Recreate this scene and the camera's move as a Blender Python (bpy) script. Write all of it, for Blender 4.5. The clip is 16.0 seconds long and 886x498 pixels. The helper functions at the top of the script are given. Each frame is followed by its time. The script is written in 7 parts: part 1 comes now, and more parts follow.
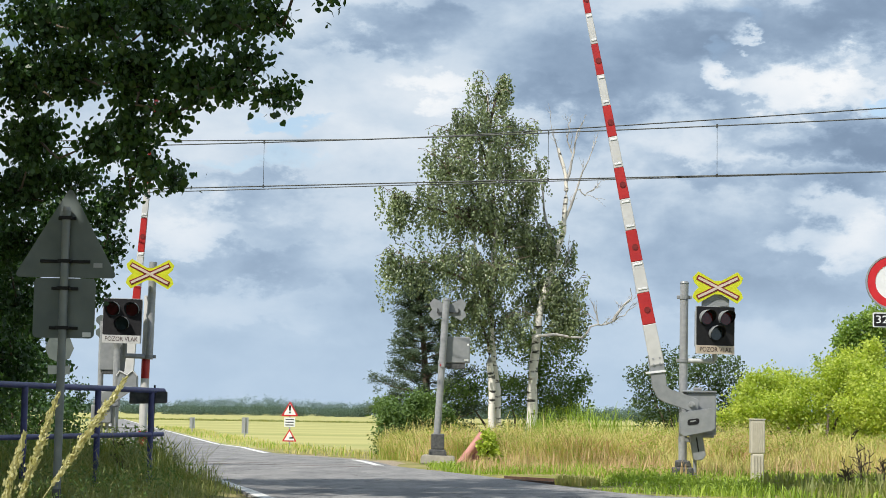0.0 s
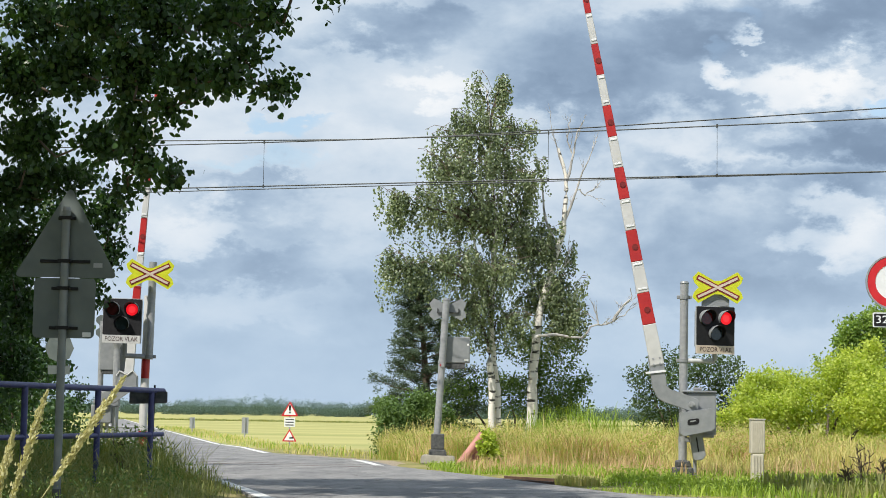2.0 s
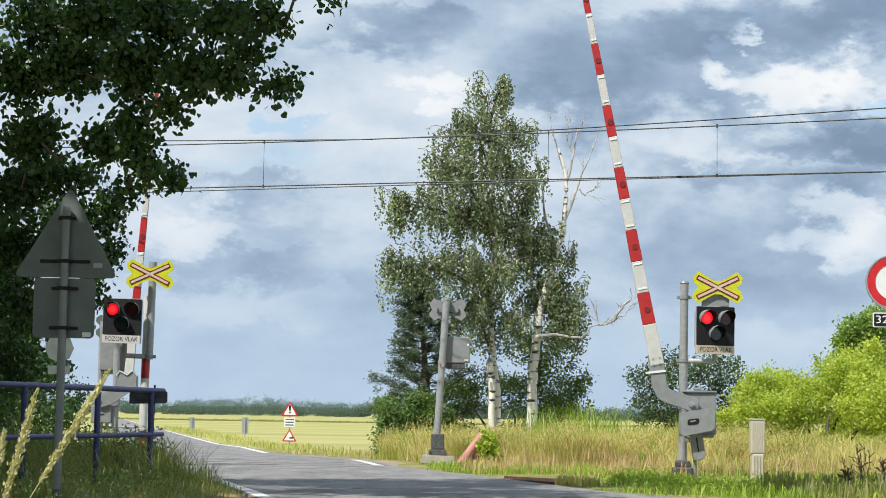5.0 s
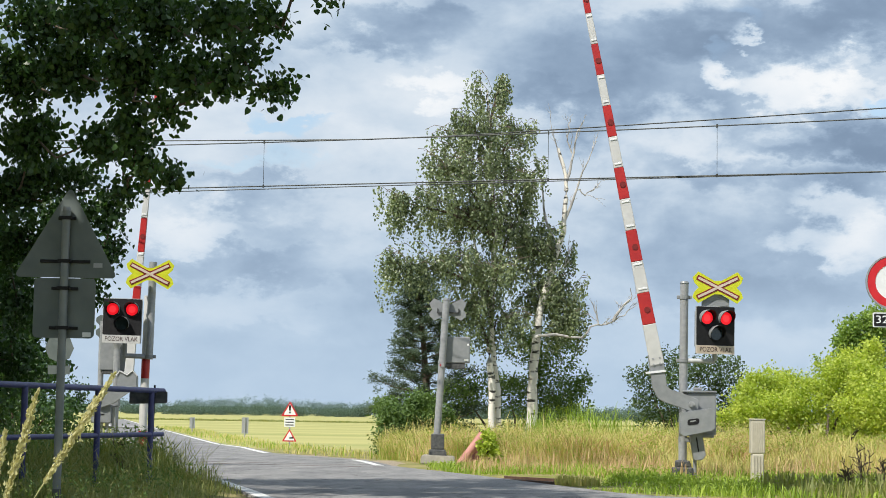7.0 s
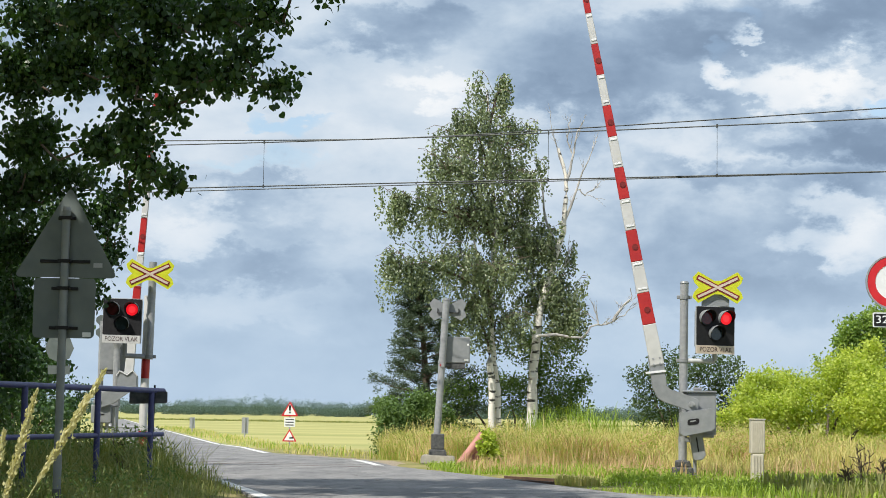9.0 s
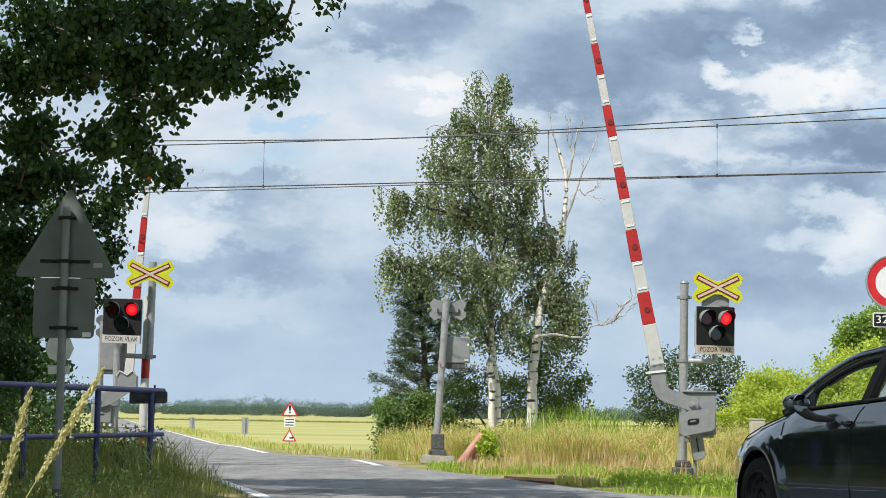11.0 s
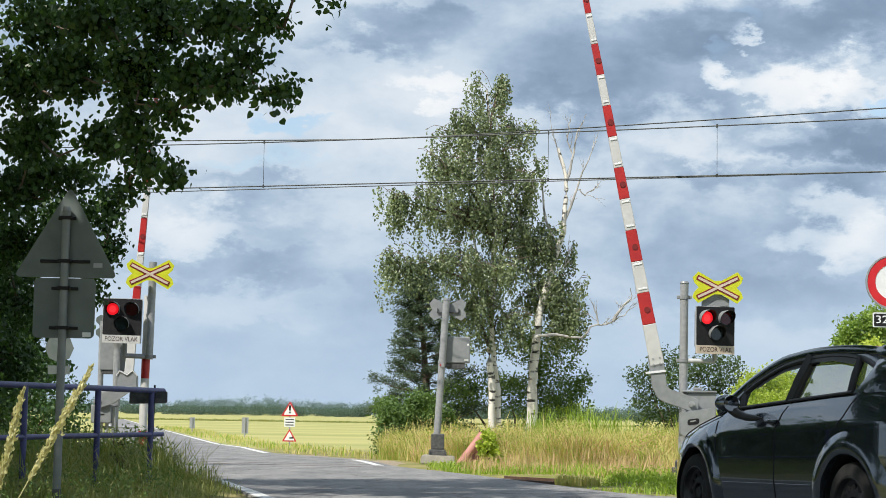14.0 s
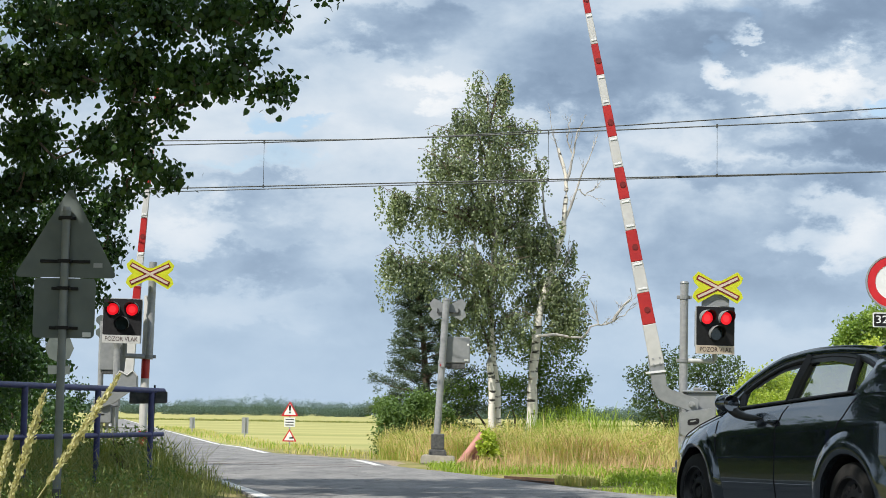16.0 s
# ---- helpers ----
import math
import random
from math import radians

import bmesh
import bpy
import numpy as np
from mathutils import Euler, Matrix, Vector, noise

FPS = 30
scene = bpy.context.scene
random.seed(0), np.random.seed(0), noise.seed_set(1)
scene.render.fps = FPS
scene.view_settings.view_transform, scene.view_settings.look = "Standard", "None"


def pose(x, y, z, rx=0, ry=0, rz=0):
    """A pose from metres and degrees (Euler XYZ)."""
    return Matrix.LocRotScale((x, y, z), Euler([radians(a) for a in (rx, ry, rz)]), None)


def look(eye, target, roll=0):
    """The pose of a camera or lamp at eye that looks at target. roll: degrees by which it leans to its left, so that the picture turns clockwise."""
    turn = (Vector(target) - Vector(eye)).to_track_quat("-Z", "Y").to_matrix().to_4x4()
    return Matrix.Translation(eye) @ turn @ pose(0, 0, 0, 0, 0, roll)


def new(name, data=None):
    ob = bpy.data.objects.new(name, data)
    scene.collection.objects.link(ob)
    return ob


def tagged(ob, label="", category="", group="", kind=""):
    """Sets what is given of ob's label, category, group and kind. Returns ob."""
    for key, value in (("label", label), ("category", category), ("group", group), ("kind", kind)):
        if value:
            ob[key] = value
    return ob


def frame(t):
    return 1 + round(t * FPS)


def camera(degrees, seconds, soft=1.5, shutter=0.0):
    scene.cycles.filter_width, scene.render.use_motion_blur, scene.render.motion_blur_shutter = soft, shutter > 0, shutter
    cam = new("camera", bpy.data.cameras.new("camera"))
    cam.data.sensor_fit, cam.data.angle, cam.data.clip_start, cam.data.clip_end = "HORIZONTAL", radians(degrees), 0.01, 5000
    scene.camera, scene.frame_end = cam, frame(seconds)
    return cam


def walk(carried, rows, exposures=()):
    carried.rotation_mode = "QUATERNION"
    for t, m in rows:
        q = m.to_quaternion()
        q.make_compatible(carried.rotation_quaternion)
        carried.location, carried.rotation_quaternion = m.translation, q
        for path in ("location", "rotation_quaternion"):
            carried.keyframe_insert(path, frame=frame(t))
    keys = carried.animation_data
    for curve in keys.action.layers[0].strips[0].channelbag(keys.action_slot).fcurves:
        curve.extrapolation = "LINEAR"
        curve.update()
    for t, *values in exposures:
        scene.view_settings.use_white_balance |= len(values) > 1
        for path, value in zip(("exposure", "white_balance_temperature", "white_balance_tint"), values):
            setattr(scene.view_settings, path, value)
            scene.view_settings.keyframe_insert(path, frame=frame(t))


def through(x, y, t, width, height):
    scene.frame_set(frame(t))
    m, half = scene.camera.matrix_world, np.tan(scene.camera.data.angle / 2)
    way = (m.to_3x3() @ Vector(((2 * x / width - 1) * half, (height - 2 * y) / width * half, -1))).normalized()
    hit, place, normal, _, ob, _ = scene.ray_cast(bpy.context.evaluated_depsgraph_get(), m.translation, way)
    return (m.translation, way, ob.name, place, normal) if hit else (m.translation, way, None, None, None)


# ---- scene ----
# A camera on a tripod, low beside a country road, looks at a railway crossing.
cam = camera(26, 16.0, soft=0.55)
EYE = pose(0, 0, 0.92, 94.915, 0, 0) @ pose(0, 0, 0, 0, 0, 0.9)
walk(cam, [(0, EYE), (16.0, EYE)])

# ---------------------------------------------------------------- light
SUN_ELEVATION, SUN_AZIMUTH = 50.0, 222.0          # degrees; azimuth clockwise from +y
world = bpy.data.worlds.new("sky")
scene.world = world
world.use_nodes = True


def sky_world():
    nt = world.node_tree
    N, L = nt.nodes, nt.links
    N.clear()
    out, back = N.new("ShaderNodeOutputWorld"), N.new("ShaderNodeBackground")
    sky = N.new("ShaderNodeTexSky")
    sky.sky_type, sky.sun_disc = "NISHITA", False
    sky.sun_elevation, sky.sun_rotation = radians(SUN_ELEVATION), radians(SUN_AZIMUTH)
    sky.air_density, sky.dust_density = 1.0, 1.0

    def math_node(op, a, b=None):
        n = N.new("ShaderNodeMath")
        n.operation = op
        for k, v in enumerate((a, b)):
            if v is None:
                continue
            if isinstance(v, (int, float)):
                n.inputs[k].default_value = v
            else:
                L.new(v, n.inputs[k])
        return n.outputs[0]

    def ramp(fac, *stops):
        r = N.new("ShaderNodeValToRGB")
        r.color_ramp.interpolation = "B_SPLINE" if len(stops) > 2 else "EASE"
        while len(r.color_ramp.elements) < len(stops):
            r.color_ramp.elements.new(0.5)
        for e, (p, c) in zip(r.color_ramp.elements, stops):
            e.position, e.color = p, (*c, 1) if isinstance(c, tuple) else (c, c, c, 1)
        L.new(fac, r.inputs[0])
        return r.outputs[0]

    def mix(fac, a, b):
        m = N.new("ShaderNodeMix")
        m.data_type = "RGBA"
        for sock, v in ((m.inputs[0], fac), (m.inputs[6], a), (m.inputs[7], b)):
            if isinstance(v, (int, float)):
                sock.default_value = v
            elif isinstance(v, tuple):
                sock.default_value = (*v, 1)
            else:
                L.new(v, sock)
        return m.outputs[2]

    co = N.new("ShaderNodeTexCoord")
    sep = N.new("ShaderNodeSeparateXYZ")
    L.new(co.outputs["Generated"], sep.inputs[0])
    # clouds lie a little wider than high over the whole dome
    comb = N.new("ShaderNodeMapping")
    comb.inputs["Scale"].default_value = (1, 1, 1.8)
    L.new(co.outputs["Generated"], comb.inputs[0])

    def noise_at(scale, detail, rough, off, distort=0.0):
        mp = N.new("ShaderNodeMapping")
        mp.inputs["Location"].default_value = off
        L.new(comb.outputs[0], mp.inputs[0])
        n = N.new("ShaderNodeTexNoise")
        n.inputs["Scale"].default_value, n.inputs["Detail"].default_value = scale, detail
        n.inputs["Roughness"].default_value, n.inputs["Distortion"].default_value = rough, distort
        L.new(mp.outputs[0], n.inputs["Vector"])
        return n.outputs["Fac"]

    # shapes of the large clouds, in tangents from the crossing road's axis
    u = math_node("DIVIDE", sep.outputs[0], math_node("MAXIMUM", sep.outputs[1], 0.05))
    v = math_node("DIVIDE", sep.outputs[2], math_node("MAXIMUM", sep.outputs[1], 0.05))
    wob = math_node("MULTIPLY", math_node("SUBTRACT", noise_at(26.0, 8, 0.6, (9, 4, 0)), 0.5), 0.075)

    def blob(cu, cv, ru, rv):
        a = math_node("DIVIDE", math_node("SUBTRACT", math_node("ADD", u, wob), cu), ru)
        b = math_node("DIVIDE", math_node("SUBTRACT", math_node("ADD", v, wob), cv), rv)
        d = math_node("ADD", math_node("MULTIPLY", a, a), math_node("MULTIPLY", b, b))
        return ramp(d, (0.0, 1.0), (1.0, 0.0))

    def total(blobs):
        r = None
        for q in blobs:
            o = math_node("MULTIPLY", blob(*q[:4]), q[4])
            r = o if r is None else math_node("ADD", r, o)
        return r

    bright = total(BRIGHT_CLOUDS)
    dark = total(DARK_CLOUDS)
    blue = total(BLUE_GAPS)
    big = noise_at(6.5, 4, 0.5, (3.1, 1.7, 0))
    fine = noise_at(19.0, 10, 0.55, (0.4, 5.2, 0), 0.15)
    tone = math_node("ADD", math_node("ADD", math_node("MULTIPLY", big, 0.36), 0.125), math_node("MULTIPLY", fine, 0.45))
    tone = math_node("ADD", tone, math_node("SUBTRACT", math_node("MULTIPLY", bright, 0.16), math_node("MULTIPLY", dark, 0.13)))
    cloud = ramp(tone, (0.28, (0.20, 0.28, 0.40)), (0.42, (0.31, 0.42, 0.57)), (0.55, (0.54, 0.66, 0.785)), (0.80, (0.93, 0.945, 0.96)))
    gap = math_node("ADD", math_node("MULTIPLY", ramp(noise_at(9.0, 7, 0.55, (7.3, 2.2, 0)), (0.58, 0.0), (0.74, 1.0)), 0.5), blue)
    gap = ramp(gap, (0.1, 0.0), (1.0, 0.9))
    sm = N.new("ShaderNodeVectorMath")
    sm.operation = "SCALE"
    L.new(sky.outputs[0], sm.inputs[0])
    sm.inputs[3].default_value = 0.15
    col = mix(gap, cloud, sm.outputs[0])
    # haze low over the land
    haze = ramp(sep.outputs[2], (0.0, 0.8), (0.12, 0.0))
    col = mix(haze, col, (0.485, 0.62, 0.775))
    L.new(col, back.inputs[0])
    back.inputs[1].default_value = 0.88
    L.new(back.outputs[0], out.inputs[0])


# centre and radii in tangents across and up, and weight
BRIGHT_CLOUDS = [(0.000, 0.176, 0.035, 0.012, 1.1), (0.150, 0.187, 0.016, 0.012, 1.5), (0.185, 0.178, 0.04, 0.013, 1.4), (0.22, 0.172, 0.03, 0.012, 1.0), (-0.13, 0.098, 0.030, 0.012, 0.7),
                 (0.205, 0.105, 0.035, 0.018, 1.0), (0.23, 0.096, 0.03, 0.014, 0.8), (-0.13, 0.150, 0.06, 0.035, 0.7), (0.13, 0.145, 0.05, 0.018, 0.6), (-0.09, 0.055, 0.05, 0.016, 0.5), (-0.04, 0.12, 0.06, 0.03, 0.5), (0.05, 0.11, 0.05, 0.04, 0.4)]
DARK_CLOUDS = [(0.10, 0.18, 0.085, 0.04, 1.5), (0.20, 0.15, 0.08, 0.016, 0.8), (0.16, 0.09, 0.09, 0.03, 0.5), (-0.03, 0.203, 0.05, 0.016, 1.0), (0.05, 0.17, 0.05, 0.012, 0.5), (0.20, 0.207, 0.12, 0.022, 1.5), (0.17, 0.125, 0.09, 0.014, 0.8), (0.21, 0.145, 0.06, 0.012, 0.7),
               (-0.12, 0.078, 0.06, 0.014, 0.8), (0.16, 0.065, 0.09, 0.02, 0.7), (-0.10, 0.115, 0.04, 0.008, 0.5)]
BLUE_GAPS = [(-0.085, 0.152, 0.028, 0.008, 0.9), (-0.10, 0.128, 0.05, 0.008, 0.6), (0.235, 0.167, 0.02, 0.009, 0.9), (-0.22, 0.20, 0.03, 0.02, 0.6), (0.15, 0.205, 0.012, 0.012, 0.4)]
sky_world()

sun = new("sun", bpy.data.lights.new("sun", "SUN"))
sun.data.energy, sun.data.angle, sun.data.color = 5.0, radians(0.6), (1.0, 0.95, 0.86)
az, el = radians(SUN_AZIMUTH), radians(SUN_ELEVATION)
TO_SUN = Vector((math.sin(az) * math.cos(el), math.cos(az) * math.cos(el), math.sin(el)))
sun.matrix_world = look(TO_SUN * 80, (0, 0, 0))
scene.view_settings.exposure = 0.22


# ---------------------------------------------------------------- materials
def mat(name, a, b=None, scale=8.0, rough=0.6, metal=0.0, bump=0.0, bump_scale=None, big=0.0, spec=0.5, random_tone=0.0, stretch=None, coat=0.0, lo=0.33, hi=0.67):
    """Base colour a to b by grain, darker and lighter in larger patches (big), fine relief (bump)."""
    m = bpy.data.materials.new(name)
    m.use_nodes = True
    N, L = m.node_tree.nodes, m.node_tree.links
    p = N["Principled BSDF"]
    p.inputs["Roughness"].default_value, p.inputs["Metallic"].default_value = rough, metal
    p.inputs["Specular IOR Level"].default_value, p.inputs["Coat Weight"].default_value = spec, coat
    p.inputs["Coat Roughness"].default_value = 0.03
    p.inputs["Coat IOR"].default_value = 1.75
    b = b or tuple(c * 0.8 for c in a)
    co = N.new("ShaderNodeTexCoord")
    mp = N.new("ShaderNodeMapping")
    mp.inputs["Scale"].default_value = stretch or (1, 1, 1)
    L.new(co.outputs["Object"], mp.inputs[0])

    def grain(sc, det):
        n = N.new("ShaderNodeTexNoise")
        n.inputs["Scale"].default_value, n.inputs["Detail"].default_value = sc, det
        L.new(mp.outputs[0], n.inputs["Vector"])
        return n.outputs["Fac"]

    r = N.new("ShaderNodeValToRGB")
    r.color_ramp.elements[0].position, r.color_ramp.elements[1].position = lo, hi
    r.color_ramp.elements[0].color, r.color_ramp.elements[1].color = (*a, 1), (*b, 1)
    L.new(grain(scale, 6), r.inputs[0])
    col = r.outputs[0]
    hsv = None
    if big or random_tone:
        hsv = N.new("ShaderNodeHueSaturation")
        L.new(col, hsv.inputs["Color"])
        ma = N.new("ShaderNodeMath")
        ma.operation = "MULTIPLY_ADD"
        ma.inputs[1].default_value, ma.inputs[2].default_value = 2 * (big or random_tone), 1 - (big or random_tone)
        if random_tone:
            g = N.new("ShaderNodeNewGeometry")
            L.new(g.outputs["Random Per Island"], ma.inputs[0])
        else:
            L.new(grain(scale * 0.13, 3), ma.inputs[0])
        L.new(ma.outputs[0], hsv.inputs["Value"])
        col = hsv.outputs[0]
    L.new(col, p.inputs["Base Color"])
    if bump:
        bn = N.new("ShaderNodeBump")
        bn.inputs["Strength"].default_value, bn.inputs["Distance"].default_value = bump, 0.02
        L.new(grain(bump_scale or scale * 2.5, 5), bn.inputs["Height"])
        L.new(bn.outputs[0], p.inputs["Normal"])
    return m


def leaf_mat(name, a, b, rough=0.5, through=0.35, spec=0.4, glow=(1.5, 1.6, 0.5)):
    """Leaves and blades: colour by piece, light passes through."""
    m = bpy.data.materials.new(name)
    m.use_nodes = True
    N, L = m.node_tree.nodes, m.node_tree.links
    p, out = N["Principled BSDF"], N["Material Output"]
    p.inputs["Roughness"].default_value, p.inputs["Specular IOR Level"].default_value = rough, spec
    g = N.new("ShaderNodeNewGeometry")
    co = N.new("ShaderNodeTexCoord")
    n = N.new("ShaderNodeTexNoise")
    n.inputs["Scale"].default_value, n.inputs["Detail"].default_value = 0.9, 3
    L.new(co.outputs["Object"], n.inputs["Vector"])
    ad = N.new("ShaderNodeMath")
    ad.operation = "MULTIPLY_ADD"
    ad.inputs[1].default_value = 0.6
    L.new(g.outputs["Random Per Island"], ad.inputs[0])
    nm = N.new("ShaderNodeMath")
    nm.operation = "MULTIPLY_ADD"
    nm.inputs[1].default_value, nm.inputs[2].default_value = 1.2, -0.4
    L.new(n.outputs["Fac"], nm.inputs[0])
    L.new(nm.outputs[0], ad.inputs[2])
    r = N.new("ShaderNodeValToRGB")
    r.color_ramp.elements[0].color, r.color_ramp.elements[1].color = (*a, 1), (*b, 1)
    L.new(ad.outputs[0], r.inputs[0])
    L.new(r.outputs[0], p.inputs["Base Color"])
    t = N.new("ShaderNodeBsdfTranslucent")
    mu = N.new("ShaderNodeMix")
    mu.data_type, mu.blend_type = "RGBA", "MULTIPLY"
    mu.inputs[0].default_value = 1
    mu.inputs[7].default_value = (*glow, 1)
    L.new(r.outputs[0], mu.inputs[6])
    L.new(mu.outputs[2], t.inputs[0])
    mx = N.new("ShaderNodeMixShader")
    mx.inputs[0].default_value = through
    L.new(p.outputs[0], mx.inputs[1])
    L.new(t.outputs[0], mx.inputs[2])
    L.new(mx.outputs[0], out.inputs[0])
    return m


def glow_mat(name, col, strength):
    m = bpy.data.materials.new(name)
    m.use_nodes = True
    p = m.node_tree.nodes["Principled BSDF"]
    p.inputs["Base Color"].default_value = (*col, 1)
    p.inputs["Emission Color"].default_value, p.inputs["Emission Strength"].default_value = (*col, 1), strength
    return m


def glass_mat(name, tint, alpha):
    """Thin pane: mostly clear, glossy."""
    m = bpy.data.materials.new(name)
    m.use_nodes = True
    N, L = m.node_tree.nodes, m.node_tree.links
    N.remove(N["Principled BSDF"])
    t, g, mx, fr = N.new("ShaderNodeBsdfTransparent"), N.new("ShaderNodeBsdfGlossy"), N.new("ShaderNodeMixShader"), N.new("ShaderNodeLayerWeight")
    t.inputs[0].default_value = (*tint, 1)
    g.inputs["Roughness"].default_value = 0.02
    fr.inputs[0].default_value = 0.5
    pw = N.new("ShaderNodeMath")
    pw.operation = "POWER"
    pw.inputs[1].default_value = 5.0
    L.new(fr.outputs["Facing"], pw.inputs[0])
    ad = N.new("ShaderNodeMath")
    ad.inputs[1].default_value = alpha
    L.new(pw.outputs[0], ad.inputs[0])
    L.new(ad.outputs[0], mx.inputs[0])
    L.new(t.outputs[0], mx.inputs[1])
    L.new(g.outputs[0], mx.inputs[2])
    L.new(mx.outputs[0], N["Material Output"].inputs[0])
    return m


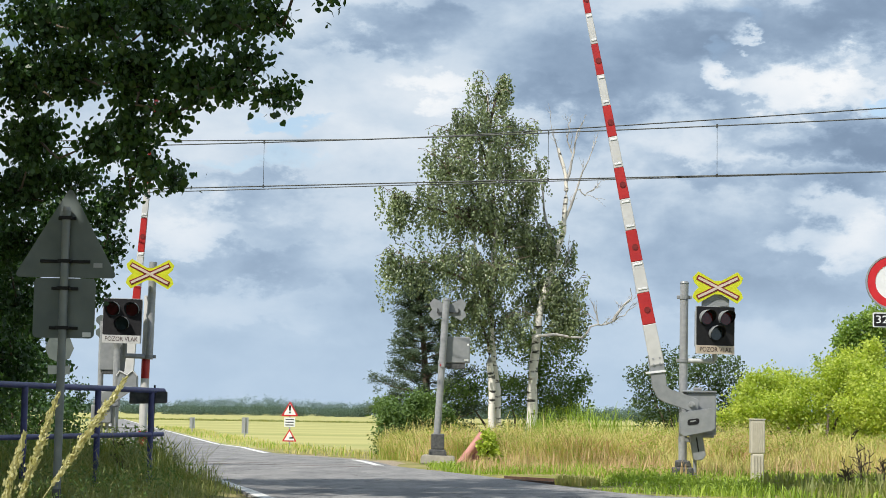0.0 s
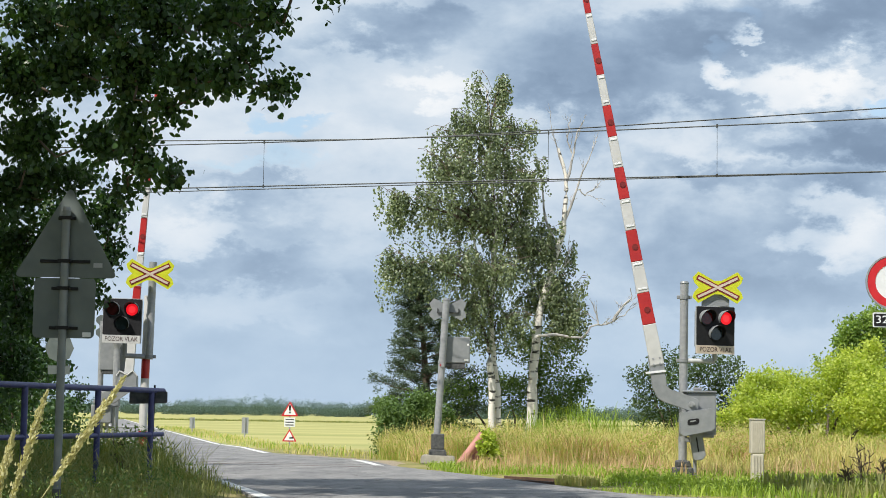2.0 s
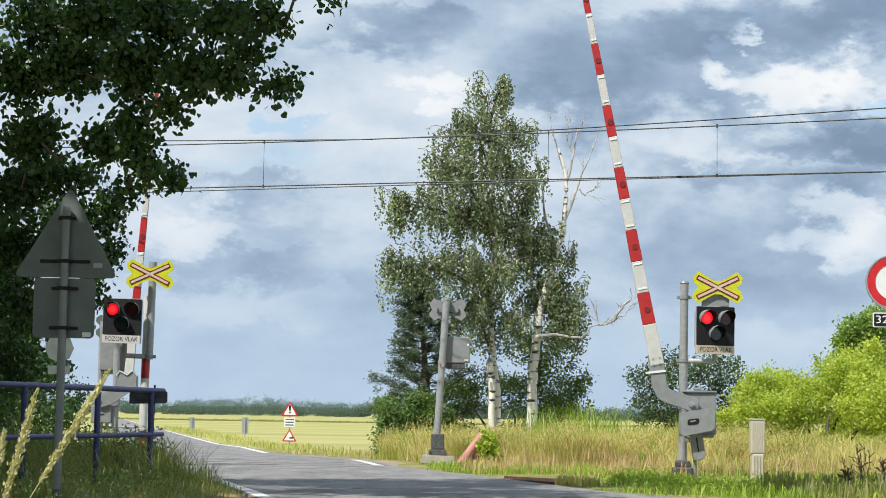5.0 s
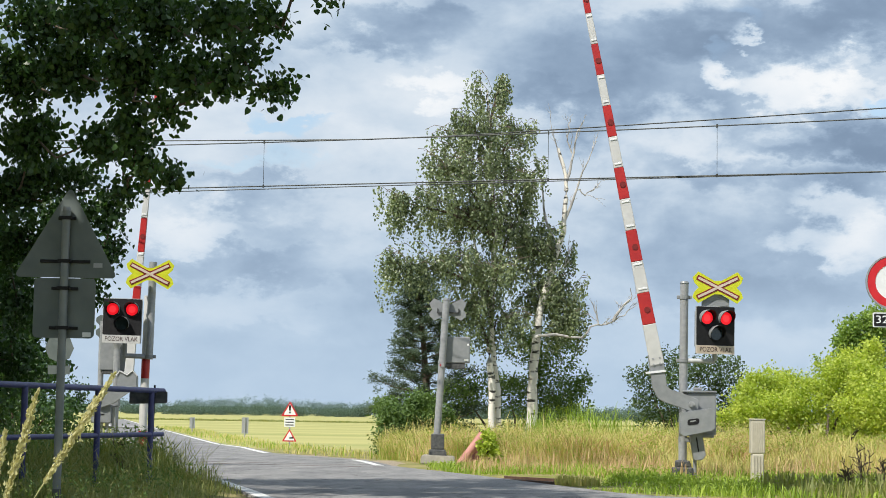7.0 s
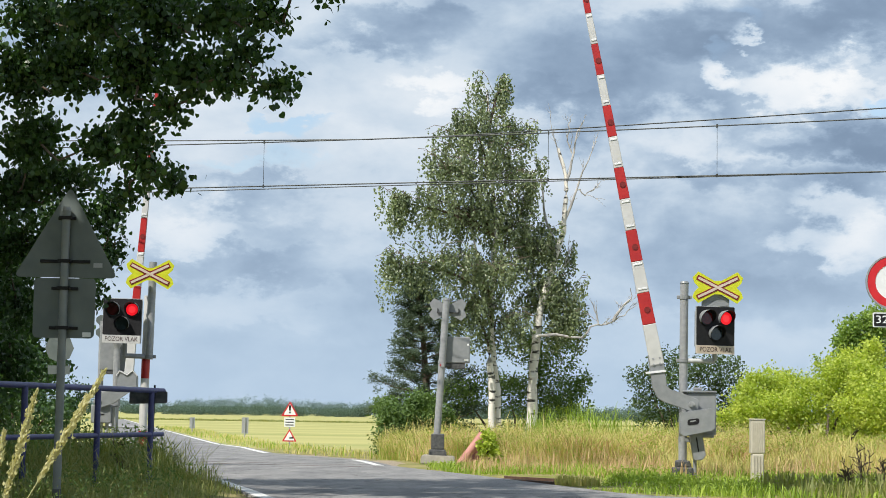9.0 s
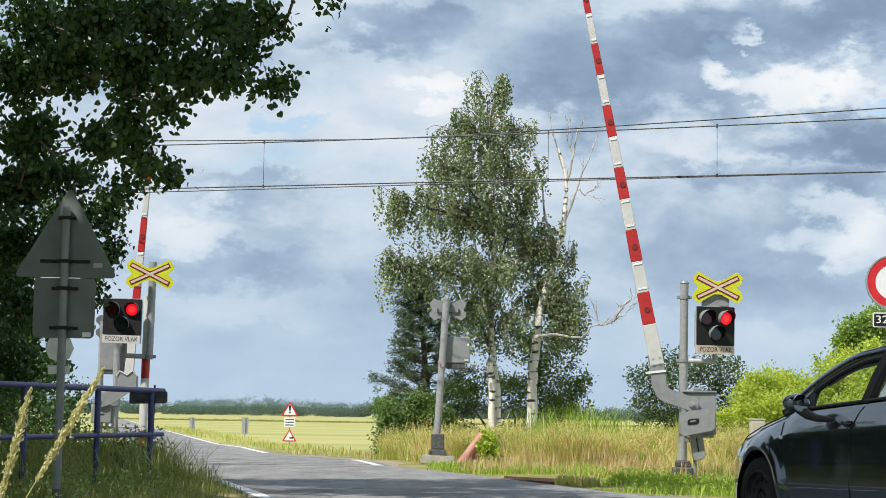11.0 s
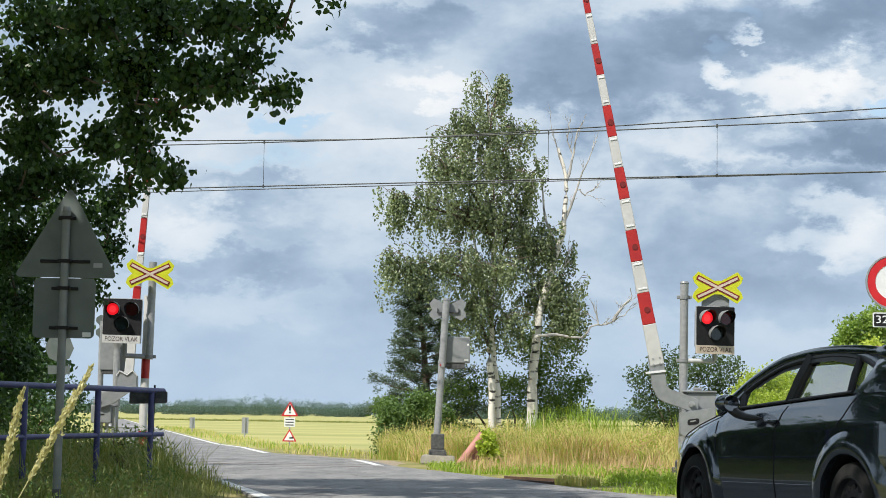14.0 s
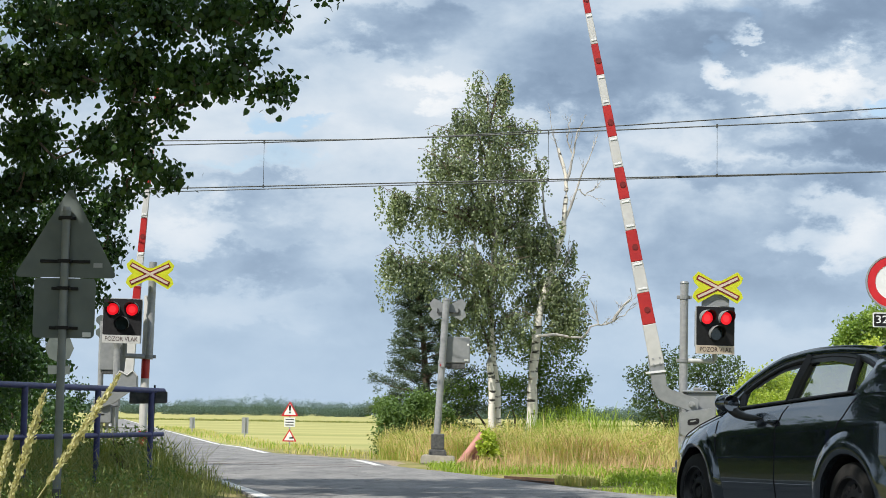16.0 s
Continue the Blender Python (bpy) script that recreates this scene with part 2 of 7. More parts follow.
M = {
    "galv": mat("galvanised_steel", (0.28, 0.29, 0.30), (0.35, 0.36, 0.37), 14, 0.42, 0.25, 0.05, big=0.12),
    "sign_back": mat("grey_sign_back", (0.10, 0.122, 0.118), (0.13, 0.152, 0.148), 5, 0.55, 0.2, 0.03, big=0.10),
    "post_grey": mat("dull_grey_post", (0.155, 0.175, 0.172), (0.20, 0.215, 0.21), 8, 0.5, 0.2, 0.05, big=0.12),
    "grey_paint": mat("grey_paint", (0.20, 0.212, 0.22), (0.245, 0.257, 0.265), 9, 0.42, 0.0, 0.06, big=0.12),
    "light_paint": mat("light_grey_paint", (0.36, 0.375, 0.385), (0.43, 0.445, 0.455), 9, 0.45, 0.0, 0.05, big=0.1),
    "dark_iron": mat("dark_iron", (0.06, 0.065, 0.07), (0.12, 0.12, 0.12), 18, 0.6, 0.4, 0.25, big=0.2),
    "white": mat("white_paint", (0.48, 0.48, 0.47), (0.55, 0.55, 0.54), 6, 0.4, 0.0, 0.03, big=0.08),
    "red": mat("red_paint", (0.36, 0.018, 0.02), (0.44, 0.025, 0.022), 6, 0.38, 0.0, 0.03, big=0.12),
    "sign_red": mat("red_sheeting", (0.50, 0.012, 0.02), (0.56, 0.02, 0.025), 10, 0.35),
    "lens_off": mat("red_glass_unlit", (0.09, 0.004, 0.005), (0.06, 0.003, 0.004), 30, 0.12, spec=0.6),
    "lens_dark": mat("white_glass_unlit", (0.03, 0.045, 0.05), (0.02, 0.03, 0.035), 30, 0.1, spec=0.7),
    "black": mat("black_paint", (0.009, 0.009, 0.011), (0.016, 0.016, 0.018), 12, 0.65, 0, 0.05, spec=0.25),
    "yellow": mat("fluorescent_yellow", (0.47, 0.50, 0.014), (0.53, 0.56, 0.018), 9, 0.45),
    "maroon": mat("maroon_border", (0.16, 0.012, 0.012), (0.2, 0.02, 0.018), 9, 0.45),
    "cream": mat("cream_sheeting", (0.48, 0.40, 0.32), (0.54, 0.46, 0.38), 9, 0.5),
    "sign_white": mat("white_sheeting", (0.68, 0.69, 0.70), (0.74, 0.75, 0.76), 9, 0.4),
    "ink": mat("dark_lettering", (0.05, 0.02, 0.02), (0.06, 0.03, 0.03), 9, 0.6),
    "blue": mat("blue_paint", (0.03, 0.035, 0.13), (0.055, 0.06, 0.18), 10, 0.45, 0, 0.08, big=0.25),
    "concrete": mat("weathered_concrete", (0.30, 0.28, 0.24), (0.40, 0.37, 0.32), 7, 0.9, 0, 0.5, big=0.25),
    "plastic": mat("beige_plastic", (0.44, 0.41, 0.33), (0.50, 0.47, 0.39), 9, 0.5, 0, 0.04, big=0.08),
    "wire": mat("copper_wire_patina", (0.045, 0.05, 0.05), (0.06, 0.065, 0.06), 9, 0.6, 0.4),
    "rust": mat("rusty_steel", (0.065, 0.036, 0.026), (0.13, 0.075, 0.05), 25, 0.75, 0.3, 0.3, big=0.2),
    "pink_pipe": mat("faded_red_plastic_pipe", (0.40, 0.17, 0.14), (0.48, 0.22, 0.18), 6, 0.55, 0, 0.05, big=0.15),
    "wood": mat("sleeper_wood", (0.10, 0.075, 0.055), (0.17, 0.13, 0.10), 12, 0.9, 0, 0.5, stretch=(1, 6, 6)),
    "asphalt": mat("worn_asphalt", (0.175, 0.175, 0.178), (0.26, 0.258, 0.256), 60, 0.85, 0, 0.5, 140, big=0.25),
    "gravel": mat("sandy_gravel", (0.20, 0.16, 0.11), (0.40, 0.33, 0.25), 40, 0.95, 0, 0.8, 60, big=0.3),
    "road_line": mat("worn_white_line", (0.52, 0.52, 0.51), (0.68, 0.68, 0.67), 14, 0.7, 0, 0.2, big=0.2),
    "birch_bark": mat("birch_bark", (0.72, 0.68, 0.62), (0.05, 0.045, 0.04), 3.2, 0.8, 0, 0.4, stretch=(1, 1, 3.0), lo=0.55, hi=0.63),
    "dead_bark": mat("bleached_dead_wood", (0.27, 0.26, 0.25), (0.46, 0.44, 0.42), 5, 0.85, 0, 0.4),
    "bark": mat("brown_bark", (0.07, 0.05, 0.035), (0.13, 0.10, 0.075), 10, 0.9, 0, 0.6, stretch=(1, 1, 0.3)),
    "car_paint": mat("dark_grey_metallic_paint", (0.056, 0.073, 0.090), (0.066, 0.085, 0.104), 3, 0.18, 0.8, 0.0, coat=1.0, spec=0.4),
    "rubber": mat("tyre_rubber", (0.008, 0.008, 0.008), (0.013, 0.0125, 0.012), 20, 0.85, 0, 0.2),
    "trim": mat("black_trim", (0.01, 0.01, 0.011), (0.016, 0.016, 0.017), 20, 0.4),
    "wheel": mat("dark_wheel_metal", (0.03, 0.031, 0.033), (0.05, 0.05, 0.053), 20, 0.4, 0.6),
    "mirror": mat("mirror_glass", (0.7, 0.7, 0.7), (0.7, 0.7, 0.7), 5, 0.03, 1.0),
    "lit": glow_mat("lit_red_lens", (0.80, 0.008, 0.018), 0.72),
    "filament": glow_mat("lit_red_lens_heart", (1.0, 0.03, 0.04), 0.95),
    "pane": glass_mat("tinted_window", (0.36, 0.40, 0.40), 0.55),
    "clear_pane": glass_mat("clear_window", (0.86, 0.9, 0.88), 0.02),
    "leaf_near": leaf_mat("lime_leaf", (0.018, 0.046, 0.014), (0.055, 0.115, 0.030), 0.42, 0.26),
    "leaf_birch": leaf_mat("birch_leaf", (0.04, 0.068, 0.032), (0.30, 0.355, 0.19), 0.42, 0.22, 0.6),
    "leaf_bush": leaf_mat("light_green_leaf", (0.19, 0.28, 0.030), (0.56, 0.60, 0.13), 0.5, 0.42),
    # darker than leaf_dark: the elder's backlit shade is in this colour
    "leaf_deep": leaf_mat("deep_green_leaf_backlit", (0.03, 0.06, 0.02), (0.09, 0.14, 0.045), 0.5, 0.2),
    "leaf_dark": leaf_mat("dark_green_leaf", (0.065, 0.125, 0.032), (0.17, 0.25, 0.07), 0.5, 0.25),
    "needle": leaf_mat("pine_needle", (0.04, 0.07, 0.045), (0.11, 0.15, 0.085), 0.55, 0.15),
    "grass_green": leaf_mat("green_grass", (0.15, 0.25, 0.03), (0.36, 0.45, 0.07), 0.6, 0.35),
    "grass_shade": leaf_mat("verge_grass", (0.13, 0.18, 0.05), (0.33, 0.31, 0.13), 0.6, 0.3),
    "grass_dry": leaf_mat("tall_dry_grass", (0.36, 0.4, 0.09), (0.68, 0.56, 0.27), 0.7, 0.35, glow=(1.3, 1.25, 0.8)),
    "grass_rust": leaf_mat("reddish_dry_grass", (0.50, 0.34, 0.16), (0.66, 0.48, 0.30), 0.7, 0.35, glow=(1.2, 1.1, 0.8)),
    "ear": leaf_mat("pale_grass_ear", (0.44, 0.42, 0.20), (0.66, 0.62, 0.38), 0.7, 0.35, glow=(1.2, 1.2, 0.8)),
    # bluish tints put the haze of distance into the foliage colour
    "far_wood": leaf_mat("far_wood_haze_tinted", (0.055, 0.095, 0.080), (0.115, 0.17, 0.13), 0.9, 0.1),
    "far_ridge": leaf_mat("ridge_haze_tinted", (0.135, 0.195, 0.215), (0.16, 0.225, 0.235), 0.9, 0.1),
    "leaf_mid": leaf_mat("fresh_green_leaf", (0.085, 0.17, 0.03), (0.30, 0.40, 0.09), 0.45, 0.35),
}


def ground_mat():
    """Earth and turf near the crossing, ripening crop beyond it."""
    m = mat("turf", (0.15, 0.17, 0.045), (0.30, 0.25, 0.12), 1.6, 0.95, 0, 0.6, 9, big=0.2, spec=0.1)
    N, L = m.node_tree.nodes, m.node_tree.links
    p = N["Principled BSDF"]
    src = p.inputs["Base Color"].links[0].from_socket
    co = N.new("ShaderNodeTexCoord")
    sep = N.new("ShaderNodeSeparateXYZ")
    L.new(co.outputs["Object"], sep.inputs[0])
    n = N.new("ShaderNodeTexNoise")
    n.inputs["Scale"].default_value, n.inputs["Detail"].default_value, n.inputs["Roughness"].default_value = 0.03, 11, 0.62
    mp = N.new("ShaderNodeMapping")
    mp.inputs["Scale"].default_value = (0.25, 2.0, 1)
    L.new(co.outputs["Object"], mp.inputs[0])
    L.new(mp.outputs[0], n.inputs["Vector"])
    r = N.new("ShaderNodeValToRGB")
    r.color_ramp.elements[0].position, r.color_ramp.elements[1].position = 0.36, 0.66
    r.color_ramp.elements[0].color, r.color_ramp.elements[1].color = (0.27, 0.29, 0.105, 1), (0.44, 0.395, 0.17, 1)
    L.new(n.outputs["Fac"], r.inputs[0])
    far = N.new("ShaderNodeMapRange")
    far.inputs[1].default_value, far.inputs[2].default_value = 62, 84
    L.new(sep.outputs[1], far.inputs[0])
    mx = N.new("ShaderNodeMix")
    mx.data_type = "RGBA"
    L.new(far.outputs[0], mx.inputs[0])
    L.new(src, mx.inputs[6])
    L.new(r.outputs[0], mx.inputs[7])
    L.new(mx.outputs[2], p.inputs["Base Color"])
    return m


def asphalt_wear(m):
    """Wheel tracks, patches and cracks at the scale of metres over the asphalt's grain."""
    N, L = m.node_tree.nodes, m.node_tree.links
    p = N["Principled BSDF"]
    src = p.inputs["Base Color"].links[0].from_socket
    co = N.new("ShaderNodeTexCoord")
    mp = N.new("ShaderNodeMapping")
    mp.inputs["Rotation"].default_value = (0, 0, radians(-14))
    mp.inputs["Scale"].default_value = (1.5, 0.32, 1)
    L.new(co.outputs["Object"], mp.inputs[0])
    n = N.new("ShaderNodeTexNoise")
    n.inputs["Scale"].default_value, n.inputs["Detail"].default_value, n.inputs["Roughness"].default_value = 1.1, 8, 0.62
    L.new(mp.outputs[0], n.inputs["Vector"])
    r = N.new("ShaderNodeValToRGB")
    r.color_ramp.elements[0].position, r.color_ramp.elements[1].position = 0.34, 0.66
    r.color_ramp.elements[0].color, r.color_ramp.elements[1].color = (0.68, 0.68, 0.70, 1), (1.22, 1.20, 1.17, 1)
    L.new(n.outputs["Fac"], r.inputs[0])
    vo = N.new("ShaderNodeTexVoronoi")
    vo.feature = "DISTANCE_TO_EDGE"
    vo.inputs["Scale"].default_value = 0.55
    wob = N.new("ShaderNodeTexNoise")
    wob.inputs["Scale"].default_value, wob.inputs["Detail"].default_value = 1.6, 6
    L.new(co.outputs["Object"], wob.inputs["Vector"])
    va = N.new("ShaderNodeVectorMath")
    va.operation = "ADD"
    L.new(co.outputs["Object"], va.inputs[0])
    L.new(wob.outputs["Color"], va.inputs[1])
    L.new(va.outputs[0], vo.inputs["Vector"])
    cr = N.new("ShaderNodeValToRGB")
    cr.color_ramp.elements[0].position, cr.color_ramp.elements[1].position = 0.006, 0.016
    cr.color_ramp.elements[0].color, cr.color_ramp.elements[1].color = (0.5, 0.5, 0.5, 1), (1, 1, 1, 1)
    L.new(vo.outputs["Distance"], cr.inputs[0])
    out = src
    for q in (r.outputs[0], cr.outputs[0]):
        mx = N.new("ShaderNodeMix")
        mx.data_type, mx.blend_type = "RGBA", "MULTIPLY"
        mx.inputs[0].default_value = 1.0
        L.new(out, mx.inputs[6])
        L.new(q, mx.inputs[7])
        out = mx.outputs[2]
    L.new(out, p.inputs["Base Color"])


M["ground"] = ground_mat()
asphalt_wear(M["asphalt"])


# ---------------------------------------------------------------- building tools
def part(name, bm, material, parent=None, label="", smooth=False):
    """A bmesh as one mesh object under its thing, which it closes."""
    me = bpy.data.meshes.new(name)
    bmesh.ops.recalc_face_normals(bm, faces=bm.faces)
    bm.to_mesh(me)
    bm.free()
    for q in (material if isinstance(material, (list, tuple)) else [material]):
        me.materials.append(M[q])
    if smooth:
        me.shade_smooth()
        me.set_sharp_from_angle(angle=radians(40))
    ob = new(name, me)
    ob.parent = parent
    return tagged(ob, label)


def raw(name, verts, faces, material, parent=None, label="", slots=None):
    """Many small pieces as one mesh object."""
    me = bpy.data.meshes.new(name)
    me.from_pydata(verts, [], faces)
    for q in (material if isinstance(material, (list, tuple)) else [material]):
        me.materials.append(M[q])
    if slots is not None:
        me.polygons.foreach_set("material_index", slots)
    me.update()
    ob = new(name, me)
    ob.parent = parent
    return tagged(ob, label)


def thing(name, m, label, category, group=""):
    e = new(name)
    e.empty_display_size = 0.2
    e.matrix_world = m
    return tagged(e, label, category, group)


def box(bm, x0, x1, y0, y1, z0, z1, bevel=0.0, m=None, mi=0):
    g = bmesh.ops.create_cube(bm, size=1.0, matrix=Matrix.Translation(((x0 + x1) / 2, (y0 + y1) / 2, (z0 + z1) / 2)) @ Matrix.Diagonal((x1 - x0, y1 - y0, z1 - z0, 1)))
    vs = g["verts"]
    fs = list({f for v in vs for f in v.link_faces})
    if bevel:
        es = list({e for v in vs for e in v.link_edges})
        q = bmesh.ops.bevel(bm, geom=es, offset=bevel, segments=2, profile=0.5, affect="EDGES")
        vs = list({v for f in q["faces"] for v in f.verts} | {v for v in vs if v.is_valid})
        fs = list({f for v in vs for f in v.link_faces})
    for f in fs:
        f.material_index = mi
    if m is not None:
        bmesh.ops.transform(bm, matrix=m, verts=vs)
    return bm


def rod(bm, a, b, r0, r1=None, n=12, mi=0):
    """A round bar from a to b."""
    a, b = Vector(a), Vector(b)
    r1 = r0 if r1 is None else r1
    q = (b - a).to_track_quat("Z", "Y").to_matrix()
    rings = []
    for c, r in ((a, r0), (b, r1)):
        rings.append([bm.verts.new(c + q @ Vector((r * math.cos(2 * math.pi * k / n), r * math.sin(2 * math.pi * k / n), 0))) for k in range(n)])
    for k in range(n):
        f = bm.faces.new((rings[0][k], rings[0][(k + 1) % n], rings[1][(k + 1) % n], rings[1][k]))
        f.material_index = mi
    for ring in (rings[0][::-1], rings[1]):
        bm.faces.new(ring).material_index = mi
    return bm


def tube(bm, pts, radii, n=8, flat=(1, 1)):
    """A bar bent along points."""
    pts = [Vector(q) for q in pts]
    rings = []
    for k, c in enumerate(pts):
        d = (pts[min(k + 1, len(pts) - 1)] - pts[max(k - 1, 0)]).normalized()
        q = d.to_track_quat("Z", "Y").to_matrix()
        r = radii[k] if isinstance(radii, (list, tuple)) else radii
        rings.append([bm.verts.new(c + q @ Vector((r * flat[0] * math.cos(2 * math.pi * j / n), r * flat[1] * math.sin(2 * math.pi * j / n), 0))) for j in range(n)])
    for a, b in zip(rings, rings[1:]):
        for j in range(n):
            bm.faces.new((a[j], a[(j + 1) % n], b[(j + 1) % n], b[j]))
    bm.faces.new(rings[0][::-1])
    bm.faces.new(rings[-1])
    return bm


def plate(bm, pts, y0, y1, m=None):
    """A flat board: the outline in x and z, between y0 and y1."""
    a = [bm.verts.new((x, y0, z)) for x, z in pts]
    b = [bm.verts.new((x, y1, z)) for x, z in pts]
    n = len(pts)
    bm.faces.new(a)
    bm.faces.new(b[::-1])
    for k in range(n):
        bm.faces.new((a[k], b[k], b[(k + 1) % n], a[(k + 1) % n]))
    if m is not None:
        bmesh.ops.transform(bm, matrix=m, verts=a + b)
    return bm


def rounded(pts, r, n=5):
    """An outline with its corners rounded off."""
    out = []
    for k, p in enumerate(pts):
        p, a, b = Vector(p), Vector(pts[k - 1]), Vector(pts[(k + 1) % len(pts)])
        p0, p1 = p + (a - p).normalized() * r, p + (b - p).normalized() * r
        for j in range(n + 1):
            t = j / n
            out.append(tuple((1 - t) ** 2 * p0 + 2 * t * (1 - t) * p + t * t * p1))
    return out


def disc(bm, c, r, y0, y1, n=28, squash=1.0):
    return plate(bm, [(c[0] + r * math.cos(2 * math.pi * k / n), c[1] + squash * r * math.sin(2 * math.pi * k / n)) for k in range(n)], y0, y1)


def ring(bm, c, r0, r1, y0, y1, n=32):
    """A flat ring between two radii."""
    vs = [[bm.verts.new((c[0] + r * math.cos(2 * math.pi * k / n), y, c[1] + r * math.sin(2 * math.pi * k / n))) for k in range(n)] for r, y in ((r0, y0), (r1, y0), (r1, y1), (r0, y1))]
    for k in range(n):
        j = (k + 1) % n
        for a, b in ((0, 1), (1, 2), (2, 3), (3, 0)):
            bm.faces.new((vs[a][k], vs[a][j], vs[b][j], vs[b][k]))
    return bm


def words(name, text, size, m, material, parent, width=0.0):
    """Lettering as a thin mesh, centred."""
    c = bpy.data.curves.new(name, "FONT")
    c.body, c.size, c.align_x, c.align_y, c.extrude, c.resolution_u = text, size, "CENTER", "CENTER", 0.0015, 3
    t = bpy.data.objects.new(name, c)
    scene.collection.objects.link(t)
    me = bpy.data.meshes.new_from_object(t.evaluated_get(bpy.context.evaluated_depsgraph_get()))
    bpy.data.objects.remove(t)
    bpy.data.curves.remove(c)
    if width:
        xs = [v.co.x for v in me.vertices]
        me.transform(Matrix.Diagonal((width / (max(xs) - min(xs)), 1, 1, 1)))
    me.transform(m)
    me.materials.clear()
    me.materials.append(M[material])
    ob = new(name, me)
    ob.parent = parent
    return ob

# ---------------------------------------------------------------- ground, road, track
PROFILE = ((-400, 0.0), (22, 0.0), (30, -0.06), (36, -0.10), (41, -0.13), (60, -0.35), (92, -0.68), (1500, -2.7), (4500, -3.2))
RIGHT_EDGE = ((60, 8), (45, 12), (30, 16), (12, 20.5), (6, 21.7), (3.6, 22.1), (2.6, 22.7), (2.2, 23.7), (0.62, 31.5), (-0.9, 37.7), (-1.7, 44.6), (-4.85, 56.9), (-7.6, 76.5), (-17.4, 131), (-30, 200), (-80, 480))
LEFT_EDGE = ((60, -9), (30, -3), (12, 3.5), (5, 8), (1.6, 12), (0.0, 15), (-0.92, 17.5), (-1.96, 20.6), (-3.2, 26.7), (-5.3, 37.7), (-6.6, 44.6), (-9.4, 56.9), (-12.2, 76.5), (-22, 131), (-34.6, 200), (-84.6, 480))
TRACK_Y, TRACK_SLOPE = 36.85, -0.326               # the track's line: y = TRACK_Y + TRACK_SLOPE * x
GAUGE = 1.435


def base(y):
    for (a, za), (b, zb) in zip(PROFILE, PROFILE[1:]):
        if y <= b:
            return za + (zb - za) * (y - a) / (b - a)
    return PROFILE[-1][1]


def edge_x(edge, y):
    """Where a road edge runs, north of the bend."""
    rows = [q for q in edge if q[1] >= 20]
    rows.sort(key=lambda q: q[1])
    for (xa, ya), (xb, yb) in zip(rows, rows[1:]):
        if ya <= y <= yb:
            return xa + (xb - xa) * (y - ya) / (yb - ya)
    return rows[0][0] if y < rows[0][1] else rows[-1][0]


def off_track(x, y):
    return (y - TRACK_Y - TRACK_SLOPE * x) / math.sqrt(1 + TRACK_SLOPE ** 2)


def on_road(x, y):
    if y > 22.6:
        return edge_x(LEFT_EDGE, y) < x < edge_x(RIGHT_EDGE, y)
    return inside(x, y, ROAD_OUTLINE)


def inside(x, y, poly):
    c = False
    for (xa, ya), (xb, yb) in zip(poly, poly[1:] + poly[:1]):
        if (ya > y) != (yb > y) and x < xa + (xb - xa) * (y - ya) / (yb - ya):
            c = not c
    return c


ROAD_OUTLINE = list(RIGHT_EDGE) + list(LEFT_EDGE)[::-1]


def height(x, y):
    """The land: the road's long profile, a shallow bed for the track, small unevenness."""
    z = base(y)
    if 15 < y < 95 and -25 < x < 30:
        road = on_road(x, y)
        z += 0.0 if road else 0.05 * noise.noise(Vector((x * 0.35, y * 0.35, 0.3)))
        if 27.4 < y < 32.0 and edge_x(RIGHT_EDGE, y) < x < 2.7:
            z -= 0.22 * min(1.0, (y - 27.4) / 0.6, (32.0 - y) / 0.6, (2.7 - x) / 0.4, (x - edge_x(RIGHT_EDGE, y)) / 0.15)
        if road:
            z -= 0.05
    return z


def build_ground():
    def steps(*spans):
        out = []
        for a, b, s in spans:
            out += list(np.arange(a, b, s))
        return out
    xs = steps((-4500, -300, 600), (-300, -40, 26), (-40, -12, 2), (-12, 16, 0.4), (16, 40, 2), (40, 300, 26), (300, 4501, 600))
    ys = steps((-400, 0, 40), (0, 12, 2), (12, 50, 0.4), (50, 100, 2), (100, 500, 25), (500, 4501, 400))
    verts = [(x, y, height(x, y) - (0.03 if 0 < y < 18 and -2 < x < 40 else 0)) for y in ys for x in xs]
    n = len(xs)
    faces = [(j * n + i, j * n + i + 1, (j + 1) * n + i + 1, (j + 1) * n + i) for j in range(len(ys) - 1) for i in range(n - 1)]
    ob = raw("ground", verts, faces, "ground")
    ob.data.shade_smooth()
    tagged(ob, "grassy earth and ripening crop land round the crossing", "ground", kind="structure")


def strip(name, left, right, lift, material, label, category="road", parent=None):
    verts, faces = [], []

    def refine(e):
        out = []
        for (xa, ya), (xb, yb) in zip(e, e[1:]):
            for k in range(8):
                t = k / 8
                out.append((xa + (xb - xa) * t, ya + (yb - ya) * t))
        return out + [e[-1]]
    l, r = refine(left), refine(right)
    cols = 6
    for (xa, ya), (xb, yb) in zip(l, r):
        for k in range(cols + 1):
            t = k / cols
            x, y = xa + (xb - xa) * t, ya + (yb - ya) * t
            verts.append((x, y, base(y) + lift))
    c = cols + 1
    faces = [(j * c + i, j * c + i + 1, (j + 1) * c + i + 1, (j + 1) * c + i) for j in range(len(l) - 1) for i in range(cols)]
    # outer edges turned down into the earth
    for side in (0, cols):
        s0 = len(verts)
        for j in range(len(l)):
            x, y, z = verts[j * c + side]
            verts.append((x, y, z - 0.09))
        for j in range(len(l) - 1):
            faces.append((j * c + side, (j + 1) * c + side, s0 + j + 1, s0 + j))
    ob = raw(name, verts, faces, material, parent)
    ob.data.shade_smooth()
    ob.data.set_sharp_from_angle(angle=radians(40))
    return tagged(ob, label, category, kind="structure") if not parent else tagged(ob, label)


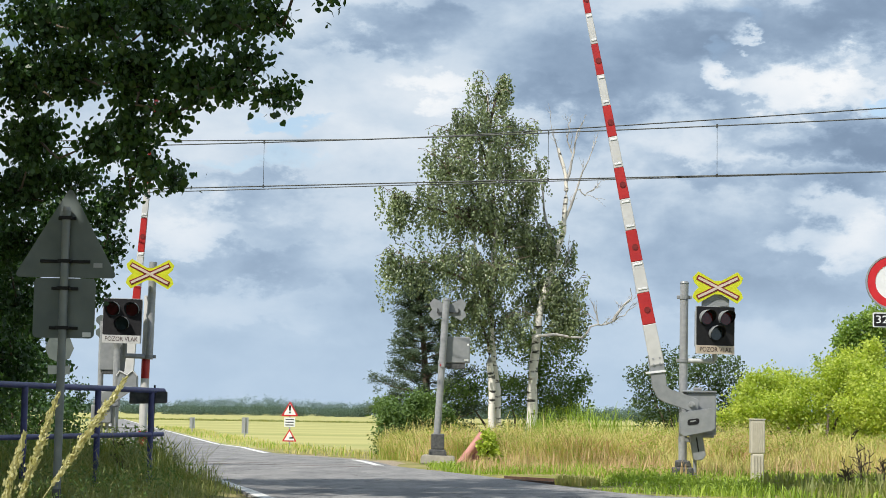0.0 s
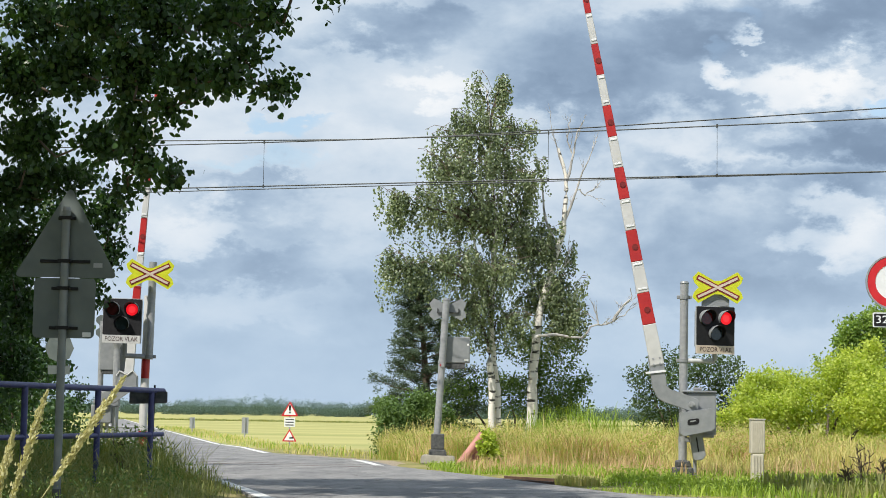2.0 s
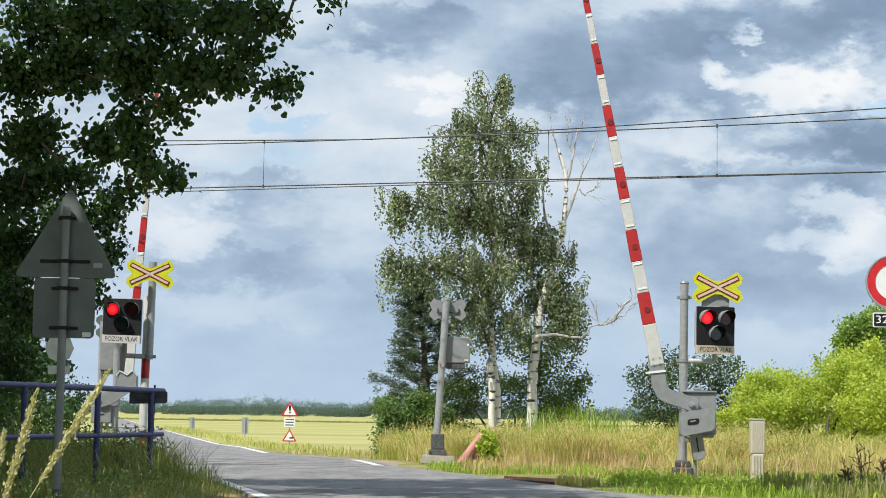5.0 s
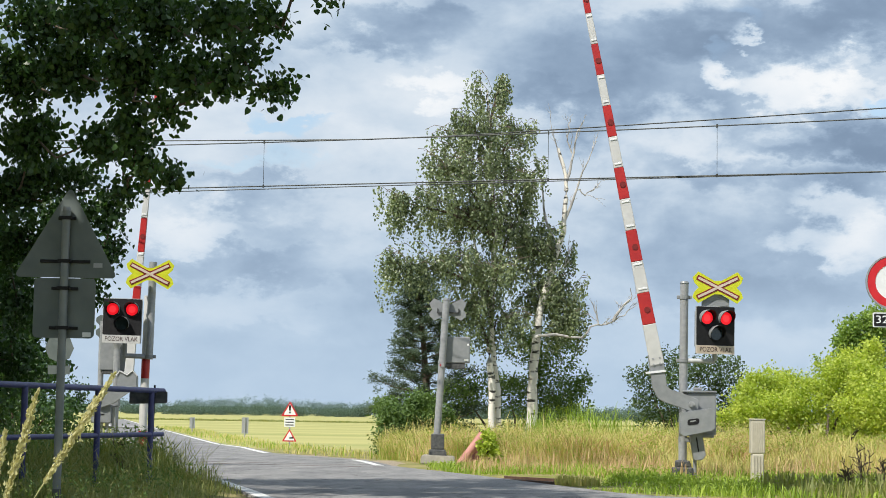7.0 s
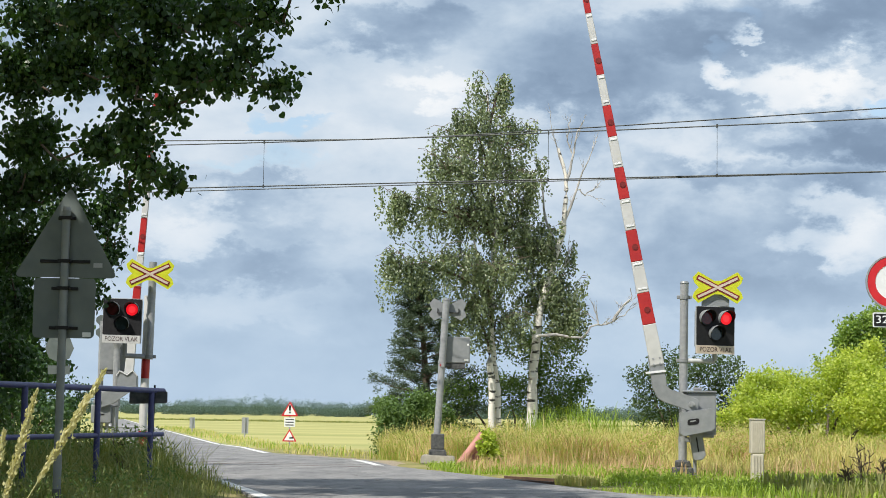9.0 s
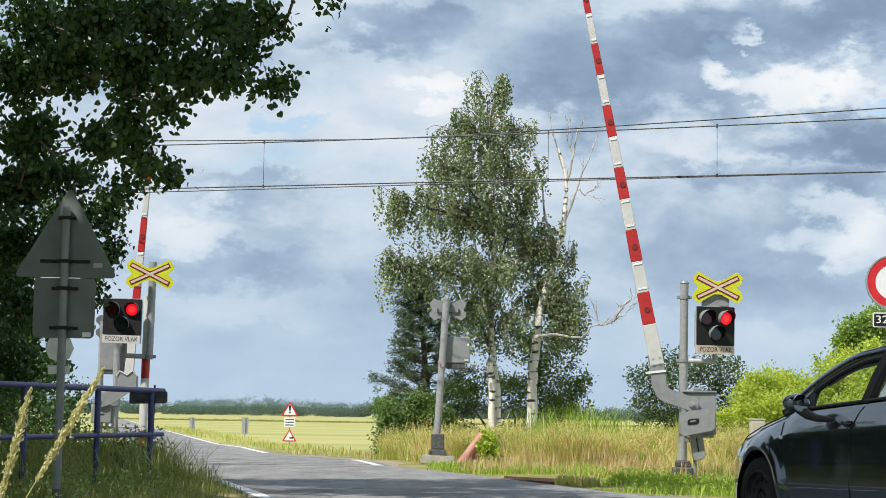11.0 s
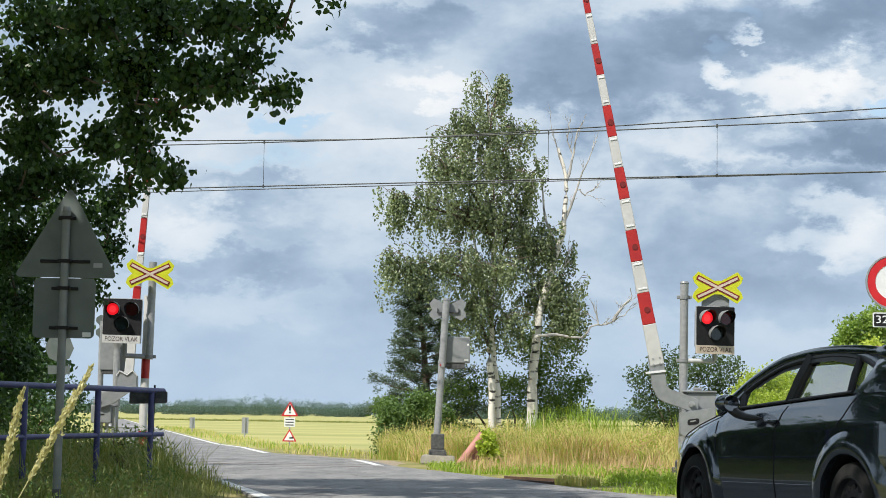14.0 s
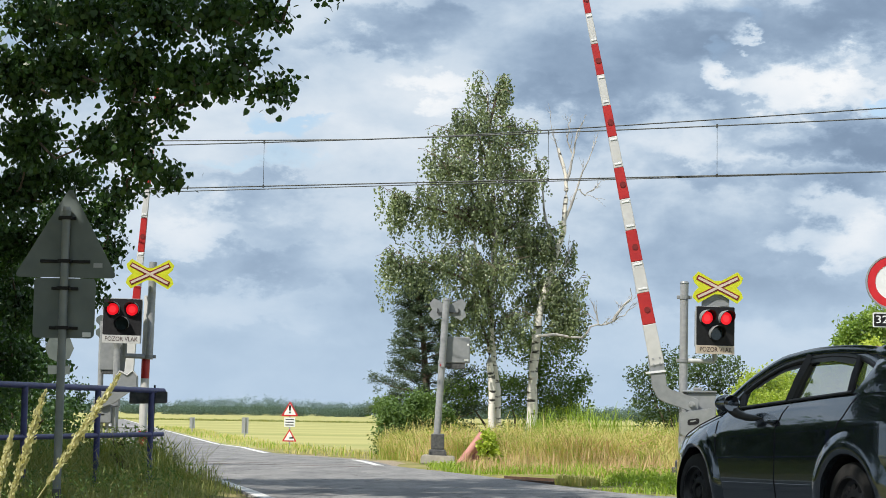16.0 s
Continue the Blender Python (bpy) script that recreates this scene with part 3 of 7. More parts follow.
def build_road():
    road = strip("road", LEFT_EDGE, RIGHT_EDGE, 0.004, "asphalt", "worn grey asphalt country road over the crossing")

    def line(edge, lo, hi, inset, width, name):
        rows = [q for q in edge if lo <= q[1] <= hi]
        a = [(x + inset, y) for x, y in rows]
        b = [(x + inset + width, y) for x, y in rows]
        strip(name, a, b, 0.010, "road_line", "worn white edge line", parent=road)
    line(LEFT_EDGE[5:], 15, 27, 0.03, 0.15, "edge_line")
    line(RIGHT_EDGE[9:], 37, 45, -0.35, 0.16, "edge_line")
    line(RIGHT_EDGE[11:], 56, 480, -0.35, 0.20, "edge_line")
    line(LEFT_EDGE[11:], 56, 480, 0.2, 0.20, "edge_line")
    rows = [q for q in RIGHT_EDGE if 36 < q[1] < 60]
    strip("shoulder", [(x - 0.02, y) for x, y in rows], [(x + 0.45 + 0.3 * noise.noise(Vector((x, y, 0))), y) for x, y in rows], 0.001, "gravel", "sandy gravel shoulder", parent=road)
    # slightly lighter crossing panels between and beside the rails
    for off, w in ((-1.55, 1.25), (0.0, 1.25), (1.55, 1.25)):
        rows_l, rows_r = [], []
        for x in np.linspace(-5.2, -1.5, 9):
            y = TRACK_Y + TRACK_SLOPE * x + off * 1.05
            rows_l.append((x, y - w / 2))
            rows_r.append((x, y + w / 2))
        strip("crossing_panel", rows_l, rows_r, 0.007, "asphalt", "grey crossing panel between the rails", parent=road)


def build_track():
    tr = thing("railway_track", pose(0, 0, 0), "single railway track with rusty rails sunk in grass", "railway track")
    d = Vector((1, TRACK_SLOPE, 0)).normalized()
    q = Vector((-d.y, d.x, 0))
    for s in (-1, 1):
        bm = bmesh.new()
        prev = None
        for k in range(-9, 61):
            c = Vector((0, TRACK_Y, 0)) + d * k + q * s * GAUGE / 2
            top = base(c.y) + 0.006 - (0.08 if c.x > edge_x(RIGHT_EDGE, c.y) + 0.1 else 0)
            sec = [(-0.036, top), (0.036, top), (0.036, top - 0.04), (0.01, top - 0.055), (0.01, top - 0.12), (0.065, top - 0.14), (0.065, top - 0.155), (-0.065, top - 0.155), (-0.065, top - 0.14), (-0.01, top - 0.12), (-0.01, top - 0.055), (-0.036, top - 0.04)]
            ring_ = [bm.verts.new(c + q * a + Vector((0, 0, z))) for a, z in sec]
            if prev:
                for j in range(len(sec)):
                    bm.faces.new((prev[j], prev[(j + 1) % len(sec)], ring_[(j + 1) % len(sec)], ring_[j]))
            prev = ring_
        part("rail", bm, "rust", tr, "rusty steel rail")
    for k in range(40):
        c = Vector((0, TRACK_Y, 0)) + d * (1.2 + 0.62 * k)
        bm = bmesh.new()
        box(bm, -0.12, 0.12, -1.2, 1.2, -0.12, 0.0, 0.012, Matrix.Translation(c + Vector((0, 0, base(c.y) - 0.17))) @ Matrix.Rotation(math.atan2(d.y, d.x), 4, "Z"))
        part("sleeper", bm, "wood", tr)


def build_drain():
    dr = thing("drain_edging", pose(0, 0, 0), "rusty steel beams over a sunken drain beside the road", "drain")
    for pts in (((0.72, 30.9), (1.63, 28.75), (2.25, 27.6)), ((1.10, 31.6), (1.75, 30.6), (2.42, 29.7))):
        bm = bmesh.new()
        prev = None
        d = (Vector((*pts[-1], 0)) - Vector((*pts[0], 0))).normalized()
        q = Vector((-d.y, d.x, 0))
        for x, y in pts:
            top = base(y) - 0.005
            sec = [(-0.05, top), (0.05, top), (0.05, top - 0.045), (0.015, top - 0.06), (0.015, top - 0.13), (0.075, top - 0.15), (0.075, top - 0.17), (-0.075, top - 0.17), (-0.075, top - 0.15), (-0.015, top - 0.13), (-0.015, top - 0.06), (-0.05, top - 0.045)]
            row = [bm.verts.new(Vector((x, y, 0)) + q * a + Vector((0, 0, z))) for a, z in sec]
            if prev:
                for j in range(len(sec)):
                    bm.faces.new((prev[j], prev[(j + 1) % len(sec)], row[(j + 1) % len(sec)], row[j]))
            else:
                bm.faces.new(row[::-1])
            prev = row
        bm.faces.new(prev)
        part("beam", bm, "rust", dr, "rusty steel beam")
    for t in (0.2, 0.45, 0.7, 0.92):
        a, b = Vector((0.72, 30.9, 0)).lerp(Vector((2.25, 27.6, 0)), t), Vector((1.10, 31.6, 0)).lerp(Vector((2.42, 29.7, 0)), t)
        bm = bmesh.new()
        z = base(a.y) - 0.20
        tube(bm, [(a.x, a.y, z), (b.x, b.y, z)], 0.05, 6)
        part("cross_tie", bm, "wood", dr, "dark wooden tie")


def build_wires():
    ca = thing("overhead_line", pose(0, 0, 0), "thin dark overhead contact and carrier wires with droppers", "overhead wire")

    def at(x, side, z):
        return Vector((x, TRACK_Y - 0.45 + TRACK_SLOPE * x + side, z))

    def sag(x):
        return 6.205 + 0.0052 * (x + 3.7) + 0.0009 * (x + 3.7) * (x - 5.0)

    xs = np.linspace(-60, 60, 81)
    tube_pts = lambda f: [f(x) for x in xs]
    for name, f, r in (("contact_wire", lambda x: at(x, 0.0, 5.335), 0.013), ("contact_wire", lambda x: at(x, 0.0, 5.33 - 0.0045 * (8 - x)), 0.010),
                       ("carrier_wire", lambda x: at(x, 0.0, sag(x) + 0.0), 0.012), ("carrier_wire", lambda x: at(x, 0.3, sag(x) + 0.03 + 0.022 * abs(x + 1)), 0.012)):
        part(name, tube(bmesh.new(), tube_pts(f), r, 6), "wire", ca)
    for x in (-12.6, -3.56, 1.95, 4.98, 14.0):
        bm = bmesh.new()
        rod(bm, at(x, 0, 5.335), at(x, 0, sag(x)), 0.0045, n=6)
        box(bm, -0.015, 0.015, -0.015, 0.015, -0.03, 0.03, 0, Matrix.Translation(at(x, 0, sag(x))))
        box(bm, -0.015, 0.015, -0.015, 0.015, -0.03, 0.03, 0, Matrix.Translation(at(x, 0, 5.335)))
        part("dropper", bm, "wire", ca, "thin dropper between the wires")


build_ground()
build_road()
build_track()
build_drain()
build_wires()


# ---------------------------------------------------------------- signals and barriers
LAMPS = []          # (lamp part, which of the pair)


def crossbuck(parent, c, y, w=0.84, h=0.5, backside=False):
    """A saint Andrew's cross on a fluorescent board, facing -y, centred on c (x, z)."""
    ang = math.atan2(h - 0.17, w - 0.17)
    half = 0.395

    def arm(s, hl, ht, y0, y1, bm):
        a = s * ang
        pts = [(-hl, -ht), (hl, -ht), (hl, ht), (-hl, ht)]
        return plate(bm, [(c[0] + math.cos(a) * p - math.sin(a) * q, c[1] + math.sin(a) * p + math.cos(a) * q) for p, q in pts], y0, y1)

    # board: the outline of both arms, grown
    hx, hz = w / 2 + 0.012, h / 2 + 0.02
    out = [(-hx, hz - 0.10), (-hx + 0.10, hz), (-0.06, 0.115), (0.06, 0.115), (hx - 0.10, hz), (hx, hz - 0.10), (hx - 0.03, hz - 0.19), (0.325, 0.0), (hx - 0.03, -hz + 0.19), (hx, -hz + 0.10), (hx - 0.10, -hz), (0.06, -0.115), (-0.06, -0.115), (-hx + 0.10, -hz), (-hx, -hz + 0.10), (-hx + 0.03, -hz + 0.19), (-0.325, 0.0), (-hx + 0.03, hz - 0.19)]
    board = part("board", plate(bmesh.new(), [(c[0] + a, c[1] + b) for a, b in out], y, y + 0.012), "grey_paint" if backside else "yellow", parent, "grey board back" if backside else "fluorescent yellow board")
    if backside:
        return board
    bm = bmesh.new()
    arm(1, half, 0.043, y - 0.006, y - 0.001, bm)
    arm(-1, half, 0.043, y - 0.0075, y - 0.001, bm)
    part("border", bm, "maroon", board, "maroon border of the cross")
    bm = bmesh.new()
    arm(1, half - 0.022, 0.021, y - 0.011, y - 0.007, bm)
    arm(-1, half - 0.022, 0.021, y - 0.013, y - 0.007, bm)
    part("cross", bm, "cream", board, "cream diagonal cross")
    return board


def hood(bm, c, r, y0, depth):
    """A visor over a lens: an open half tube that slopes back at its sides."""
    n = 18
    for rr in (r,):
        for k in range(n):
            a0, a1 = math.radians(-35 + 250 * k / n), math.radians(-35 + 250 * (k + 1) / n)
            quad = []
            for a, front in ((a0, False), (a1, False), (a1, True), (a0, True)):
                reach = depth * (0.18 + 0.82 * max(0.0, (math.sin(a) + 0.6) / 1.6)) if front else 0
                quad.append(Vector((c[0] + rr * math.cos(a), y0 - reach, c[1] + rr * math.sin(a))))
            inner = [Vector((c[0] + (q.x - c[0]) * 0.95, q.y, c[1] + (q.z - c[1]) * 0.95)) for q in quad]
            vo = [bm.verts.new(q) for q in quad]
            vi = [bm.verts.new(q) for q in inner]
            bm.faces.new(vo).material_index = 1
            bm.faces.new(vi[::-1])
            for a, b in ((0, 1), (1, 2), (2, 3), (3, 0)):
                bm.faces.new((vo[b], vo[a], vi[a], vi[b]))


def signal_head(parent, c, y, w=0.69, h=0.80, yaw=0, deep=0.22, ground="cream"):
    """The black board with two red lenses over a white one, and its worded strip; c: centre of the board (x, z), facing -y."""
    head = new("signal_head")
    head.parent = parent
    head.matrix_local = pose(c[0], y, c[1], 0, 0, yaw)
    strip_h = 0.145
    z0, z1 = -h / 2, h / 2
    part("backboard", plate(bmesh.new(), rounded([(-w / 2, z0 + strip_h), (w / 2, z0 + strip_h), (w / 2, z1), (-w / 2, z1)], 0.02), 0.0, 0.03), "black", head, "black signal backboard")
    part("frame", plate(bmesh.new(), rounded([(-w / 2 - 0.012, z0), (w / 2 + 0.012, z0), (w / 2 + 0.012, z1 + 0.012), (-w / 2 - 0.012, z1 + 0.012)], 0.02), 0.034, 0.05), "light_paint", head)
    bm = bmesh.new()
    box(bm, -w / 2 + 0.06, w / 2 - 0.06, 0.05, 0.05 + deep, z0 + 0.12, z1 - 0.06, 0.02)
    part("housing", bm, "grey_paint", head, "grey lamp housing")
    st = part("word_strip", plate(bmesh.new(), [(-w / 2, z0), (w / 2, z0), (w / 2, z0 + strip_h - 0.004), (-w / 2, z0 + strip_h - 0.004)], -0.004, 0.03), ground, head, ("pale" if ground == "white" else "cream") + " strip with dark lettering")
    words("lettering", "POZOR VLAK", 0.115, pose(0, -0.0065, z0 + strip_h / 2 - 0.003, 90), "ink", st, w * 0.86)
    for k, (lx, lz) in enumerate(((-0.175, z1 - 0.19), (0.175, z1 - 0.19), (0.0, z1 - 0.45))):
        r = 0.112
        lens = part("lens", disc(bmesh.new(), (lx, lz), r, -0.012, -0.001), "lens_off" if k < 2 else "lens_dark", head, "unlit dark red lens" if k < 2 else "unlit dark white lens", smooth=True)
        bm = bmesh.new()
        ring(bm, (lx, lz), r, r + 0.018, -0.03, -0.001)
        hood(bm, (lx, lz), r + 0.022, -0.001, 0.21)
        part("visor", bm, ["black", "grey_paint"], head, "grey lens visor, black inside")
        if k < 2:
            bm = bmesh.new()
            disc(bm, (0, 0), r * 0.96, 0.0, 0.006)
            lamp = part("lamp", bm, "lit", head, "red lamp that glows in turn")
            lamp.matrix_local = pose(lx, 0.012, lz)
            part("heart", disc(bmesh.new(), (0, 0), r * 0.55, -0.003, -0.001), "filament", lamp, "bright middle of the lamp")
            LAMPS.append((lamp, k, lx, lz))
    return head


def post(parent, h, r=0.072, material="galv", cap=True):
    bm = bmesh.new()
    rod(bm, (0, 0, 0), (0, 0, h), r, n=20)
    p_ = part("post", bm, material, parent, smooth=True)
    if cap:
        bm = bmesh.new()
        rod(bm, (0, 0, h), (0, 0, h + 0.035), r * 1.12, r * 0.9, n=20)
        part("cap", bm, "grey_paint", parent, smooth=True)
    return p_


def clamp(parent, z, r=0.085, x1=0.0):
    bm = bmesh.new()
    rod(bm, (0, 0, z - 0.03), (0, 0, z + 0.03), r, n=20)
    for s in (-1, 1):
        box(bm, s * (r + 0.02) - 0.022, s * (r + 0.02) + 0.022, -0.02, 0.02, z - 0.03, z + 0.03, 0.004)
    part("clamp", bm, "grey_paint", parent, smooth=True)


def cast_foot(parent, w=0.32, h=0.27):
    bm = bmesh.new()
    box(bm, -w / 2, w / 2, -0.15, 0.15, 0.0, h * 0.62, 0.03)
    box(bm, -w / 2 + 0.05, w / 2 - 0.05, -0.12, 0.12, h * 0.62, h, 0.03)
    for s in (-1, 1):
        rod(bm, (s * (w / 2 - 0.05), -0.1, h * 0.6), (s * (w / 2 - 0.05), -0.1, h * 0.85), 0.02, n=8)
    part("foot", bm, "dark_iron", parent, "dark cast iron foot")


def striped_arm(parent, length, w0, w1, stripe, first_white, m):
    """A tapering square boom along +z, in red and white fields with clips and small red lamps."""
    arm = new("boom")
    arm.parent = parent
    arm.matrix_local = m
    z, k = 0.0, 0
    while z < length - 0.05:
        e = min(z + (first_white if k == 0 else stripe), length)
        a, b = w0 + (w1 - w0) * z / length, w0 + (w1 - w0) * e / length
        bm = bmesh.new()
        vs = []
        for zz, ww in ((z, a), (e - 0.002, b)):
            vs.append([bm.verts.new((sx * ww / 2, sy * 0.045, zz)) for sx, sy in ((-1, -1), (1, -1), (1, 1), (-1, 1))])
        for j in range(4):
            bm.faces.new((vs[0][j], vs[0][(j + 1) % 4], vs[1][(j + 1) % 4], vs[1][j]))
        bm.faces.new(vs[0][::-1])
        bm.faces.new(vs[1])
        bmesh.ops.bevel(bm, geom=[q for q in bm.edges], offset=0.008, segments=1, affect="EDGES")
        fld = part("white_field" if k % 2 == 0 else "red_field", bm, "white" if k % 2 == 0 else "red", arm, "white boom field" if k % 2 == 0 else "red boom field")
        if k % 2 == 1:
            bm = bmesh.new()
            zc = z + (e - z) * 0.45
            disc(bm, (0.01, zc), 0.042, -0.056, -0.045, 16)
            ring(bm, (0.01, zc), 0.044, 0.054, -0.053, -0.045, 16)
            part("boom_lamp", bm, "maroon", fld, "small red boom lamp")
        elif k > 0:
            for zz in (e - 0.05, z + 0.07):
                bm = bmesh.new()
                box(bm, -a * 0.36, a * 0.36, -0.056, -0.043, zz - 0.016, zz + 0.016, 0.004)
                part("clip", bm, "sign_white", fld, "grey cable clip")
        z, k = e, k + 1
    return arm


def barrier_gear(parent, m):
    """The crank arm, drive box, weights and cover of a half barrier; its own origin is the pivot."""
    gear = new("drive")
    gear.parent = parent
    gear.matrix_local = m
    bm = bmesh.new()
    box(bm, -0.06, 0.44, 0.02, 0.30, -0.52, 0.20, 0.02)
    box(bm, 0.02, 0.40, 0.0, 0.32, -0.56, -0.50, 0.01)
    part("drive_box", bm, "grey_paint", gear, "grey steel drive box")
    bm = bmesh.new()
    box(bm, -0.12, 0.44, -0.02, 0.34, 0.205, 0.235, 0.008)
    rod(bm, (0.06, 0.1, 0.26), (0.20, 0.1, 0.26), 0.03, n=10)
    part("box_lid", bm, "grey_paint", gear)
    # crank from the pivot to the foot of the boom
    bm = bmesh.new()
    plate(bm, [(0.10, -0.11), (0.13, 0.06), (0.08, 0.10), (-0.36, 0.24), (-0.43, 0.30), (-0.49, 0.86), (-0.75, 0.82), (-0.66, 0.26), (-0.57, 0.09), (-0.47, 0.03), (-0.02, -0.12)], -0.12, -0.05)
    bmesh.ops.bevel(bm, geom=list(bm.edges), offset=0.008, segments=1, affect="EDGES")
    crank = part("crank_arm", bm, "grey_paint", gear, "grey bent crank arm")
    bm = bmesh.new()
    disc(bm, (0, 0), 0.05, -0.17, -0.11, 14)
    disc(bm, (0, 0), 0.025, -0.20, -0.16, 6)
    part("pivot_bolt", bm, "galv", crank)
    bm = bmesh.new()
    plate(bm, [(-0.77, 0.50), (-0.44, 0.54), (-0.45, 0.575), (-0.78, 0.535)], -0.14, -0.03)
    part("boom_clamp", bm, "sign_white", crank, "pale clamp strap")
    for bx, bz in ((-0.66, 0.76), (-0.55, 0.78), (-0.65, 0.66), (-0.54, 0.68)):
        part("bolt", disc(bmesh.new(), (bx, bz), 0.018, -0.14, -0.11, 8), "galv", crank)
    # slotted cover
    bm = bmesh.new()
    cover = [(-0.20, -0.14), (0.33, -0.06), (0.40, -0.10), (0.40, -0.40), (0.34, -0.45), (-0.14, -0.55), (-0.20, -0.50)]
    plate(bm, cover, -0.20, -0.02)
    bmesh.ops.bevel(bm, geom=list(bm.edges), offset=0.012, segments=2, affect="EDGES")
    cov = part("slotted_cover", bm, "grey_paint", gear, "grey cover plate with a slot")
    bm = bmesh.new()
    plate(bm, rounded([(-0.08, -0.36), (0.12, -0.33), (0.12, -0.23), (-0.08, -0.26)], 0.045), -0.206, -0.2)
    part("slot", bm, "black", cov, "dark slot")
    bm = bmesh.new()
    plate(bm, [(-0.03, -0.30), (0.06, -0.285), (0.06, -0.265), (-0.03, -0.28)], -0.212, -0.207)
    part("bolt", bm, "galv", cov)
    # hanging weight lever with a slit
    bm = bmesh.new()
    plate(bm, [(-0.02, -0.50), (0.19, -0.48), (0.26, -0.86), (0.21, -0.93), (0.08, -0.95), (0.05, -0.92)], -0.02, 0.10)
    bmesh.ops.bevel(bm, geom=list(bm.edges), offset=0.008, segments=1, affect="EDGES")
    lev = part("weight_lever", bm, "grey_paint", gear, "grey hanging lever with a slit")
    bm = bmesh.new()
    plate(bm, [(0.085, -0.56), (0.105, -0.555), (0.145, -0.80), (0.125, -0.805)], -0.026, -0.02)
    part("slit", bm, "black", lev, "dark slit")
    return gear


def right_crossing():
    x, y = 4.15, 33.0
    z = height(x, y) - 0.03
    sig = thing("crossing_signal", pose(x, y, z, 0, 0.35, 0), "grey crossing signal post with yellow cross and red lamps", "crossing signal", "crossing signals")
    post(sig, 3.34)
    cast_foot(sig, 0.34, 0.31)
    clamp(sig, 3.10)
    clamp(sig, 2.01)
    bm = bmesh.new()
    rod(bm, (0.06, 0, 2.01), (0.52, -0.1, 2.01), 0.04, n=12)
    rod(bm, (0.52, -0.1, 2.01), (0.52, -0.1, 2.18), 0.045, n=12)
    part("bracket", bm, "light_paint", sig, "pale steel bracket", smooth=True)
    signal_head(sig, (0.50, 2.525), -0.35, yaw=16)
    bm = bmesh.new()
    plate(bm, [(0.27, 2.94), (0.73, 2.94), (0.73, 3.06), (0.5, 3.19), (0.27, 3.06)], -0.30, -0.20)
    part("cross_mount", bm, "grey_paint", sig)
    crossbuck(sig, (0.525, 3.255), -0.36)
    bar = thing("half_barrier", pose(4.25, 32.7, z), "raised red and white half barrier on grey drive", "barrier", "half barriers")
    barrier_gear(bar, pose(0.0, 0.0, 1.15 - z))
    bm = bmesh.new()
    box(bm, -0.16, 0.05, 0.24, 0.40, 0.95, 1.05, 0.01)
    box(bm, -0.16, 0.05, 0.24, 0.40, 0.62, 0.70, 0.01)
    rod(bm, (0.1, 0.2, 0.0), (0.1, 0.2, 0.72), 0.03, n=10)
    part("mount", bm, "grey_paint", bar)
    striped_arm(bar, 7.5, 0.235, 0.08, 0.545, 0.70, pose(-0.585, -0.085, 1.81 - z, 0, -11.45, 0))


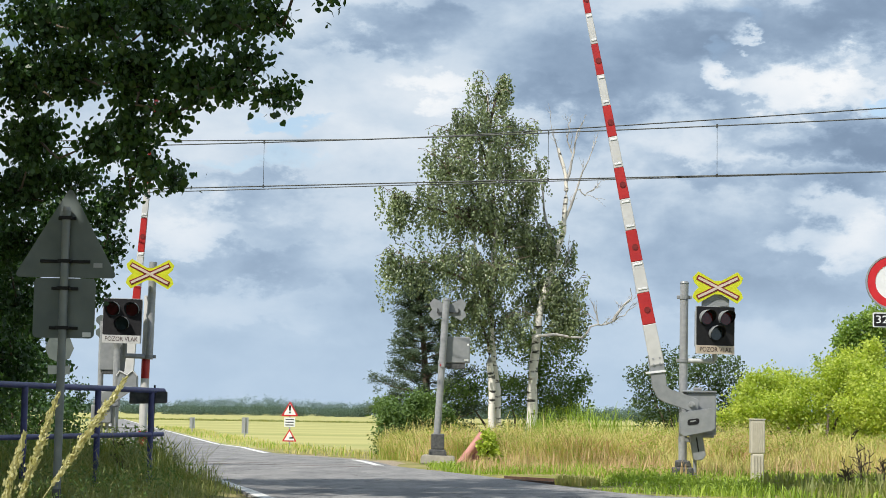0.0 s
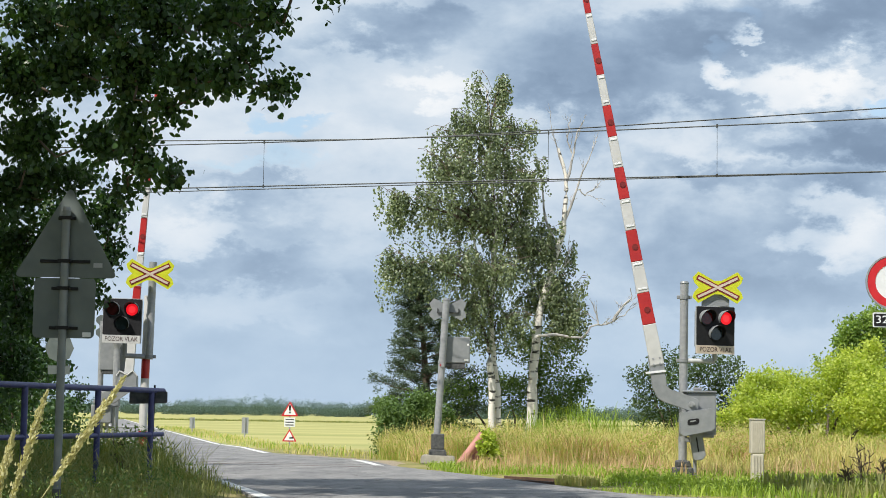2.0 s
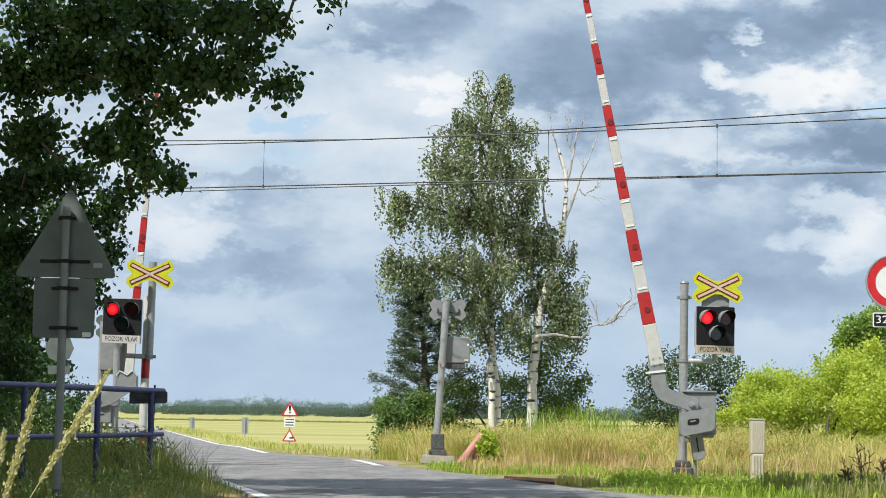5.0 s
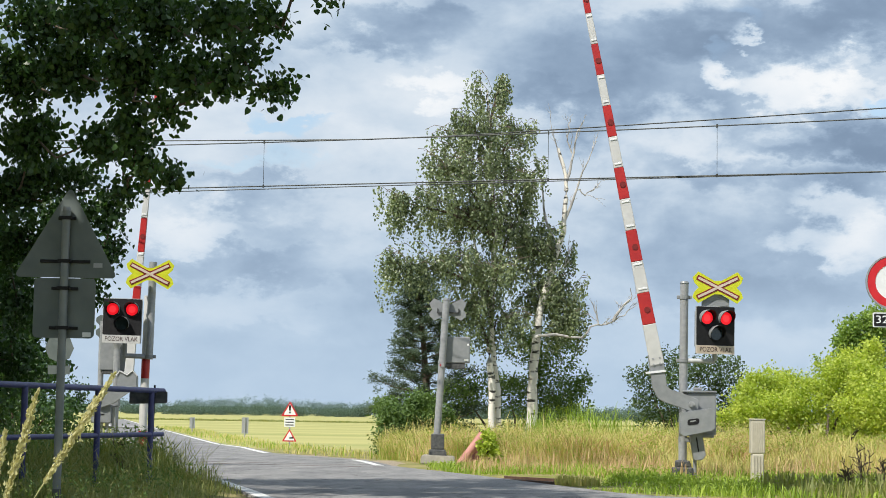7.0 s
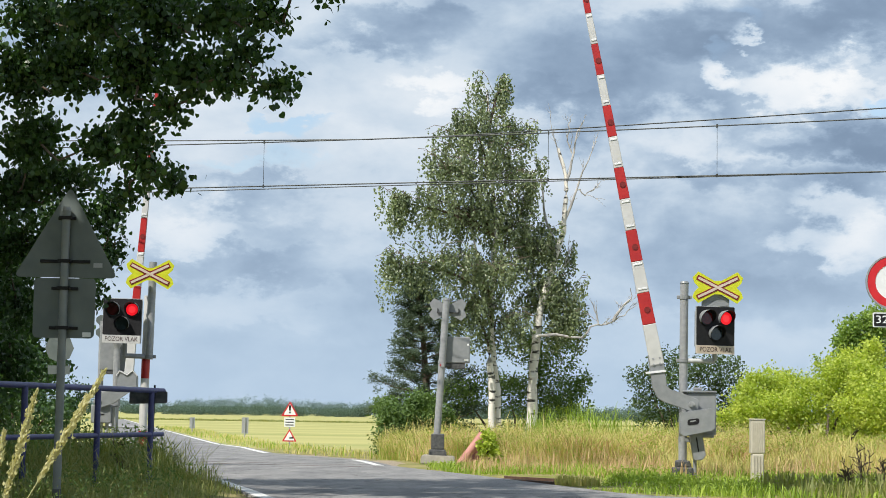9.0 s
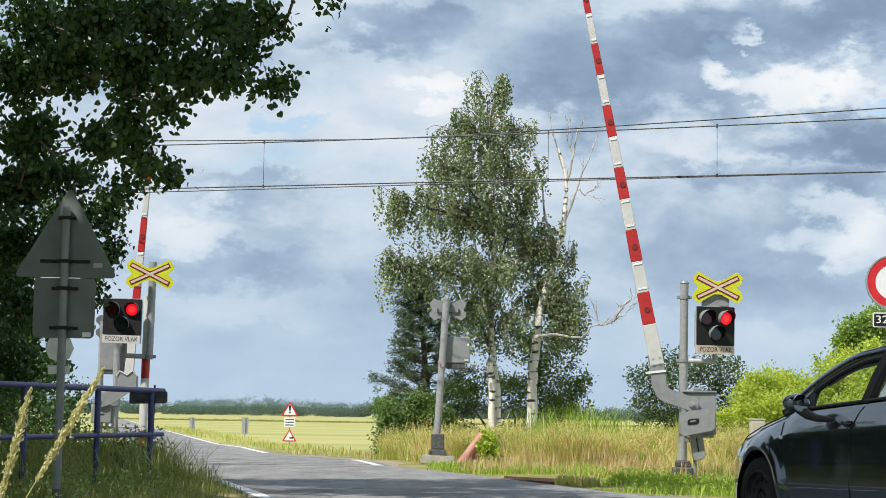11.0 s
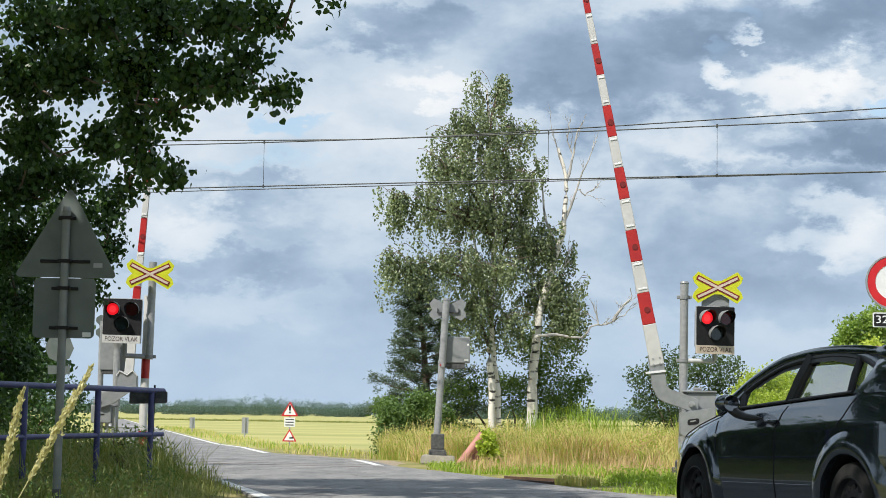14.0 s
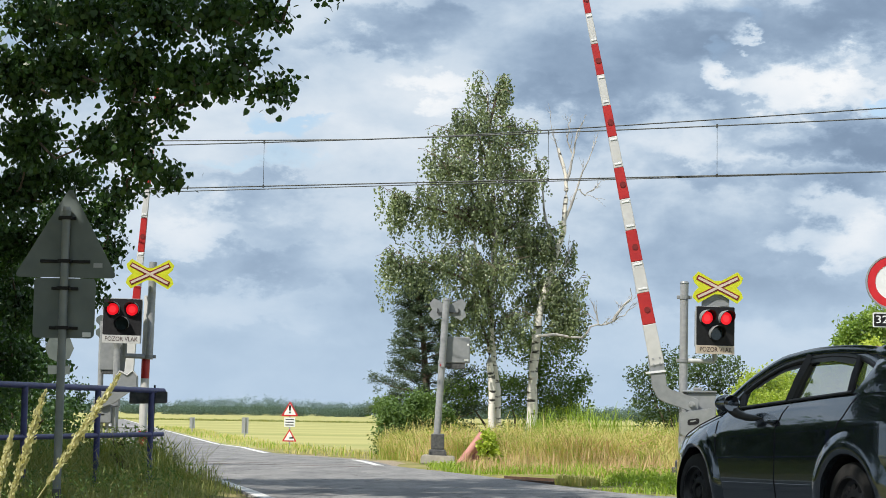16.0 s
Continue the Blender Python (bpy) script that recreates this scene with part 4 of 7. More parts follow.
def left_crossing():
    x, y = -5.385, 35.2
    z = height(x, y) - 0.02
    sig = thing("crossing_signal", pose(x, y, z, 0, 0.9, 0), "grey crossing signal post with yellow cross, half hidden by grass", "crossing signal", "crossing signals")
    bm = bmesh.new()
    rod(bm, (0, 0, 1.93), (0, 0, 3.72), 0.072, n=20)
    part("post", bm, "galv", sig, smooth=True)
    for k, (a, b, c) in enumerate(((0.0, 0.28, "white"), (0.28, 0.62, "red"), (0.62, 1.58, "white"), (1.58, 1.95, "red"), (1.95, 3.10, "white"))):
        bm = bmesh.new()
        rod(bm, (-0.07, 0.09, a), (-0.07, 0.09, b), 0.078, n=20)
        part("painted_field", bm, c, sig, c + " painted field of the post", smooth=True)
    clamp(sig, 1.98)
    bm = bmesh.new()
    rod(bm, (-0.04, 0, 1.98), (-0.42, -0.2, 1.98), 0.045, n=12)
    rod(bm, (-0.42, -0.2, 1.98), (-0.42, -0.2, 2.2), 0.045, n=12)
    part("bracket", bm, "grey_paint", sig, smooth=True)
    signal_head(sig, (-0.455, 2.60), -0.42, ground="white")
    crossbuck(sig, (0.005, 3.47), -0.36, 0.85, 0.5)
    cast_foot(sig, 0.42, 0.3)
    # the far side's barrier and signal, seen from behind
    fx, fy = -6.75, 40.0
    fz = height(fx, fy) - 0.02
    bar = thing("half_barrier", pose(fx, fy, fz), "raised red and white half barrier with grey drive, far side", "barrier", "half barriers")
    bm = bmesh.new()
    rod(bm, (-0.02, 0.1, 0), (-0.02, 0.1, 2.3), 0.07, n=16)
    rod(bm, (-0.02, 0.1, 2.3), (-0.02, 0.1, 2.42), 0.05, 0.09, n=16)
    part("post", bm, "galv", bar, smooth=True)
    gear = new("drive")
    gear.parent = bar
    gear.matrix_local = pose(0.05, -0.1, 0)
    bm = bmesh.new()
    box(bm, -0.52, -0.10, -0.12, 0.2, 0.76, 1.14, 0.025)
    part("drive_box", bm, "grey_paint", gear, "grey drive box")
    bm = bmesh.new()
    box(bm, -0.40, 0.02, 0.05, 0.25, 1.10, 1.42, 0.02)
    part("back_box", bm, "grey_paint", gear)
    bm = bmesh.new()
    plate(bm, [(-0.48, 1.18), (-0.40, 1.34), (-0.02, 1.50), (0.34, 1.54), (0.34, 1.44), (0.16, 1.34), (-0.02, 1.18), (-0.30, 1.08)], -0.20, -0.13)
    bmesh.ops.bevel(bm, geom=list(bm.edges), offset=0.008, segments=1, affect="EDGES")
    crank = part("crank_arm", bm, "grey_paint", gear, "grey bent crank arm")
    part("pivot_bolt", disc(bmesh.new(), (-0.32, 1.20), 0.03, -0.22, -0.2, 12), "dark_iron", crank, "dark bolt")
    bm = bmesh.new()
    plate(bm, [(-0.34, 0.92), (-0.24, 0.93), (-0.24, 0.96), (-0.34, 0.95)], -0.126, -0.12)
    part("slot", bm, "black", gear, "dark slot")
    bm = bmesh.new()
    plate(bm, [(0.0, 1.50), (0.40, 1.48), (0.40, 1.74), (0.30, 1.86), (0.20, 1.78), (0.04, 1.86), (0.0, 1.78)], -0.06, 0.16)
    bmesh.ops.bevel(bm, geom=list(bm.edges), offset=0.01, segments=1, affect="EDGES")
    part("boom_socket", bm, "grey_paint", gear, "grey boom socket")
    bm = bmesh.new()
    tube(bm, [(-0.02, -0.07, 1.74), (0.04, -0.07, 1.84), (0.20, -0.07, 1.76), (0.31, -0.07, 1.85), (0.41, -0.07, 1.74)], 0.018, 6)
    part("socket_edge", bm, "white", gear, "white edge strip")
    bm = bmesh.new()
    box(bm, -0.10, -0.02, -0.05, 0.1, -0.02, 1.1, 0.01)
    box(bm, -0.30, 0.40, -0.02, 0.04, 0.66, 0.70, 0.01)
    part("stand", bm, "galv", gear)
    for k in range(3):
        bm = bmesh.new()
        rod(bm, (-0.44 + 0.12 * k, 0, 0.02), (-0.44 + 0.12 * k, 0, 0.8), 0.035, n=8)
        part("conduit", bm, "light_paint", gear)
    striped_arm(bar, 6.45, 0.19, 0.07, 0.72, 1.20, pose(0.255, -0.02, 1.70, 0, 4.0, 0))
    bs = thing("crossing_signal", pose(-7.45, 40.4, fz), "grey signal of the far side seen from behind", "crossing signal", "crossing signals")
    bm = bmesh.new()
    rod(bm, (0.3, 0, 0), (0.3, 0, 2.9), 0.06, n=16)
    part("post", bm, "galv", bs, smooth=True)
    bm = bmesh.new()
    box(bm, 0.30, 0.88, -0.2, 0.05, 1.86, 2.80, 0.02)
    part("housing", bm, "grey_paint", bs, "grey lamp housing")
    bm = bmesh.new()
    box(bm, 0.36, 0.84, -0.18, 0.0, 1.78, 1.86, 0.01)
    part("terminal", bm, "dark_iron", bs)
    for zz in (2.62, 2.88):
        bm = bmesh.new()
        plate(bm, [(0.18, zz), (0.26, zz - 0.08), (0.36, zz - 0.08), (0.36, zz + 0.14), (0.26, zz + 0.14), (0.18, zz + 0.08)], -0.05, 0.0)
        part("cross_arm", bm, "sign_back", bs, "edge of a grey sign board")


def mid_signal():
    x, y = -0.05, 39.5
    z = height(x, y)
    sig = thing("crossing_signal", pose(x, y, z), "leaning grey signal post with housing seen from behind", "crossing signal", "crossing signals")
    bm = bmesh.new()
    plate(bm, [(-0.34, 0), (0.36, 0), (0.35, 0.17), (-0.30, 0.19), (-0.34, 0.13)], -0.3, 0.3)
    bmesh.ops.bevel(bm, geom=list(bm.edges), offset=0.02, segments=2, affect="EDGES")
    part("footing", bm, "concrete", sig, "worn concrete footing")
    bm = bmesh.new()
    box(bm, -0.17, 0.17, -0.13, 0.13, 0.17, 0.30, 0.02)
    box(bm, -0.13, 0.14, -0.11, 0.11, 0.30, 0.62, 0.02)
    for s in (-0.16, 0.17):
        rod(bm, (s, -0.15, 0.17), (s, -0.15, 0.26), 0.02, n=8)
    part("foot", bm, "dark_iron", sig, "dark cast iron foot")
    lean = Vector((0.165, 0, 2.95)).normalized()
    a = Vector((-0.02, 0, 0.5))
    top = a + lean * 2.86
    bm = bmesh.new()
    rod(bm, a, top, 0.072, n=20)
    part("post", bm, "galv", sig, smooth=True)
    bm = bmesh.new()
    rod(bm, top, top + lean * 0.04, 0.08, 0.07, n=20)
    part("cap", bm, "grey_paint", sig, smooth=True)
    cb = new("cross_arm_holder")
    cb.parent = sig
    cb.matrix_local = pose(0.05, 0.1, 0, 0, 0, 0)
    crossbuck(cb, (top.x - 0.02, top.z - 0.18), 0.0, 0.74, 0.42, True)
    bm = bmesh.new()
    box(bm, top.x - 0.24, top.x + 0.22, -0.035, -0.008, top.z - 0.26, top.z - 0.235, 0.004)
    box(bm, top.x - 0.24, top.x - 0.215, -0.035, -0.008, top.z - 0.26, top.z - 0.16, 0.004)
    box(bm, top.x + 0.195, top.x + 0.22, -0.035, -0.008, top.z - 0.26, top.z - 0.16, 0.004)
    part("cross_bracket", bm, "dark_iron", cb)
    bm = bmesh.new()
    box(bm, top.x - 0.02, top.x + 0.50, 0.1, 0.42, top.z - 1.28, top.z - 0.74, 0.02)
    hs = part("housing", bm, "grey_paint", sig, "grey lamp housing seen from behind")
    bm = bmesh.new()
    box(bm, top.x + 0.38, top.x + 0.47, 0.093, 0.1, top.z - 1.24, top.z - 1.20)
    box(bm, top.x + 0.44, top.x + 0.48, 0.093, 0.1, top.z - 0.92, top.z - 0.88)
    part("label_plate", bm, "sign_white", hs, "small pale plate")
    bm = bmesh.new()
    box(bm, top.x + 0.02, top.x + 0.40, 0.12, 0.3, top.z - 1.40, top.z - 1.285, 0.01)
    rod(bm, (top.x - 0.08, 0.05, top.z - 1.34), (top.x + 0.2, 0.2, top.z - 1.34), 0.035, n=10)
    part("bracket", bm, "dark_iron", sig)
    bm = bmesh.new()
    rod(bm, a + lean * 1.56, a + lean * 1.62, 0.085, n=20)
    box(bm, -0.03 + 0.08, 0.03 + 0.08, -0.13, -0.06, 1.98, 2.05, 0.01)
    part("clamp", bm, "galv", sig)
    bm = bmesh.new()
    box(bm, 0.02, 0.06, -0.09, -0.06, 2.0, 2.04)
    part("marker", bm, "red", sig, "small red marker")


right_crossing()
left_crossing()
mid_signal()


# ---------------------------------------------------------------- road signs, railing, small fixtures
def near_sign():
    sg = thing("road_sign", pose(-3.405, 17.2, height(-3.4, 17.2) - 0.05, 0, 0.2, 0), "grey backs of a triangular and a square road sign", "road sign", "road signs")
    post(sg, 2.72, 0.037, "post_grey")
    bm = bmesh.new()
    plate(bm, rounded([(-0.47, 2.12), (0.47, 2.12), (0.02, 2.95)], 0.07, 6), -0.0, 0.004)
    tri = part("triangle_panel", bm, "sign_back", sg, "grey back of a triangular panel")
    tri.matrix_local = pose(0, 0.055, 0.0)
    bm = bmesh.new()
    plate(bm, rounded([(-0.28, 1.575), (0.275, 1.575), (0.275, 2.115), (-0.28, 2.115)], 0.05, 6), 0.055, 0.059)
    sq = part("square_panel", bm, "sign_back", sg, "grey back of a square panel")
    for z, a, b, par in ((2.655, -0.08, 0.08, tri), (2.265, -0.23, 0.22, tri), (2.02, -0.12, 0.12, sq), (1.665, -0.13, 0.13, sq)):
        bm = bmesh.new()
        box(bm, a, b, 0.035, 0.053, z - 0.014, z + 0.014, 0.003)
        box(bm, -0.058, 0.058, -0.042, -0.036, z - 0.016, z + 0.016, 0.002)
        for s in (-0.05, 0.05):
            box(bm, s - 0.008, s + 0.008, -0.048, 0.04, z - 0.012, z + 0.012, 0.002)
        part("bracket", bm, "black", sg, "dark clamp rail behind the panel")
    bm = bmesh.new()
    box(bm, 0.25, 0.33, 0.045, 0.053, 2.215, 2.255)
    part("sticker", bm, "galv", sg, "small pale sticker")
    bm = bmesh.new()
    box(bm, 0.17, 0.245, 0.049, 0.053, 1.59, 1.63)
    part("sticker", bm, "sign_white", sg, "small pale sticker")
    bm = bmesh.new()
    rod(bm, (0, 0, 0.15), (0, 0, 0.23), 0.038, n=16)
    part("collar", bm, "dark_iron", sg)


def railing():
    rl = thing("railing", pose(0, 0, 0), "blue painted tubular steel railing beside the road", "railing")
    a, b = Vector((-6.75, 12.0, 0)), Vector((-3.50, 24.0, 0))
    d = (b - a) / 12.0
    for z0, z1, r in ((1.17, 1.153, 0.034), (0.58, 0.615, 0.03)):
        bm = bmesh.new()
        rod(bm, a + Vector((0, 0, z0)), b + Vector((0, 0, z1)) + d * 0.1, r, n=14)
        part("rail", bm, "blue", rl, smooth=True)
    for s in (1.5, 3.3, 5.05, 6.8, 8.54, 10.28, 11.75):
        c = a + d * s
        bm = bmesh.new()
        rod(bm, c + Vector((0, 0, height(c.x, c.y) - 0.1)), c + Vector((0, 0, 1.15)), 0.036, n=14)
        part("post", bm, "blue", rl, smooth=True)
    rp = thing("reflector_plate", pose(-3.62, 23.9, 0), "dark rectangular plate fixed to the railing end", "sign plate")
    bm = bmesh.new()
    plate(bm, rounded([(-0.235, 0.985), (0.235, 1.0), (0.235, 1.145), (-0.235, 1.13)], 0.02), -0.06, -0.045)
    part("panel", bm, "dark_iron", rp, "dark panel")
    bm = bmesh.new()
    box(bm, -0.1, 0.16, -0.045, -0.01, 1.05, 1.08, 0.004)
    rod(bm, (0.07, -0.085, 0.55), (0.08, -0.085, 1.22), 0.012, n=8)
    part("stay", bm, "black", rp)


def right_small():
    z = height(5.1, 31.0)
    cb = thing("cable_cabinet", pose(5.1, 31.0, z), "ribbed beige plastic cable cabinet in the grass", "cabinet")
    for name, z0, z1, w in (("base", -0.05, 0.425, 0.185), ("cover", 0.43, 0.90 - z, 0.225)):
        bm = bmesh.new()
        box(bm, -w / 2, w / 2, -0.1, 0.1, z0, z1, 0.012)
        o = part(name, bm, "plastic", cb)
        for k in range(7):
            bm = bmesh.new()
            xx = -w / 2 + 0.02 + (w - 0.04) * k / 6
            box(bm, xx - 0.007, xx + 0.007, -0.112, -0.099, z0 + 0.03, z1 - 0.03, 0.003)
            part("rib", bm, "plastic", o)
    bm = bmesh.new()
    box(bm, -0.122, 0.122, -0.11, 0.11, 0.90 - z, 0.925 - z, 0.008)
    part("lid", bm, "plastic", cb)
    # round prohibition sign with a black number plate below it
    z = height(6.3, 26)
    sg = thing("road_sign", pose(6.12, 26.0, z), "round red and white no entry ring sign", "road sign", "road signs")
    c = (0.0, 2.80 - z)
    post_ = bmesh.new()
    rod(post_, (0, 0.06, -0.3), (0, 0.06, 3.1 - z), 0.035, n=14)
    part("post", post_, "galv", sg, smooth=True)
    disc_ = part("panel", disc(bmesh.new(), c, 0.365, 0.0, 0.02, 48), "sign_white", sg, "white sign disc")
    part("rim", ring(bmesh.new(), c, 0.242, 0.348, -0.006, -0.001, 48), "sign_red", disc_, "red ring")
    part("edge", ring(bmesh.new(), c, 0.352, 0.372, -0.012, 0.022, 48), "galv", disc_, "grey metal edge")
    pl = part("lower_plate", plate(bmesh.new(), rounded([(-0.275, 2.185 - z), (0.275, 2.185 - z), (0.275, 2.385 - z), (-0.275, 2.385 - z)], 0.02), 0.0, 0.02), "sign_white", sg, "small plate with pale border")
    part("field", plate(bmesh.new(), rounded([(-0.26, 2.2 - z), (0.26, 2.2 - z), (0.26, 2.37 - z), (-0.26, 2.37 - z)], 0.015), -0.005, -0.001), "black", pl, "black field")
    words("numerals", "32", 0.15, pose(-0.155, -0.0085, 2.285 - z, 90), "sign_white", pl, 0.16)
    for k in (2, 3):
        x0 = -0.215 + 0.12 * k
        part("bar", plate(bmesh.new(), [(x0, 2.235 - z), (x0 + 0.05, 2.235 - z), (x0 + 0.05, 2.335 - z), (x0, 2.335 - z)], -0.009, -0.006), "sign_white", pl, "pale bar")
    # broken faded pipes lying against a stub
    pz = height(0.55, 37.4)
    pp = thing("drain_pipe", pose(0.47, 37.4, pz), "faded red plastic pipes leaning over in the grass", "pipe")
    for a, b, r in (((-0.12, 0, -0.02), (0.38, 0.05, 0.66), 0.085), ((0.08, 0.15, -0.02), (0.46, 0.3, 0.58), 0.08)):
        a, b = Vector(a), Vector(b)
        bm = bmesh.new()
        rod(bm, a, b, r, n=18)
        o = part("pipe", bm, "pink_pipe", pp, smooth=True)
        bm = bmesh.new()
        rod(bm, b - (b - a).normalized() * 0.03, b + (b - a).normalized() * 0.035, r * 1.12, n=18)
        part("collar", bm, "rust", o, "brown collar", smooth=True)


def far_signs():
    def triangle(parent, c, s, y):
        h = s * 0.866
        t = [(c[0] - s / 2, c[1] - h / 2), (c[0] + s / 2, c[1] - h / 2), (c[0], c[1] + h / 2)]
        p_ = part("panel", plate(bmesh.new(), rounded(t, 0.04), y, y + 0.02), "sign_red", parent, "red bordered warning triangle")
        k = 0.72
        t2 = [(c[0] + (a - c[0]) * k, c[1] - 0.03 + (b - c[1] + 0.0) * k) for a, b in t]
        part("field", plate(bmesh.new(), rounded(t2, 0.03), y - 0.01, y - 0.002), "sign_white", p_, "white field")
        return p_
    z = height(-7.2, 92)
    sg = thing("road_sign", pose(-7.19, 92, z), "two red warning triangles and a white text plate", "road sign", "road signs")
    bm = bmesh.new()
    rod(bm, (0, 0.06, -0.2), (0, 0.06, 2.0), 0.04, n=12)
    part("post", bm, "galv", sg, smooth=True)
    t = triangle(sg, (0, 1.06 - z), 0.84, 0)
    part("mark", plate(bmesh.new(), [(-0.04, 0.97 - z), (0.04, 0.97 - z), (0.055, 1.22 - z), (-0.055, 1.22 - z)], -0.016, -0.011), "black", t, "black mark")
    part("mark", disc(bmesh.new(), (0, 0.88 - z), 0.045, -0.016, -0.011, 12), "black", t, "black dot")
    t = triangle(sg, (0, -0.20 - z), 0.70, 0)
    part("mark", plate(bmesh.new(), [(0.0, -0.36 - z), (0.18, -0.36 - z), (0.18, -0.28 - z), (0.0, -0.31 - z)], -0.016, -0.011), "black", t, "black mark")
    pl = part("text_plate", plate(bmesh.new(), [(-0.26, 0.20 - z), (0.26, 0.20 - z), (0.26, 0.64 - z), (-0.26, 0.64 - z)], 0, 0.02), "sign_white", sg, "white text plate")
    for k in range(3):
        part("bar", plate(bmesh.new(), [(-0.2, 0.26 + 0.13 * k - z), (0.2, 0.26 + 0.13 * k - z), (0.2, 0.31 + 0.13 * k - z), (-0.2, 0.31 + 0.13 * k - z)], -0.008, -0.002), "dark_iron", pl, "dark bar")
    for x, y, w, z0, z1 in ((-12.15, 120, 0.42, -0.48, 0.52), (-19.3, 150, 0.42, -0.50, 0.36)):
        g = height(x, y)
        s2 = thing("road_sign", pose(x, y, g), "grey back of a tall road sign by the field", "road sign", "road signs")
        bm = bmesh.new()
        rod(bm, (0, -0.05, -0.1), (0, -0.05, z1 - g), 0.045, n=10)
        part("post", bm, "galv", s2)
        part("panel", plate(bmesh.new(), [(-w / 2, z0 - g), (w / 2, z0 - g), (w / 2, z1 - g), (-w / 2, z1 - g)], 0, 0.02), "galv", s2, "grey panel back")
    # the back of an octagonal sign behind the near one
    g = height(-8.2, 44)
    s3 = thing("road_sign", pose(-8.75, 44, g), "pale grey back of an octagonal road sign", "road sign", "road signs")
    bm = bmesh.new()
    rod(bm, (0, -0.05, -0.1), (0, -0.05, 2.75), 0.035, n=10)
    part("post", bm, "galv", s3)
    part("panel", disc(bmesh.new(), (0, 2.45), 0.33, 0, 0.02, 8), "sign_back", s3, "pale panel back")
    part("plate", plate(bmesh.new(), [(-0.25, 1.85), (0.25, 1.85), (0.25, 2.05), (-0.25, 2.05)], 0, 0.02), "sign_back", s3, "pale plate back")


near_sign()
railing()
right_small()
far_signs()


# ---------------------------------------------------------------- plants
RNG = np.random.default_rng(7)
KITE = np.array(((0.0, 0.0), (0.42, 0.42), (0.0, 1.0), (-0.42, 0.42)))
HEART = np.array(((0.0, 0.0), (0.34, -0.06), (0.52, 0.22), (0.42, 0.58), (0.0, 1.08), (-0.42, 0.58), (-0.52, 0.22), (-0.34, -0.06)))
LANCE = np.array(((0.0, 0.0), (0.2, 0.35), (0.0, 1.0), (-0.2, 0.35)))


def leaf_mesh(points, size, shape, droop=0.4, spread=1.0, fold=0.12):
    """Leaf blades at the points: their tips fall by droop, their faces turn freely."""
    n, k = len(points), len(shape)
    d = RNG.normal(size=(n, 3)) * (spread, spread, spread * 0.6)
    d[:, 2] -= droop * 2
    d /= np.linalg.norm(d, axis=1)[:, None]
    u = np.cross(d, RNG.normal(size=(n, 3)))
    u /= np.linalg.norm(u, axis=1)[:, None]
    w = np.cross(d, u)
    s = size * RNG.uniform(0.65, 1.25, n)[:, None, None]
    v = points[:, None, :] + s * (shape[None, :, :1] * u[:, None, :] + shape[None, :, 1:] * d[:, None, :] + fold * np.abs(shape[None, :, :1]) * w[:, None, :])
    return v.reshape(-1, 3), [tuple(range(i * k, i * k + k)) for i in range(n)]


def in_clumps(clumps, count, shell=0.35):
    """Points in ellipsoids, more of them near the outside, in uneven tufts."""
    c = np.array(clumps)
    vol = c[:, 3] * c[:, 4] * c[:, 5]
    area = vol ** (2 / 3)
    pick = RNG.choice(len(c), count, p=area / area.sum())
    d = RNG.normal(size=(count, 3))
    d /= np.linalg.norm(d, axis=1)[:, None]
    r = RNG.uniform(shell ** 2, 1.0, count)[:, None] ** 0.5
    lump = np.array([0.85 + 0.45 * noise.noise(Vector(q * 2.3) + Vector((p * 3.7, 0, 0))) for q, p in zip(d, pick)])[:, None]
    return c[pick, :3] + d * r * lump * c[pick, 3:]


def tufts(centres, each, radius):
    return np.repeat(centres, each, axis=0) + RNG.normal(size=(len(centres) * each, 3)) * radius


def limb(bm, pts, r0, r1, n=8, wobble=0.0):
    pts = [Vector(q) for q in pts]
    fine = []
    for a, b in zip(pts, pts[1:]):
        for k in range(3):
            q = a.lerp(b, k / 3)
            fine.append(q + Vector(RNG.normal(size=3)) * wobble)
    fine.append(pts[-1])
    tube(bm, fine, [r0 + (r1 - r0) * k / (len(fine) - 1) for k in range(len(fine))], n)


